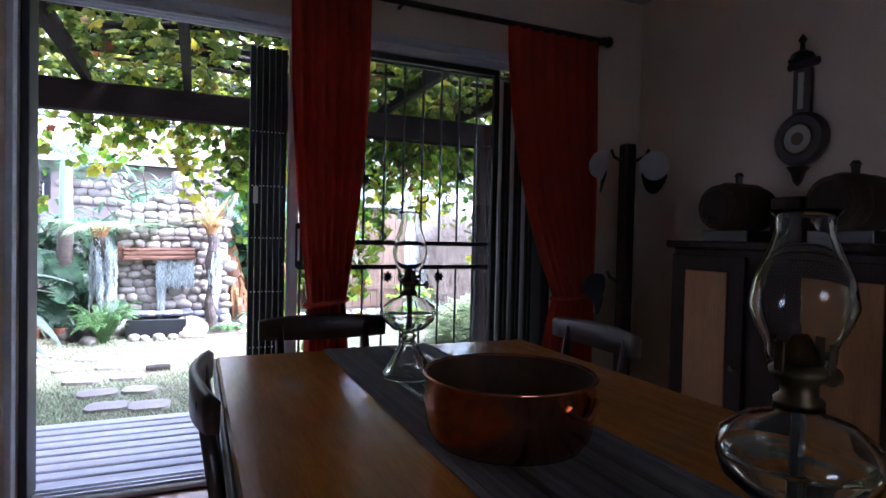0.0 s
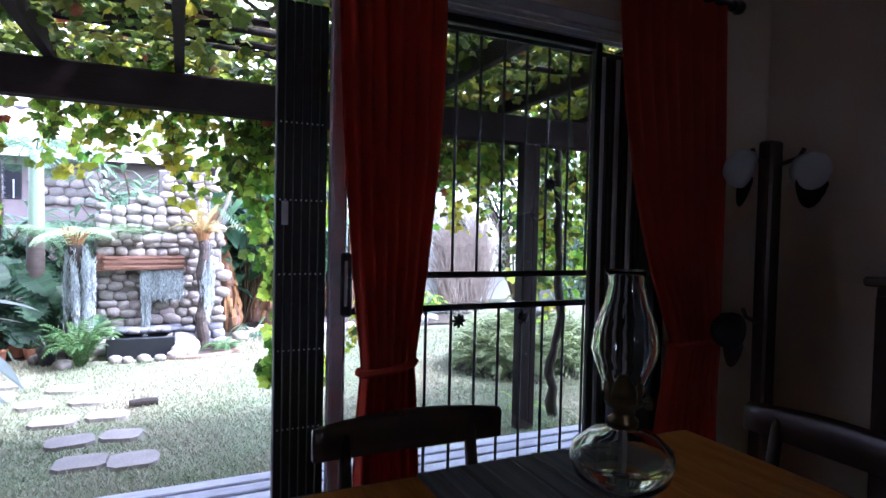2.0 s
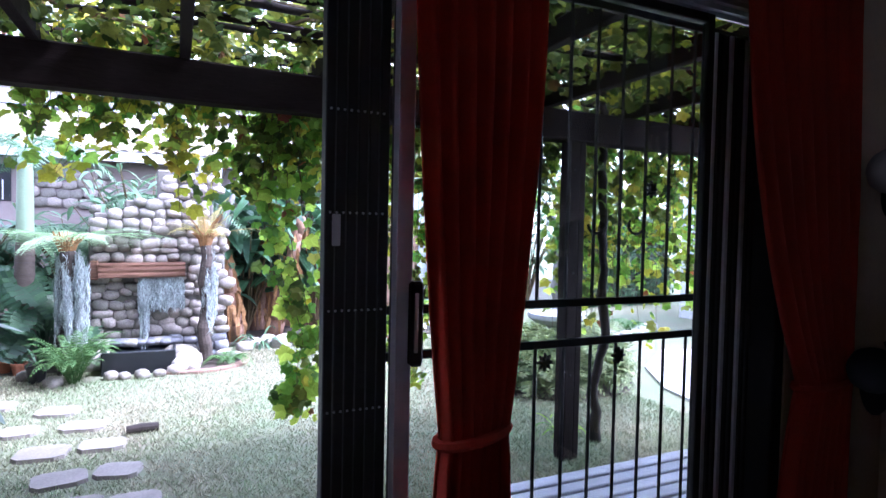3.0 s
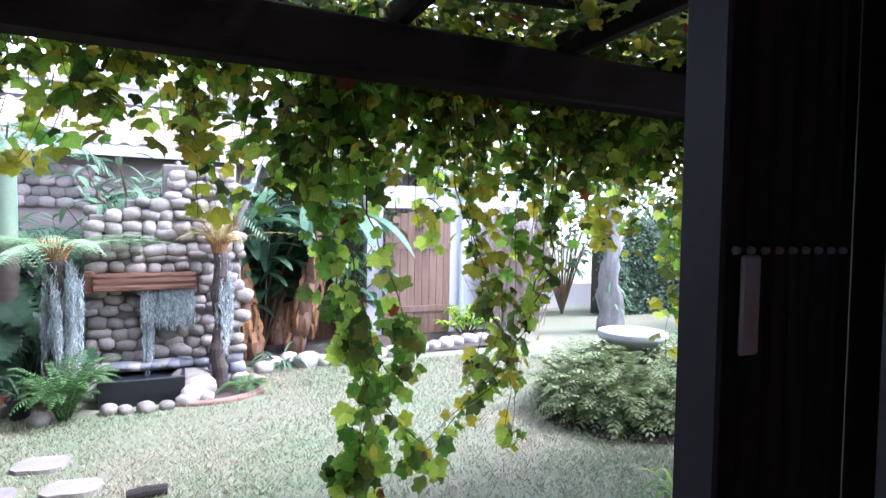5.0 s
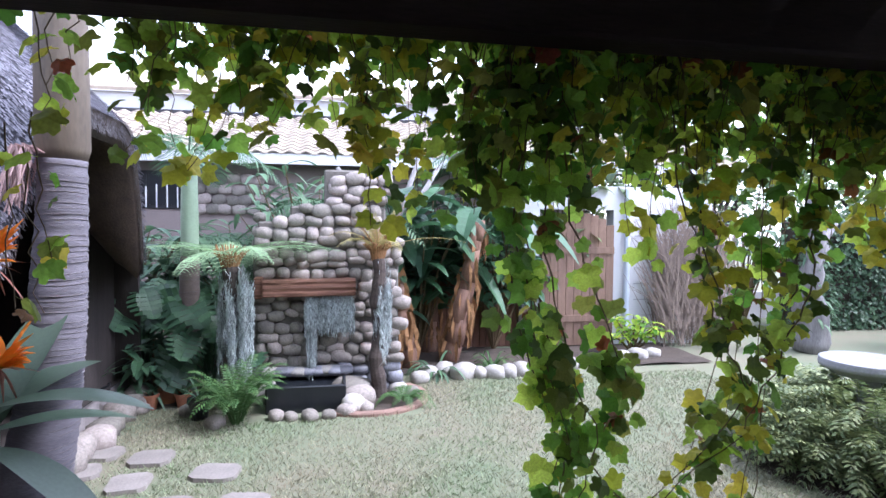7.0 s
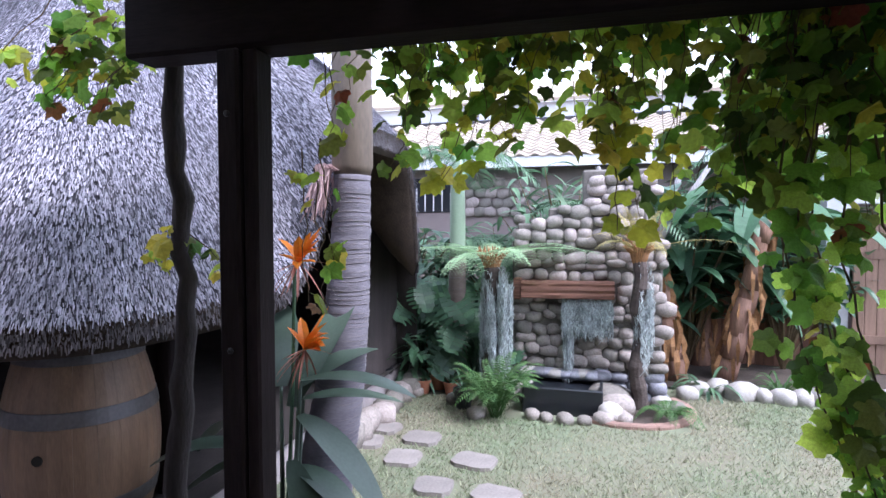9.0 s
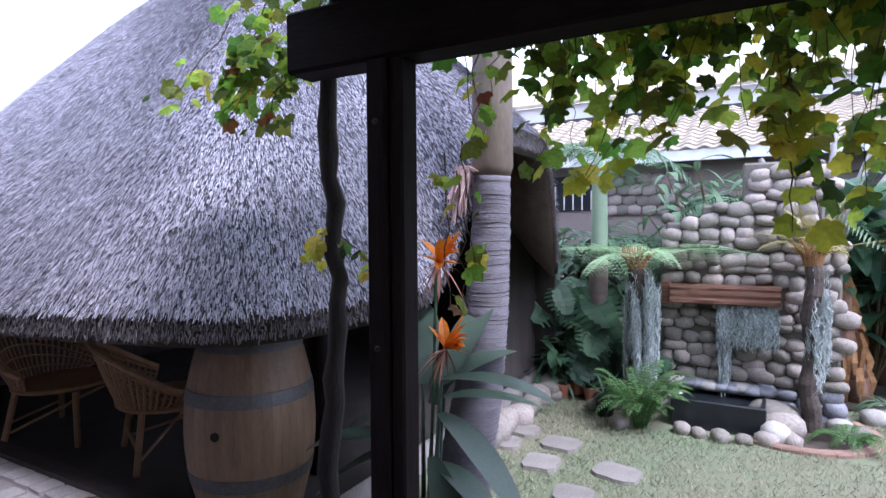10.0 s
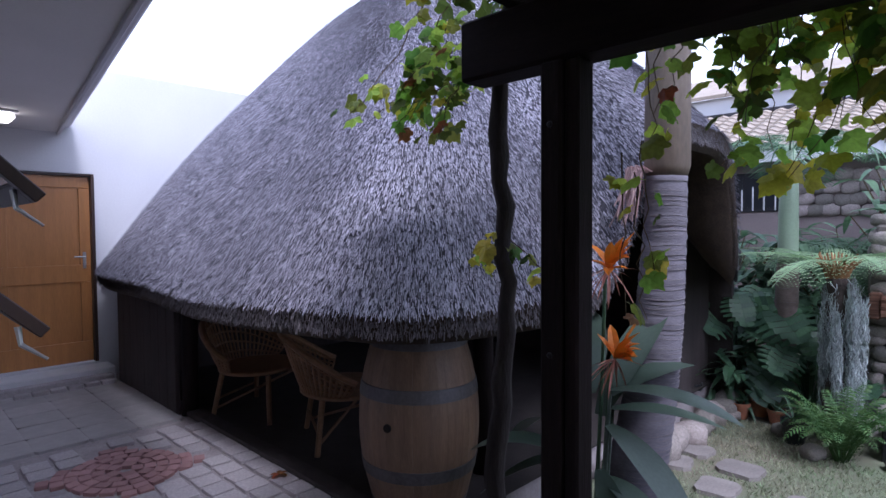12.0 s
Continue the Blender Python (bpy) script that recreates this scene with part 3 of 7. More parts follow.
lathe(bm, [(0.06, 0), (0.045, 0.03), (0.012, 0.05), (0.01, 0.08), (0.02, 0.095), (0.004, 0.12)], 12, at=(-0.024, 0, 2.055))
lathe(bm, [(0.004, 0), (0.02, 0.02), (0.03, 0.06), (0.05, 0.09)], 12, at=(-0.024, 0, 1.47))
part("case", bm, DARK_WOOD, baro)
bm = bmesh.new()
lathe(bm, [(0.066, 0.036), (0.066, 0.038)], 32, m=Matrix.Translation((0, 0, 1.69)) @ pose(0, 0, 0, 0, -90))
part("dial", bm, material("ivory_dial", (0.55, 0.52, 0.45), 0.5, vary=0.1), baro, "ivory dial with a dark centre")
bm = bmesh.new()
lathe(bm, [(0.03, 0.0385), (0.03, 0.041)], 24, m=Matrix.Translation((0, 0, 1.69)) @ pose(0, 0, 0, 0, -90))
part("dial_centre", bm, BRASS, baro)
bm = bmesh.new()
lathe(bm, [(0.072, 0.036), (0.08, 0.046), (0.072, 0.05), (0.066, 0.044)], 32, cap=False, m=Matrix.Translation((0, 0, 1.69)) @ pose(0, 0, 0, 0, -90))
part("bezel", bm, BRASS, baro)
bm = bmesh.new()
box(bm, (-0.03, -0.014, 1.83), (-0.023, 0.014, 2.0), 0.002)
part("thermometer", bm, material("ivory_scale", (0.5, 0.47, 0.4), 0.5, vary=0.1), baro)

stand = thing("hat_stand", "dark wooden hat stand hung with caps by the curtain", "hat stand", at=(2.3, 2.62, 0))
bm = bmesh.new()
box(bm, (-0.04, -0.035, 0.06), (0.04, 0.035, 1.76), 0.01)
part("pole", bm, DARK_WOOD, stand)
for a in range(4):
    bm = bmesh.new()
    tube(bm, [(0.03, 0, 0.16), (0.12, 0, 0.12), (0.2, 0, 0.02)], [0.02, 0.02, 0.018], 6)
    bmesh.ops.transform(bm, matrix=pose(0, 0, 0, 0, 0, 45 + 90 * a), verts=bm.verts)
    part("foot", bm, DARK_WOOD, stand)
for dx, dy, z in ((-1, 0.0, 1.68), (0.4, -1, 1.68), (-0.8, 0.3, 0.98)):
    bm = bmesh.new()
    tube(bm, [(0.02 * dx, 0.02 * dy, z - 0.03), (0.1 * dx, 0.1 * dy, z), (0.12 * dx, 0.12 * dy, z + 0.04)], 0.01, 6)
    part("peg", bm, DARK_WOOD, stand)
CAP_WHITE = material("white_cap_cloth", (0.42, 0.42, 0.45), 0.9, vary=0.1, scale=20, grain=200)
CAP_BLACK = material("black_cap_cloth", (0.02, 0.02, 0.025), 0.9, vary=0.2, scale=20, grain=200)


def cap(at, tilt, turn, crown_mat, label):
    ob = thing("cap", label, "cap", "caps on the hat stand", at=at)
    m = pose(0, 0, 0, 0, 0, turn) @ pose(0, 0, 0, tilt) @ Matrix.Diagonal((0.85, 0.85, 0.85, 1))
    bm = bmesh.new()
    lathe(bm, [(0.095, 0), (0.096, 0.03), (0.085, 0.07), (0.055, 0.1), (0.01, 0.112)], 20, m=m)
    part("crown", bm, crown_mat, ob, smooth=True)
    bm = bmesh.new()
    rows = []
    for i in range(9):
        a = math.pi * (0.15 + 0.7 * i / 8)
        w = math.sin(math.pi * (i + 0.6) / 9.2)
        rows.append((bm.verts.new((0.094 * math.cos(a), 0.094 * math.sin(a), 0.004)), bm.verts.new((0.1 * math.cos(a), 0.1 * math.sin(a) + 0.085 * w, -0.012 * w))))
    for p, q in zip(rows, rows[1:]):
        bm.faces.new((p[0], p[1], q[1], q[0]))
    r = bmesh.ops.extrude_face_region(bm, geom=bm.faces[:])
    bmesh.ops.translate(bm, vec=(0, 0, -0.004), verts=[v for v in r["geom"] if isinstance(v, bmesh.types.BMVert)])
    bmesh.ops.transform(bm, matrix=m, verts=bm.verts)
    part("peak", bm, CAP_BLACK, ob, "black curved peak")


cap((2.13, 2.6, 1.62), -75, 60, CAP_WHITE, "white cap with a black peak on the hat stand")
cap((2.37, 2.47, 1.62), -75, -20, CAP_WHITE, "white cap with a black peak on the hat stand")
cap((2.15, 2.65, 0.92), -80, 70, CAP_BLACK, "black cap hung low on the hat stand")


# ---- pergola ----
pergola = thing("pergola", "dark creosoted timber pergola against the house", "pergola")
bm = bmesh.new()
box(bm, (-1.69, 4.83, 2.055), (4.9, 4.97, 2.275), 0.012)
part("beam", bm, PERGOLA, pergola)
for x, w in ((-1.325, 0.135), (2.445, 0.155)):
    bm = bmesh.new()
    box(bm, (x, 4.82, LAWN - 0.05), (x + w * 0.58, 4.94, 2.054), 0.008)
    post = part("post", bm, POST, pergola)
    bm = bmesh.new()
    box(bm, (x + w * 0.58 + 0.005, 4.835, LAWN - 0.05), (x + w, 4.93, 2.054), 0.008)
    part("post_plank", bm, POST, post)
    for z in (0.35, 1.1, 1.85):
        bm = bmesh.new()
        lathe(bm, [(0.011, 0), (0.011, 0.004), (0.006, 0.008)], 6, m=Matrix.Translation((x + w * 0.3, 4.82, z)) @ pose(0, 0, 0, 90))
        part("bolt", bm, IRON, post)
bm = bmesh.new()
box(bm, (-1.78, 3.022, 2.26), (4.9, 3.07, 2.42), 0.006)
part("wall_plate", bm, PERGOLA, pergola)
for x in (-1.5, -0.8, -0.1, 0.65, 1.5, 2.25, 3.0, 3.75, 4.5):
    bm = bmesh.new()
    box(bm, (x, 3.072, 2.278), (x + 0.055, 5.4, 2.4), 0.006, m=Matrix.Translation((rnd(-0.03, 0.03), 0, 0)))
    part("rafter", bm, POST, pergola)
for y in (3.35, 3.75, 4.15, 4.55, 5.2):
    bm = bmesh.new()
    tube(bm, [(-1.75 + 0.4 * k, y + rnd(-0.02, 0.02), 2.425 + rnd(-0.005, 0.01)) for k in range(17)], 0.022, 6)
    part("batten", bm, PERGOLA, pergola)

# deck of boards
deck = thing("deck", "grey weathered timber deck outside the sliding door", "deck", kind="structure")
bm = bmesh.new()
box(bm, (-1.7, 3.025, LAWN - 0.02), (3.4, 4.2, -0.13))
part("deck_frame", bm, PERGOLA, deck)
for k in range(10):
    y = 3.028 + 0.119 * k
    bm = bmesh.new()
    box(bm, (-1.72, y, -0.0745), (3.42, y + 0.091, -0.032 + rnd(-0.002, 0.002)), 0.006)
    part("board", bm, DECK, deck)

# ---- paved yard, house side ----
structure("pavement", [((-7.0, 3.02, LAWN - 0.02), (-1.73, 5.2, PAVE - 0.028)), ((-7.0, 5.2, LAWN - 0.02), (-2.28, 9.4, PAVE - 0.032))], PAVE_BASE, "mortar bed of the paved yard", "pavement")
structure("wall_house", [((-7.0, 2.86, LAWN), (-3.5, 3.02, 2.62)), ((-3.5, 2.86, LAWN), (-2.6, 3.02, 0.8)), ((-3.5, 2.86, 2.34), (-2.6, 3.02, 2.62)),
                         ((2.8, 2.86, LAWN), (6.0, 3.02, 2.7))], WHITE_WALL, "white plastered outer house wall", "wall")
structure("wall_yard", [((-7.2, 2.86, LAWN), (-7.0, 4.07, 3.19)), ((-7.2, 4.93, LAWN), (-7.0, 12.4, 3.19)), ((-7.2, 4.07, 2.1), (-7.0, 4.93, 3.19)), ((-7.2, 4.07, LAWN), (-7.0, 4.93, 0.14))],
          WHITE_WALL, "tall white plastered yard wall with a door", "wall")
# eave with soffit and fascia
bm = bmesh.new()
pts = [(-7.0, 3.02), (-1.95, 3.02), (-1.95, 3.97), (-7.0, 4.62)]
lo = [bm.verts.new((x, y, 2.5)) for x, y in pts]
hi = [bm.verts.new((x, y, 2.56)) for x, y in pts]
bm.faces.new(lo[::-1])
bm.faces.new(hi)
for k in range(4):
    bm.faces.new((lo[k], lo[(k + 1) % 4], hi[(k + 1) % 4], hi[k]))
tagged(part("eave_soffit", bm, CEIL), "white boarded eave soffit over the yard", "soffit", kind="structure")
d = Vector((-7.0 + 1.95, 4.62 - 3.97, 0))
bm = bmesh.new()
box(bm, (0, 0.002, 2.47), (d.length, 0.03, 2.66), 0.004, m=Matrix.Translation((-1.95, 3.97, 0)) @ pose(0, 0, 0, 0, 0, math.degrees(math.atan2(d.y, d.x))) @ Matrix.Diagonal((1, -1, 1, 1)))
bmesh.ops.recalc_face_normals(bm, faces=bm.faces)
tagged(part("fascia", bm, WHITE_WALL), "white painted fascia board along the eave", "fascia", kind="structure")
bm = bmesh.new()
tube(bm, [(-1.95, 4.05, 2.63), (-6.98, 4.70, 2.60)], 0.05, 10)
tagged(part("gutter", bm, WHITE_WALL), "white rain gutter along the eave", "gutter", kind="structure")
LAMP_GLOW = bpy.data.materials.new("lit_lamp_glass")
LAMP_GLOW.use_nodes = True
LAMP_GLOW.node_tree.nodes["Principled BSDF"].inputs["Emission Color"].default_value = (1, 0.9, 0.72, 1)
LAMP_GLOW.node_tree.nodes["Principled BSDF"].inputs["Emission Strength"].default_value = 1.6
lampc = thing("eave_light", "small square lit lamp under the eave", "ceiling light", at=(-6.1, 4.03, 2.5))
bm = bmesh.new()
box(bm, (-0.13, -0.13, -0.02), (0.13, 0.13, -0.001), 0.004)
part("base", bm, WHITE_WALL, lampc)
bm = bmesh.new()
box(bm, (-0.11, -0.11, -0.085), (0.11, 0.11, -0.021), 0.02)
part("diffuser", bm, LAMP_GLOW, lampc)

# yard door
ORANGE_WOOD = material("varnished_meranti", (0.46, 0.2, 0.06), 0.35, vary=0.22, scale=3, grain=30, bump=0.06, stretch=(5, 5, 0.4))
yd = thing("door_2", "closed varnished wooden panel door in the white wall", "door", kind="structure")
bm = bmesh.new()
box(bm, (-7.1, 4.1, 0.15), (-7.06, 4.9, 2.07), 0.003)
leaf = part("leaf", bm, ORANGE_WOOD, yd)
for z0, z1 in ((0.15, 0.36), (0.98, 1.16), (1.95, 2.07)):
    slab_box("cross_rail", (-7.0595, 4.1, z0), (-7.04, 4.9, z1), ORANGE_WOOD, leaf, 0.004)
for y0, y1 in ((4.1, 4.2), (4.8, 4.9)):
    for z0, z1 in ((0.361, 0.979), (1.161, 1.949)):
        slab_box("upright", (-7.0595, y0, z0), (-7.04, y1, z1), ORANGE_WOOD, leaf, 0.004)
bm = bmesh.new()
box(bm, (-7.1, 4.065, 0.141), (-6.985, 4.098, 2.095), 0.004)
box(bm, (-7.1, 4.902, 0.141), (-6.985, 4.935, 2.095), 0.004)
box(bm, (-7.1, 4.0985, 2.072), (-6.985, 4.9015, 2.095), 0.004)
part("door_frame", bm, DARK_WOOD, yd)
bm = bmesh.new()
tube(bm, [(-7.04, 4.84, 1.24), (-6.985, 4.84, 1.24), (-6.985, 4.74, 1.245)], 0.009, 8)
box(bm, (-7.0395, 4.825, 1.12), (-7.034, 4.855, 1.29), 0.002)
part("door_handle", bm, CHROME, yd, "steel lever handle")
step = thing("door_step", "white plastered step before the yard door", "step", kind="structure")
bm = bmesh.new()
box(bm, (-6.998, 3.9, -0.03), (-6.72, 5.02, 0.12), 0.01)
part("upper_step", bm, WHITE_WALL, step)
bm = bmesh.new()
box(bm, (-6.718, 3.9, -0.03), (-6.62, 4.98, 0.065), 0.008)
part("lower_step", bm, PAVER, step)
bm = bmesh.new()
box(bm, (-6.997, 4.97, 0.9), (-6.96, 5.03, 1.12), 0.006)
tagged(part("meter_box", bm, CHROME), "small grey metal box on the white wall", "box")

# window in the house wall with two top-hung sashes standing open
win = thing("window_2", "dark framed house window with open top-hung sashes", "window", kind="structure")
bm = bmesh.new()
frame_bars(bm, -3.498, -2.602, 0.802, 2.338, 2.9, 2.96, 0.05)
part("window_frame", bm, DARK_WOOD, win)
WINP = slab_box("pane", (-3.447, 2.925, 0.853), (-2.653, 2.931, 2.287), PANE, win, 0)
for z in (2.29, 1.82):
    m = Matrix.Translation((-3.33, 3.03, z)) @ pose(0, 0, 0, 45) @ Matrix.Diagonal((1, 1, 1.2, 1))
    bm = bmesh.new()
    for lo, hi in (((0, -0.02, -0.78), (0.06, 0.025, 0)), ((0.66, -0.02, -0.78), (0.72, 0.025, 0)), ((0.061, -0.02, -0.78), (0.659, 0.025, -0.71)), ((0.061, -0.02, -0.06), (0.659, 0.025, 0))):
        box(bm, lo, hi, 0.004, m=m)
    sash = part("sash", bm, DARK_WOOD, win)
    bm = bmesh.new()
    box(bm, (0.061, 0.0, -0.709), (0.659, 0.004, -0.061), m=m)
    part("pane", bm, PANE, sash)
    bm = bmesh.new()
    tube(bm, [m @ Vector((0.68, -0.03, -0.72)), m @ Vector((0.69, -0.07, -0.76)), m @ Vector((0.7, -0.06, -0.84))], [0.012, 0.009, 0.005], 6)
    part("stay", bm, CHROME, sash)

# ---- thatched lapa ----
hut = thing("thatched_hut", "open grey thatched garden hut with dark timber walls", "hut")
HC, HA, HB = Vector((-4.47, 7.15, 0)), 2.49, 2.4


def eave(a):
    """Plan offset and height of the eave in direction a; an eyebrow gable is lifted out of the east side."""
    ca, sa = math.cos(a), math.sin(a)
    r = (abs(ca) ** 7 + abs(sa) ** 7) ** (-1 / 7)
    d = (a + math.pi) % (2 * math.pi) - math.pi
    g = math.exp(-(abs(d + 0.03) / 0.34) ** 5)
    z = 1.13 + 0.98 * g + 0.05 * math.cos(2 * a) + 0.03 * max(0.0, -ca) + 0.012 * noise.noise((ca * 5, sa * 5, 2))
    return HA * r * ca * (1.03 if ca < 0 else 1 + 0.14 * math.exp(-(abs(d + 0.03) / 0.54) ** 4)), HB * r * sa, z


def roof_point(a, q, sink=0.0):
    ex, ey, ez = eave(a)
    q = min(1.0, max(0.0, q))
    s = (1 - q) ** 0.79
    top = 4.02
    lift = math.sin(math.pi * q) * 0.05
    z = ez + (top - ez) * q + lift + 0.03 * noise.noise((ex * s * 0.8, ey * s * 0.8, q * 2)) - sink
    dx = 0.22 * (ex / HA) * q
    return Vector((HC.x + ex * s + dx, HC.y + ey * s, z))


N, M = 256, 26
bm = bmesh.new()
outer = [[bm.verts.new(roof_point(2 * math.pi * k / N, q / M)) for k in range(N)] for q in range(M + 1)]
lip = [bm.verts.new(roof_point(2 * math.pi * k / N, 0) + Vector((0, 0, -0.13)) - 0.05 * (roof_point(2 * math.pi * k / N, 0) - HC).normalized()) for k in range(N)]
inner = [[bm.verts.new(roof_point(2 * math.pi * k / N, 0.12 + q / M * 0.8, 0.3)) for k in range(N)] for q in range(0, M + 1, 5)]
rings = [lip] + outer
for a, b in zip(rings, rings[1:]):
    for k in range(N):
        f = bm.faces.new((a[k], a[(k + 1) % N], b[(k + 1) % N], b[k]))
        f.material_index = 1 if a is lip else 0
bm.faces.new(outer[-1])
# lip and underside take the thatch colour darkened for shade
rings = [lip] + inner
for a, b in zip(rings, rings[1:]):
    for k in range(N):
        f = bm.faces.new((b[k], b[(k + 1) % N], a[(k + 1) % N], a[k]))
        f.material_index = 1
roof = part("roof", bm, [THATCH, THATCH_SHADE], hut, "grey weathered thatch", smooth=True)


def scatter(name, verts, faces, place, way, up, size, mat, parent=None, label="", smooth=False, wide=None):
    """Many copies of one small template as one mesh: template y runs along way, z along up."""
    tv, P, D, U = np.array(verts, float), np.array(place, float), np.array(way, float), np.array(up, float)
    D = D / np.linalg.norm(D, axis=1, keepdims=True)
    X = np.cross(D, U)
    X = X / np.maximum(np.linalg.norm(X, axis=1, keepdims=True), 1e-6)
    Z = np.cross(X, D)
    S = np.array(size, float).reshape(-1, 1, 1)
    W = S if wide is None else np.array(wide, float).reshape(-1, 1, 1)
    V = P[:, None, :] + W * tv[None, :, 0:1] * X[:, None, :] + S * (tv[None, :, 1:2] * D[:, None, :] + tv[None, :, 2:3] * Z[:, None, :])
    k = len(tv)
    F = [tuple(i + k * j for i in f) for j in range(len(P)) for f in faces]
    me = bpy.data.meshes.new(name)
    me.from_pydata(V.reshape(-1, 3).tolist(), [], F)
    me.materials.append(mat)
    if smooth:
        me.shade_smooth()
    ob = new(name, me)
    ob.parent = parent
    return tagged(ob, label, kind="stuff")


P, D, U, S, W = [], [], [], [], []
while len(P) < 180000:
    a, q = rnd(-2.8, 0.55), 1 - math.sqrt(rnd(0.0, 1.0))
    if rnd(0, 1.9) > (abs(math.cos(a)) ** 7 + abs(math.sin(a)) ** 7) ** (-2 / 7):
        continue
    p = roof_point(a, q)
    e = 0.02
    down = (roof_point(a, max(0, q - e)) - roof_point(a, q + e)).normalized()
    side = (roof_point(a + e, q) - roof_point(a - e, q)).normalized()
    n = side.cross(down)
    n = n if n.z > 0 else -n
    P.append(p + n * rnd(-0.004, 0.01))
    D.append(down + n * rnd(0.05, 0.3) + side * rnd(-0.16, 0.16))
    U.append(n)
    S.append(rnd(0.022, 0.05))
    W.append(rnd(0.0014, 0.003))
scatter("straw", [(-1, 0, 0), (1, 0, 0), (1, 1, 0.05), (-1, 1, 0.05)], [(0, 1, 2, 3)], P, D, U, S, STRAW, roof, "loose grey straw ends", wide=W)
# dark boards; the dimness under the roof is put into their colour
HUT_WALL = material("shaded_hut_boards", (0.045, 0.035, 0.034), 0.85, vary=0.4, scale=4, grain=40, bump=0.25, stretch=(3, 3, 0.3))
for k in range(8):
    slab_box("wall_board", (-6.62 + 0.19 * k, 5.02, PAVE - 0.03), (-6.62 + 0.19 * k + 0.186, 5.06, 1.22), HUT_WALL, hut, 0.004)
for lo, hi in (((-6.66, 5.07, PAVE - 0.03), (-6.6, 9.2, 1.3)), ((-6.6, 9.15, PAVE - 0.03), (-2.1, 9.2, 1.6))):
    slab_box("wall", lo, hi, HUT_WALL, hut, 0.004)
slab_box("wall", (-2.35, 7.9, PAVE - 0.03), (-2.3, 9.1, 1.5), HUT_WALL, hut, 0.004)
for x, y in ((-5.05, 5.12), (-3.3, 6.2), (-2.55, 5.95), (-2.2, 7.6)):
    bm = bmesh.new()
    tube(bm, [(x, y, PAVE - 0.03), (x + 0.01, y, 0.6), (x, y + 0.01, 1.45)], [0.07, 0.065, 0.06], 10)
    part("post", bm, POST, hut, smooth=True)
# near-black floor sheet paints the shade inside the hut
slab_box("hut_floor", (-6.59, 5.21, PAVE - 0.03), (-2.25, 9.14, PAVE - 0.02), material("shaded_hut_floor", (0.035, 0.028, 0.025), 0.9, vary=0.4, scale=5), hut, 0)
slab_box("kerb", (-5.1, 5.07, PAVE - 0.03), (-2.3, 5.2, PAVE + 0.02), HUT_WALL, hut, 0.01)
bm = bmesh.new()
lathe(bm, [(0.12, 0), (0.11, 0.02), (0.105, 0.6), (0.13, 0.62), (0.13, 0.68)], 16, at=(-5.0, 8.0, 3.3))
part("chimney_pipe", bm, WHITE_WALL, hut)

P, D, U, S, W = [], [], [], [], []
for k in range(16000):
    a = rnd(-2.8, 0.62)
    p = roof_point(a, 0)
    out = (p - HC)
    out.z = 0
    out.normalize()
    P.append(p + Vector((0, 0, rnd(-0.1, 0.015))) - out * rnd(0.0, 0.03))
    D.append(Vector((0, 0, -1)) + out * rnd(-0.1, 0.5) + Vector((rnd(-0.2, 0.2), rnd(-0.2, 0.2), 0)))
    U.append(out)
    S.append(rnd(0.015, 0.04))
    W.append(rnd(0.0012, 0.003))
scatter("eave_straw", [(-1, 0, 0), (1, 0, 0), (1, 1, 0.05), (-1, 1, 0.05)], [(0, 1, 2, 3)], P, D, U, S, SHADED_STRAW, roof, "cut straw ends along the eave, coloured darker for shade", wide=W)

# ---- wine barrel ----
OAK = material("weathered_oak_stave", (0.18, 0.11, 0.066), 0.55, vary=0.35, scale=4, grain=35, bump=0.2, stretch=(5, 5, 0.5), per_object=0.1)
HOOP = material("galvanised_hoop", (0.12, 0.115, 0.12), 0.55, 0.6, vary=0.3, scale=10, bump=0.1)
HOLE = material("dark_bung_hole", (0.01, 0.008, 0.006), 0.9, vary=0.1)
barrel = thing("wine_barrel", "old oak wine barrel with grey metal hoops", "barrel", at=(-2.55, 5.41, PAVE - 0.0))


def belly(z):
    return 0.335 - 0.085 * ((z - 0.47) / 0.47) ** 2


NS = 22
for k in range(NS):
    bm = bmesh.new()
    a0, a1 = 2 * math.pi * (k + 0.005) / NS, 2 * math.pi * (k + 0.995) / NS
    rows = []
    for j in range(11):
        z = 0.94 * j / 10
        r = belly(z)
        rows.append([bm.verts.new((rr * math.cos(a), rr * math.sin(a), z)) for rr, a in ((r, a0), (r * 1.004, (a0 + a1) / 2), (r, a1), (r - 0.025, a1), (r - 0.025, a0))])
    for p, q in zip(rows, rows[1:]):
        for i in range(5):
            bm.faces.new((p[i], p[(i + 1) % 5], q[(i + 1) % 5], q[i]))
    bm.faces.new(rows[0][::-1])
    bm.faces.new(rows[-1])
    part("stave", bm, OAK, barrel)
for z0, z1 in ((0.005, 0.06), (0.205, 0.275), (0.625, 0.695), (0.885, 0.937)):
    bm = bmesh.new()
    lathe(bm, [(belly(z0) + 0.001, z0), (belly(z0) + 0.005, z0 + 0.002), (belly(z1) + 0.005, z1 - 0.002), (belly(z1) + 0.001, z1)], 44, cap=False)
    part("hoop", bm, HOOP, barrel)
bm = bmesh.new()
lathe(bm, [(0.228, 0.9), (0.228, 0.92)], 32)
part("head", bm, OAK, barrel)
bm = bmesh.new()
lathe(bm, [(0.022, 0), (0.022, 0.012)], 14, m=pose(0, 0, 0, 0, 0, -72) @ Matrix.Translation((0.3295, 0, 0.5)) @ pose(0, 0, 0, 0, 90))
part("bung_hole", bm, HOLE, barrel, "dark open bung hole")

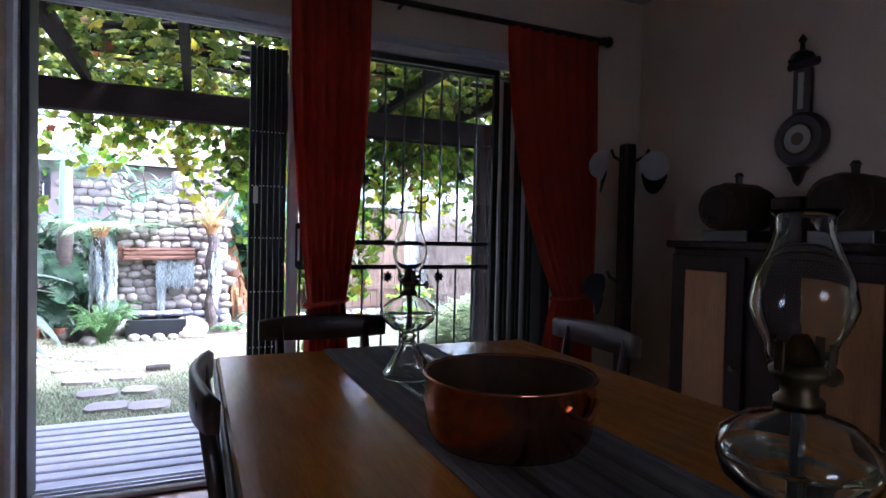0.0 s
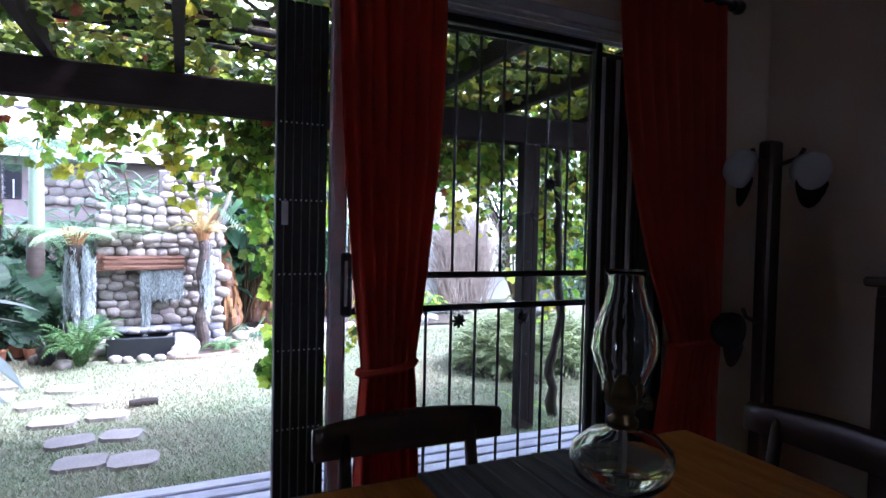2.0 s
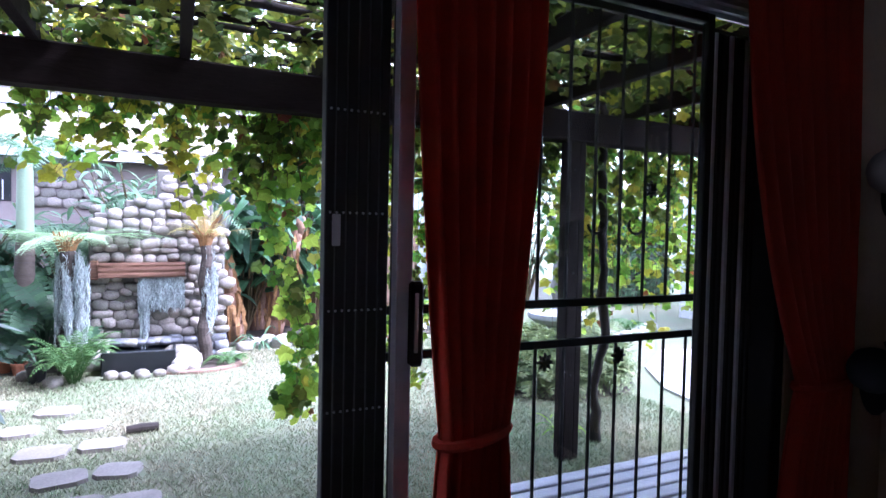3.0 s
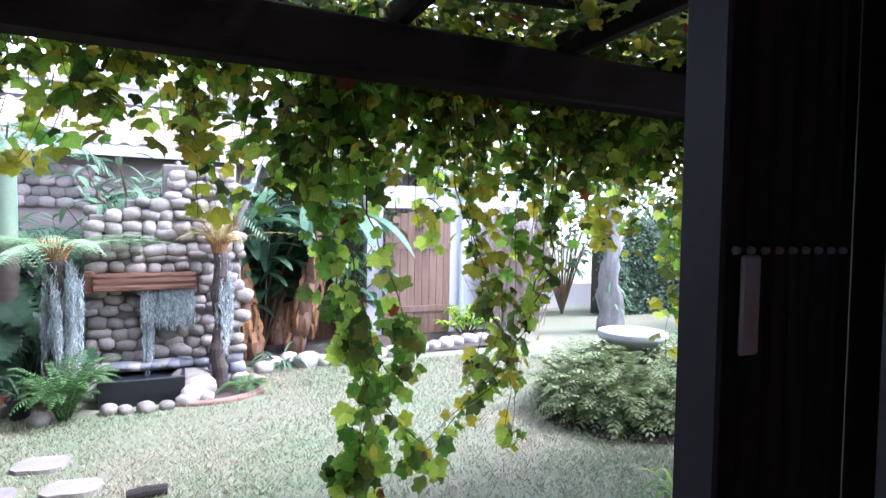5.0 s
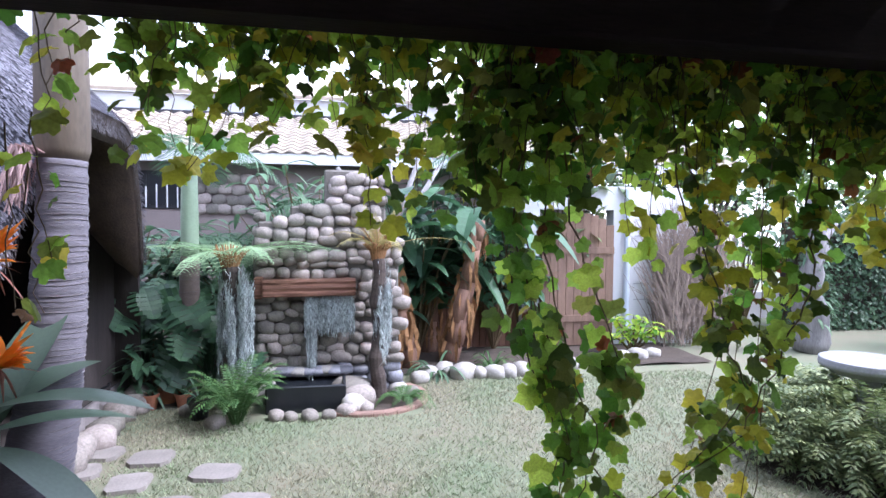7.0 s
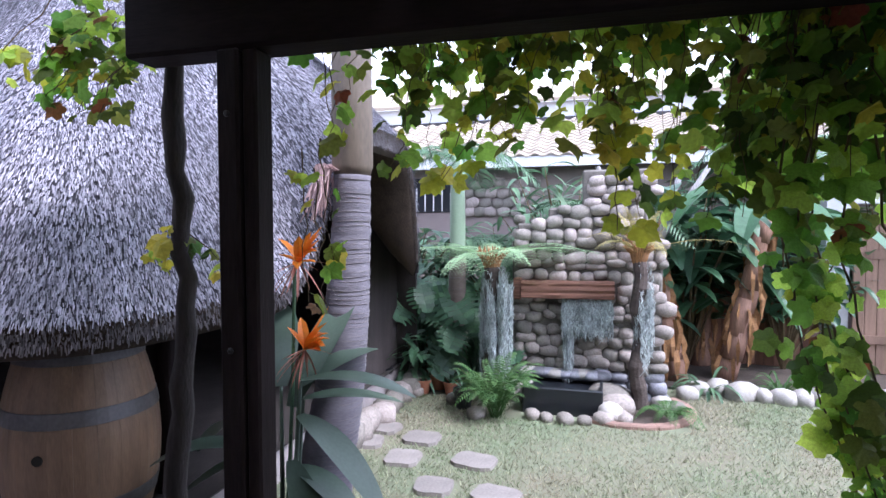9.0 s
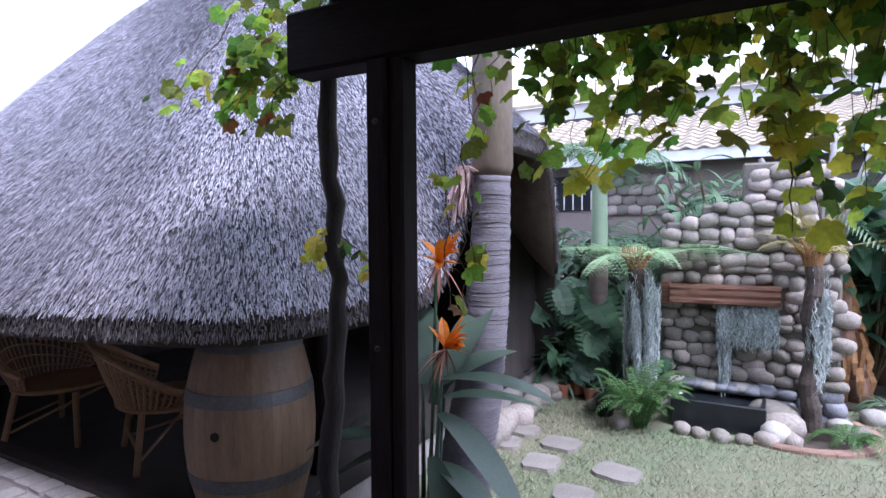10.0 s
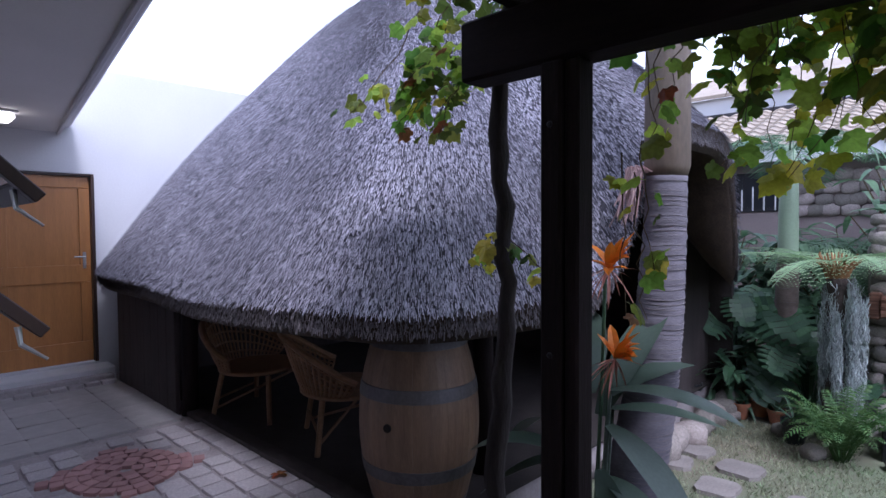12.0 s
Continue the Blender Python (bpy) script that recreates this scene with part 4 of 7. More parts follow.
WICKER = material("brown_wicker", (0.2, 0.105, 0.05), 0.6, vary=0.3, scale=20, grain=120, bump=0.3, per_object=0.1)


def wicker_chair(at, turn, label):
    ob = thing("wicker_chair", label, "wicker chair", "wicker chairs in the hut", at=at, turn=turn)
    ob.scale = (1.35, 1.25, 0.97)
    for x, y, tx, ty in ((-0.22, -0.2, -0.17, -0.16), (0.22, -0.2, 0.17, -0.16), (-0.24, 0.24, -0.19, 0.2), (0.24, 0.24, 0.19, 0.2)):
        bm = bmesh.new()
        tube(bm, [(x, y, 0), (tx, ty, 0.38)], [0.016, 0.018], 7)
        part("leg", bm, WICKER, ob)
    for p, q in (((-0.2, -0.18, 0.08), (0.17, 0.2, 0.34)), ((0.2, -0.18, 0.08), (-0.17, 0.2, 0.34)), ((-0.21, -0.19, 0.15), (0.21, -0.19, 0.15))):
        bm = bmesh.new()
        tube(bm, [p, q], 0.01, 6)
        part("stretcher", bm, WICKER, ob)
    bm = bmesh.new()
    lathe(bm, [(0.2, 0.37), (0.26, 0.38), (0.265, 0.405), (0.24, 0.41), (0.05, 0.395)], 24)
    part("seat", bm, WICKER, ob, smooth=True)
    rim = []
    for i in range(31):
        u = i / 30
        a = math.radians(-10 - 160 * u)
        h = 0.52 + 0.3 * math.sin(math.pi * u) ** 1.3
        r = 0.31 + 0.1 * math.sin(math.pi * u)
        rim.append(Vector((r * math.cos(a), r * math.sin(a) + 0.05, h)))
    bm = bmesh.new()
    tube(bm, rim, 0.022, 8)
    part("back_rim", bm, WICKER, ob)
    for i, p in enumerate(rim):
        a = math.atan2(p.y - 0.05, p.x)
        bm = bmesh.new()
        base = Vector((0.25 * math.cos(a), 0.25 * math.sin(a), 0.4))
        tube(bm, [base, base.lerp(p, 0.5) + Vector((0, 0, -0.015)), p], 0.0075, 5)
        part("cane", bm, WICKER, ob)
    for f in (0.18, 0.4, 0.62, 0.82):
        bm = bmesh.new()
        ring = []
        for p in rim:
            a = math.atan2(p.y - 0.05, p.x)
            ring.append(Vector((0.25 * math.cos(a), 0.25 * math.sin(a), 0.4)).lerp(p, f))
        tube(bm, ring, 0.008, 5)
        part("woven_band", bm, WICKER, ob)
    return ob


wicker_chair((-4.72, 5.58, PAVE - 0.02), -62, "brown wicker chair in the shade of the thatched hut")
wicker_chair((-3.66, 5.7, PAVE - 0.02), -25, "brown wicker chair behind the wine barrel")


# ---- plant materials ----
TALL_LEAF = material("tall_shrub_leaf", (0.12, 0.17, 0.07), 0.5, vary=0.3, scale=5, per_object=0.4, hue=0.03, trans=0.35, bump=0)
# darker copy of the grape leaf: the canopy's shade is in its colour
SHADE_LEAF = material("shaded_grape_leaf", (0.15, 0.2, 0.035), 0.6, vary=0.35, scale=12, grain=80, bump=0.2, per_object=0.55, hue=0.05, trans=0.55)
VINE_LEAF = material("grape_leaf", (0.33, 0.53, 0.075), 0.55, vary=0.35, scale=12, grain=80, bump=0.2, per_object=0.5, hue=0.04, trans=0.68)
YELLOW_LEAF = material("yellow_grape_leaf", (0.58, 0.55, 0.05), 0.55, vary=0.3, scale=12, grain=80, bump=0.2, per_object=0.25, hue=0.03, trans=0.5)
RED_LEAF = material("rust_grape_leaf", (0.28, 0.1, 0.035), 0.6, vary=0.35, scale=12, grain=80, bump=0.2, per_object=0.25, hue=0.02, trans=0.4)
VINE_WOOD = material("vine_bark", (0.026, 0.019, 0.017), 0.9, vary=0.5, scale=12, grain=60, bump=0.8, stretch=(2, 2, 0.4))
CANE = material("vine_cane", (0.11, 0.075, 0.035), 0.8, vary=0.4, scale=20, bump=0.2)
FERN = material("fern_green", (0.08, 0.17, 0.05), 0.6, vary=0.3, scale=6, per_object=0.2, hue=0.02, trans=0.3, bump=0)
TREE_FERN = material("tree_fern_green", (0.3, 0.45, 0.24), 0.6, vary=0.25, scale=6, per_object=0.18, hue=0.015, trans=0.35, bump=0)
DRY_FERN = material("dying_fern", (0.38, 0.33, 0.13), 0.7, vary=0.3, scale=6, per_object=0.2, hue=0.02, trans=0.35, bump=0)
DRY_STALK = material("dry_frond_stalk", (0.3, 0.15, 0.06), 0.8, vary=0.4, scale=15, bump=0.2, per_object=0.2)
BROAD = material("dark_broad_leaf", (0.075, 0.155, 0.085), 0.35, vary=0.3, scale=5, per_object=0.25, hue=0.02, trans=0.2, bump=0.05)
BANANA = material("banana_leaf", (0.06, 0.14, 0.07), 0.4, vary=0.3, scale=3, grain=30, per_object=0.25, hue=0.02, trans=0.25, bump=0.1)
STRELITZIA = material("strelitzia_leaf", (0.085, 0.125, 0.09), 0.35, vary=0.2, scale=4, per_object=0.2, hue=0.015, trans=0.15, bump=0.05)
PALM_LEAF = material("palm_leaf", (0.1, 0.19, 0.1), 0.5, vary=0.3, scale=5, per_object=0.2, hue=0.02, trans=0.3, bump=0)
MOSS = material("spanish_moss", (0.5, 0.55, 0.55), 0.95, vary=0.4, scale=5, per_object=0.4, trans=0.3, bump=0)
BANANA_BARK = material("banana_bark", (0.27, 0.15, 0.105), 0.8, vary=0.45, scale=5, grain=30, bump=0.5, stretch=(3, 3, 0.5))
FERN_TRUNK = material("tree_fern_trunk", (0.075, 0.057, 0.05), 0.95, vary=0.5, scale=20, grain=60, bump=0.9)
PALM_TRUNK = material("ringed_palm_trunk", (0.17, 0.155, 0.18), 0.85, vary=0.3, scale=5, grain=40, bump=0.35, stretch=(1, 1, 5))
PALM_RING = material("palm_ring_scar", (0.2, 0.175, 0.18), 0.9, vary=0.3, scale=20, bump=0.4)
CROWNSHAFT = material("palm_crownshaft", (0.15, 0.115, 0.085), 0.6, vary=0.3, scale=4, grain=30, bump=0.1, stretch=(2, 2, 0.6))
GREEN_SHAFT = material("green_crownshaft", (0.27, 0.35, 0.24), 0.5, vary=0.15, scale=4, bump=0.05)
SLIM_TRUNK = material("slim_palm_trunk", (0.2, 0.155, 0.14), 0.9, vary=0.3, scale=6, grain=40, bump=0.3, stretch=(1, 1, 3))
FLOWER_O = material("orange_petal", (0.85, 0.26, 0.01), 0.5, vary=0.15, scale=20, trans=0.2, bump=0)
FLOWER_P = material("pink_bract", (0.5, 0.2, 0.14), 0.6, vary=0.2, scale=20, bump=0)
STONE = material("river_stone", (0.285, 0.25, 0.225), 0.8, vary=0.4, scale=6, grain=50, bump=0.5, per_object=0.38, hue=0.025)
WHITE_STONE = material("white_edging_stone", (0.38, 0.355, 0.33), 0.85, vary=0.25, scale=6, grain=50, bump=0.3, per_object=0.15)
DARK_STONE = material("wet_dark_stone", (0.2, 0.2, 0.23), 0.5, vary=0.4, scale=6, grain=50, bump=0.3, per_object=0.25)
MORTAR = material("dark_mortar", (0.15, 0.135, 0.12), 0.95, vary=0.4, scale=8, grain=60, bump=0.5)
SLEEPER = material("weathered_sleeper", (0.23, 0.11, 0.075), 0.85, vary=0.55, scale=3, grain=16, bump=1.0, stretch=(0.6, 9, 12))
POND = material("black_pond_liner", (0.012, 0.014, 0.018), 0.3, vary=0.3, scale=5, bump=0.1)
BED_BRICK = material("worn_bed_brick", (0.27, 0.17, 0.135), 0.9, vary=0.3, scale=10, grain=60, per_object=0.2)
TERRACOTTA = material("terracotta", (0.4, 0.16, 0.09), 0.8, vary=0.25, scale=10, grain=60, per_object=0.15)
BLACK_POT = material("black_plastic_pot", (0.015, 0.016, 0.02), 0.45, vary=0.2)
SOIL = material("dark_soil", (0.06, 0.045, 0.035), 0.95, vary=0.4, scale=10, grain=60, bump=0.8)
FENCE = material("brown_fence_board", (0.16, 0.075, 0.045), 0.8, vary=0.35, scale=4, grain=40, bump=0.3, stretch=(5, 5, 0.4), per_object=0.15)
GATE_WOOD = material("faded_gate_board", (0.2, 0.125, 0.09), 0.85, vary=0.35, scale=4, grain=40, bump=0.3, stretch=(5, 5, 0.4), per_object=0.15)
ROOF_TILE = material("cream_roof_tile", (0.37, 0.315, 0.255), 0.85, vary=0.25, scale=4, grain=40, bump=0.2, per_object=0.1)
GREY_WOOD = material("bleached_stump_wood", (0.21, 0.2, 0.2), 0.9, vary=0.4, scale=5, grain=30, bump=0.7, stretch=(3, 3, 0.5))
BATH = material("pale_cast_stone", (0.29, 0.29, 0.31), 0.75, vary=0.25, scale=8, grain=60, bump=0.2)
DEAD_STEM = material("dead_stem", (0.22, 0.17, 0.14), 0.95, vary=0.4, scale=10, per_object=0.25, bump=0)
PATH = material("pale_concrete_path", (0.48, 0.465, 0.45), 0.85, vary=0.12, scale=2, grain=50, bump=0.15)
GRASS = material("lawn_blade", (0.165, 0.235, 0.125), 0.8, vary=0.3, scale=1.5, grain=9, dark=(0.38, 0.335, 0.25), per_object=0.5, trans=0.25, bump=0)


def frond(bm, base, way, length, rise, droop, wide, pairs, lacy=0, lean=0.5, start=0.12, stalk=0.006, sag=0.25):
    """A feather leaf: a drooping stalk with pairs of leaflets; lacy cuts each leaflet into small teeth."""
    pts = arc(base, way, length, droop, 14, rise)
    tube(bm, pts, [stalk * (1 - 0.8 * k / 13) for k in range(14)], 4, cap=False)
    for k in range(pairs):
        s = start + (1 - start) * (k + 0.5) / pairs
        f = s * 13
        i = min(int(f), 12)
        p = pts[i].lerp(pts[i + 1], f - i)
        d = (pts[i + 1] - pts[i]).normalized()
        side = d.cross(Vector((0, 0, 1)))
        side = side.normalized() if side.length > 1e-3 else Vector((1, 0, 0))
        u = side.cross(d)
        w = wide * (math.sin(math.pi * min(1, (s * 0.92 + 0.1))) ** 0.7)
        for sg in (-1, 1):
            out = (side * sg + d * lean + u * rnd(-0.12, 0.12)).normalized()
            tip = p + out * w - Vector((0, 0, sag * w))
            mid = p + out * w * 0.5 - Vector((0, 0, 0.12 * sag * w))
            if lacy:
                for j in range(lacy):
                    a = p.lerp(mid, 2 * j / lacy) if j < lacy / 2 else mid.lerp(tip, 2 * j / lacy - 1)
                    t = w * 0.2 * (1 - 0.75 * j / lacy)
                    g = w * 0.9 / lacy
                    v0, v1 = bm.verts.new(a), bm.verts.new(a + out * g)
                    bm.faces.new((v0, v1, bm.verts.new(a + out * g * 0.8 + d * t)))
                    bm.faces.new((v1, v0, bm.verts.new(a + out * g * 0.8 - d * t)))
            else:
                t = d * (length / pairs) * 0.38
                m0, m1 = bm.verts.new(mid + t), bm.verts.new(mid - t)
                bm.faces.new((bm.verts.new(p), m1, m0))
                bm.faces.new((m0, m1, bm.verts.new(tip)))


def blade(bm, base, way, length, rise, droop, wide, fold=0.25, n=9, stalk=0.0):
    """A broad leaf with a midrib, pointed at both ends, on a stalk."""
    pts = arc(base, way, length, droop, n, rise)
    k0 = int(stalk * (n - 1))
    if k0:
        tube(bm, pts[:k0 + 1], 0.008, 5, cap=False)
    sub = pts[k0:]
    m = len(sub)
    strip(bm, sub, [wide * math.sin(math.pi * (0.06 + 0.93 * i / (m - 1))) ** 0.7 for i in range(m)], fold=fold)


def ring_way(k, n, jitter=0.3):
    a = 2 * math.pi * (k + rnd(-jitter, jitter)) / n
    return Vector((math.cos(a), math.sin(a), 0))


# ---- river stone waterfall wall ----
wallf = thing("waterfall_wall", "river stone garden waterfall wall with a timber mantel", "stone wall")
bm = bmesh.new()
box(bm, (-1.05, 9.225, LAWN - 0.05), (0.44, 9.62, 1.35), 0.02)
box(bm, (-1.0, 9.225, 1.35), (0.3, 9.62, 1.52), 0.02)
box(bm, (-0.68, 9.225, 1.52), (0.3, 9.62, 1.68), 0.02)
box(bm, (-0.34, 9.225, 1.68), (0.3, 9.62, 2.06), 0.02)
part("core", bm, MORTAR, wallf)
mantel = thing("mantel_beam", "cracked weathered timber sleeper on the stone wall", "timber beam")
bm = bmesh.new()
rows = []
for i in range(25):
    x = -0.93 + 0.91 * i / 24
    j = 0.006 * noise.noise((x * 9, 1, 0))
    rows.append([bm.verts.new((x, 9.02 + dy + 0.012 * noise.noise((x * 5, dz * 40, 3)), 0.765 + 0.012 * (x + 0.5) + dz + j)) for dy, dz in
                 ((0, 0.01), (-0.008, 0.04), (0.006, 0.06), (-0.01, 0.09), (0.004, 0.125), (-0.004, 0.15), (0.015, 0.168), (0.21, 0.17), (0.21, 0.0), (0.015, 0.0))])
for p, q in zip(rows, rows[1:]):
    for k in range(10):
        bm.faces.new((p[k], q[k], q[(k + 1) % 10], p[(k + 1) % 10]))
bm.faces.new(rows[0])
bm.faces.new(rows[-1][::-1])
part("sleeper", bm, SLEEPER, mantel)
slab_box("end_block", (-1.02, 9.06, 0.74), (-0.935, 9.22, 0.96), SLEEPER, mantel, 0.012)

basin = thing("pond_basin", "black pond basin with a dark rim below the wall", "pond")
bm = bmesh.new()
box(bm, (-0.86, 8.62, LAWN - 0.06), (-0.12, 8.66, -0.03), 0.01)
box(bm, (-0.86, 8.661, LAWN - 0.06), (-0.83, 9.2, -0.03), 0.01)
box(bm, (-0.15, 8.661, LAWN - 0.06), (-0.12, 9.2, -0.03), 0.01)
part("liner", bm, POND, basin)
bm = bmesh.new()
box(bm, (-0.829, 8.662, LAWN - 0.06), (-0.151, 9.2, -0.09))
part("water", bm, POND, basin, "still dark water")


def moss(name, parent, place, count, length, label, mat=MOSS):
    """Hanging strands: thin crooked ribbons from places round a support."""
    bm = bmesh.new()
    for _ in range(int(count * 2.2)):
        p = Vector(place())
        ln = length * rnd(0.5, 1.0)
        n = 9
        pts = [p + Vector((rnd(-0.024, 0.024), rnd(-0.024, 0.024), -ln * k / n)) for k in range(n + 1)]
        w = [0.0012 + 0.003 * rnd(0.1, 1) for _ in pts]
        strip(bm, pts, w, up=(rnd(-1, 1), rnd(-1, 1), 0.01))
    return tagged(part(name, bm, mat, parent, label), kind="stuff")


hang = thing("hanging_moss", "grey moss curtain hanging below the timber mantel", "moss")
moss("moss_curtain", hang, lambda: (rnd(-0.52, -0.04), 9.06 + rnd(-0.02, 0.08), 0.768 + rnd(-0.1, 0.0)), 420, 0.36, "pale grey moss strands")
moss("moss_curtain", hang, lambda: (rnd(-0.5, -0.42), 9.07 + rnd(-0.02, 0.06), 0.72), 60, 0.85, "pale grey moss strands")


def tree_fern(at, height, r, fronds, mat, label, wide, length, flat, moss_len, trunk_mat=FERN_TRUNK, only=None):
    ob = thing("tree_fern", label, "tree fern", at=at)
    bm = bmesh.new()
    n = 16
    tube(bm, [(0.02 * math.sin(k), 0.02 * math.cos(k * 0.7), height * k / n - 0.03) for k in range(n + 1)], [r * (1 + 0.15 * (k % 2) + 0.3 * (1 - k / n) ** 3) for k in range(n + 1)], 12)
    part("trunk", bm, trunk_mat, ob)
    bm = bmesh.new()
    for k in range(34):
        w = ring_way(k, 34)
        tube(bm, [Vector((0, 0, height - 0.12)) + w * r * 0.6, Vector((0, 0, height + 0.02)) + w * (r + 0.02), Vector((0, 0, height + rnd(0.06, 0.16))) + w * (r + rnd(0.04, 0.1))], [0.014, 0.012, 0.006], 5)
    part("crown_base", bm, DRY_STALK, ob, "orange-brown frond bases")
    for k in range(fronds):
        bm = bmesh.new()
        w = ring_way(k, fronds, 0.25)
        frond(bm, Vector((0, 0, height + 0.05)) + w * 0.03, w, length * rnd(0.8, 1.1), flat[0] * rnd(0.8, 1.2), flat[1] * rnd(0.85, 1.15), wide, 28, lacy=9, lean=0.35, sag=0.75)
        part("frond", bm, mat[k % len(mat)], ob)
    moss("moss", ob, lambda: (lambda a, rr: (0.045 + rr * math.cos(a), rr * math.sin(a), height * (0.7 + 0.1 * math.sin(5 * a) + rnd(-0.13, 0.18))))(0.9 * random.randint(0, 6) + random.gauss(0, 0.16), r * rnd(0.9, moss_len[1])), moss_len[2], moss_len[0], "pale grey hanging moss")
    return ob


tree_fern((-1.2, 8.85, LAWN), 1.42, 0.075, 11, [TREE_FERN], "tree fern with flat light green fronds and hanging moss", 0.2, 1.12, (0.36, 0.34), (0.62, 2.1, 620))
dry = tree_fern((0.2, 8.93, LAWN), 1.5, 0.06, 0, [DRY_FERN], "tree fern with yellowing dry fronds", 0.2, 0.95, (0.75, 0.72), (0.5, 1.4, 130))
for k in range(11):
    bm = bmesh.new()
    w = ring_way(k, 11, 0.4)
    frond(bm, Vector((0, 0, 1.52)) + w * 0.03, w, rnd(0.22, 0.34), rnd(1.6, 2.6), rnd(0.3, 1.3), 0.07, 20, lacy=5, lean=0.5, sag=0.8)
    part("frond", bm, DRY_STALK if k % 3 == 0 else DRY_FERN, dry)
for w, ln, ri, dr in (((1, 0.1, 0), 0.98, 0.5, 0.42), ((0.3, -1, 0), 0.6, 0.9, 0.9), ((-0.7, -0.6, 0), 0.55, 0.9, 0.8), ((-1, 0.5, 0), 0.6, 1.1, 0.9), ((0.4, 1, 0), 0.7, 0.9, 0.7)):
    bm = bmesh.new()
    frond(bm, Vector((0, 0, 1.5)), Vector(w).normalized(), ln, ri, dr, 0.1, 26, lacy=6, lean=0.4, sag=0.9)
    part("frond", bm, DRY_FERN, dry)


def fern_clump(name, at, n, length, label, mat=FERN, wide=0.07, lacy=0, spread=(0.9, 1.1)):
    ob = thing(name, label, "fern", at=at)
    for k in range(n):
        bm = bmesh.new()
        s = rnd(0.55, 1.0)
        frond(bm, ring_way(k, n, 0.5) * 0.05 * rnd(0, 1), ring_way(k, n, 0.5), length * s, rnd(*spread) * (2.5 - s), 1.75, wide * rnd(0.8, 1.1), 17, lacy=lacy, stalk=0.004)
        part("frond", bm, mat, ob)
    return ob


fern_clump("fern", (-1.08, 8.42, LAWN), 64, 0.46, "dense green sword fern beside the pond", wide=0.075, spread=(1.3, 1.9))
fern_clump("fern", (0.46, 8.75, LAWN), 22, 0.36, "small green fern at the foot of the tree fern", wide=0.05)


def strap_plant(name, at, n, length, label, mat, wide=0.018, rise=1.3, cat="plant"):
    ob = thing(name, label, cat, at=at)
    for k in range(n):
        bm = bmesh.new()
        blade(bm, ring_way(k, n) * 0.04, ring_way(k, n, 0.5), length * rnd(0.6, 1.0), rise * rnd(0.6, 1.3), rise * rnd(0.8, 1.2), wide, 0.3)
        part("leaf", bm, mat, ob)
    return ob


strap_plant("strappy_plant", (0.95, 9.75, LAWN), 26, 0.45, "green strap-leaved clump behind the edging stones", PALM_LEAF)
strap_plant("strappy_plant", (1.7, 9.95, LAWN), 30, 0.4, "green strap-leaved clump by the fence", FERN, 0.012)
strap_plant("strappy_plant", (-2.3, 9.3, LAWN), 26, 0.7, "arching strap-leaved plant in the shade", PALM_LEAF, 0.03, 1.6)
strap_plant("strappy_plant", (2.8, 5.3, LAWN), 14, 0.25, "low weeds at the foot of the pergola post", VINE_LEAF, 0.012)

# ---- monstera and shade plants ----
lobes = [(0, 0, 0)]
faces = []
for sg in (-1, 1):
    for k in range(7):
        y0, y1 = -0.15 + 0.155 * k, -0.15 + 0.155 * (k + 1) - 0.045
        reach = 0.62 * math.sin(math.pi * (0.22 + 0.72 * k / 7)) ** 0.8
        i = len(lobes)
        lobes += [(0, y0 + 0.02, 0), (0, y1 + 0.06, 0), (sg * reach * 0.6, y1 + 0.025, 0.05), (sg * reach, y1 - 0.015, -0.06), (sg * reach * 0.97, y0 + 0.03, -0.06), (sg * reach * 0.55, y0 + 0.0, 0.05)]
        f = (i, i + 1, i + 2, i + 5) if sg < 0 else (i, i + 5, i + 2, i + 1)
        g = (i + 5, i + 2, i + 3, i + 4) if sg < 0 else (i + 5, i + 4, i + 3, i + 2)
        faces += [f, g]


def monstera(at, n, size, label, spread=0.5, face=(0.45, -0.8, 0.5)):
    ob = thing("monstera", label, "monstera", at=at)
    for k in range(n):
        bm = bmesh.new()
        w = ring_way(k, n, 0.5)
        tip = Vector((w.x * spread * rnd(0.3, 1), w.y * spread * 0.6 * rnd(0.3, 1) - 0.15, rnd(0.35, 1.15)))
        tube(bm, [(0, 0, 0), tip * 0.5 + Vector((0, 0, 0.15)), tip], [0.012, 0.01, 0.006], 5)
        d = Vector((w.x * 0.8 + rnd(-0.3, 0.3), -0.5 + rnd(-0.3, 0.3), -0.55 + rnd(-0.3, 0.4))).normalized()
        up = (Vector(face) + Vector((rnd(-0.3, 0.3), 0, rnd(-0.2, 0.3)))).normalized()
        x = d.cross(up).normalized()
        z = x.cross(d)
        s = size * rnd(0.7, 1.15)
        vs = [bm.verts.new(tip + s * (x * a + d * b + z * c)) for a, b, c in lobes]
        for f in faces:
            bm.faces.new([vs[i] for i in f])
        part("leaf", bm, BROAD, ob)
    return ob


monstera((-2.2, 9.55, LAWN), 20, 0.4, "monstera with large split leaves behind the pots", 0.6)
monstera((-1.5, 9.45, LAWN), 14, 0.34, "monstera with split leaves beside the stone wall", 0.45)
monstera((-2.75, 9.75, LAWN), 16, 0.36, "monstera with large split leaves beside the hut", 0.6)
monstera((-1.0, 10.0, LAWN), 16, 0.4, "monstera climbing beside the stone wall", 0.5)


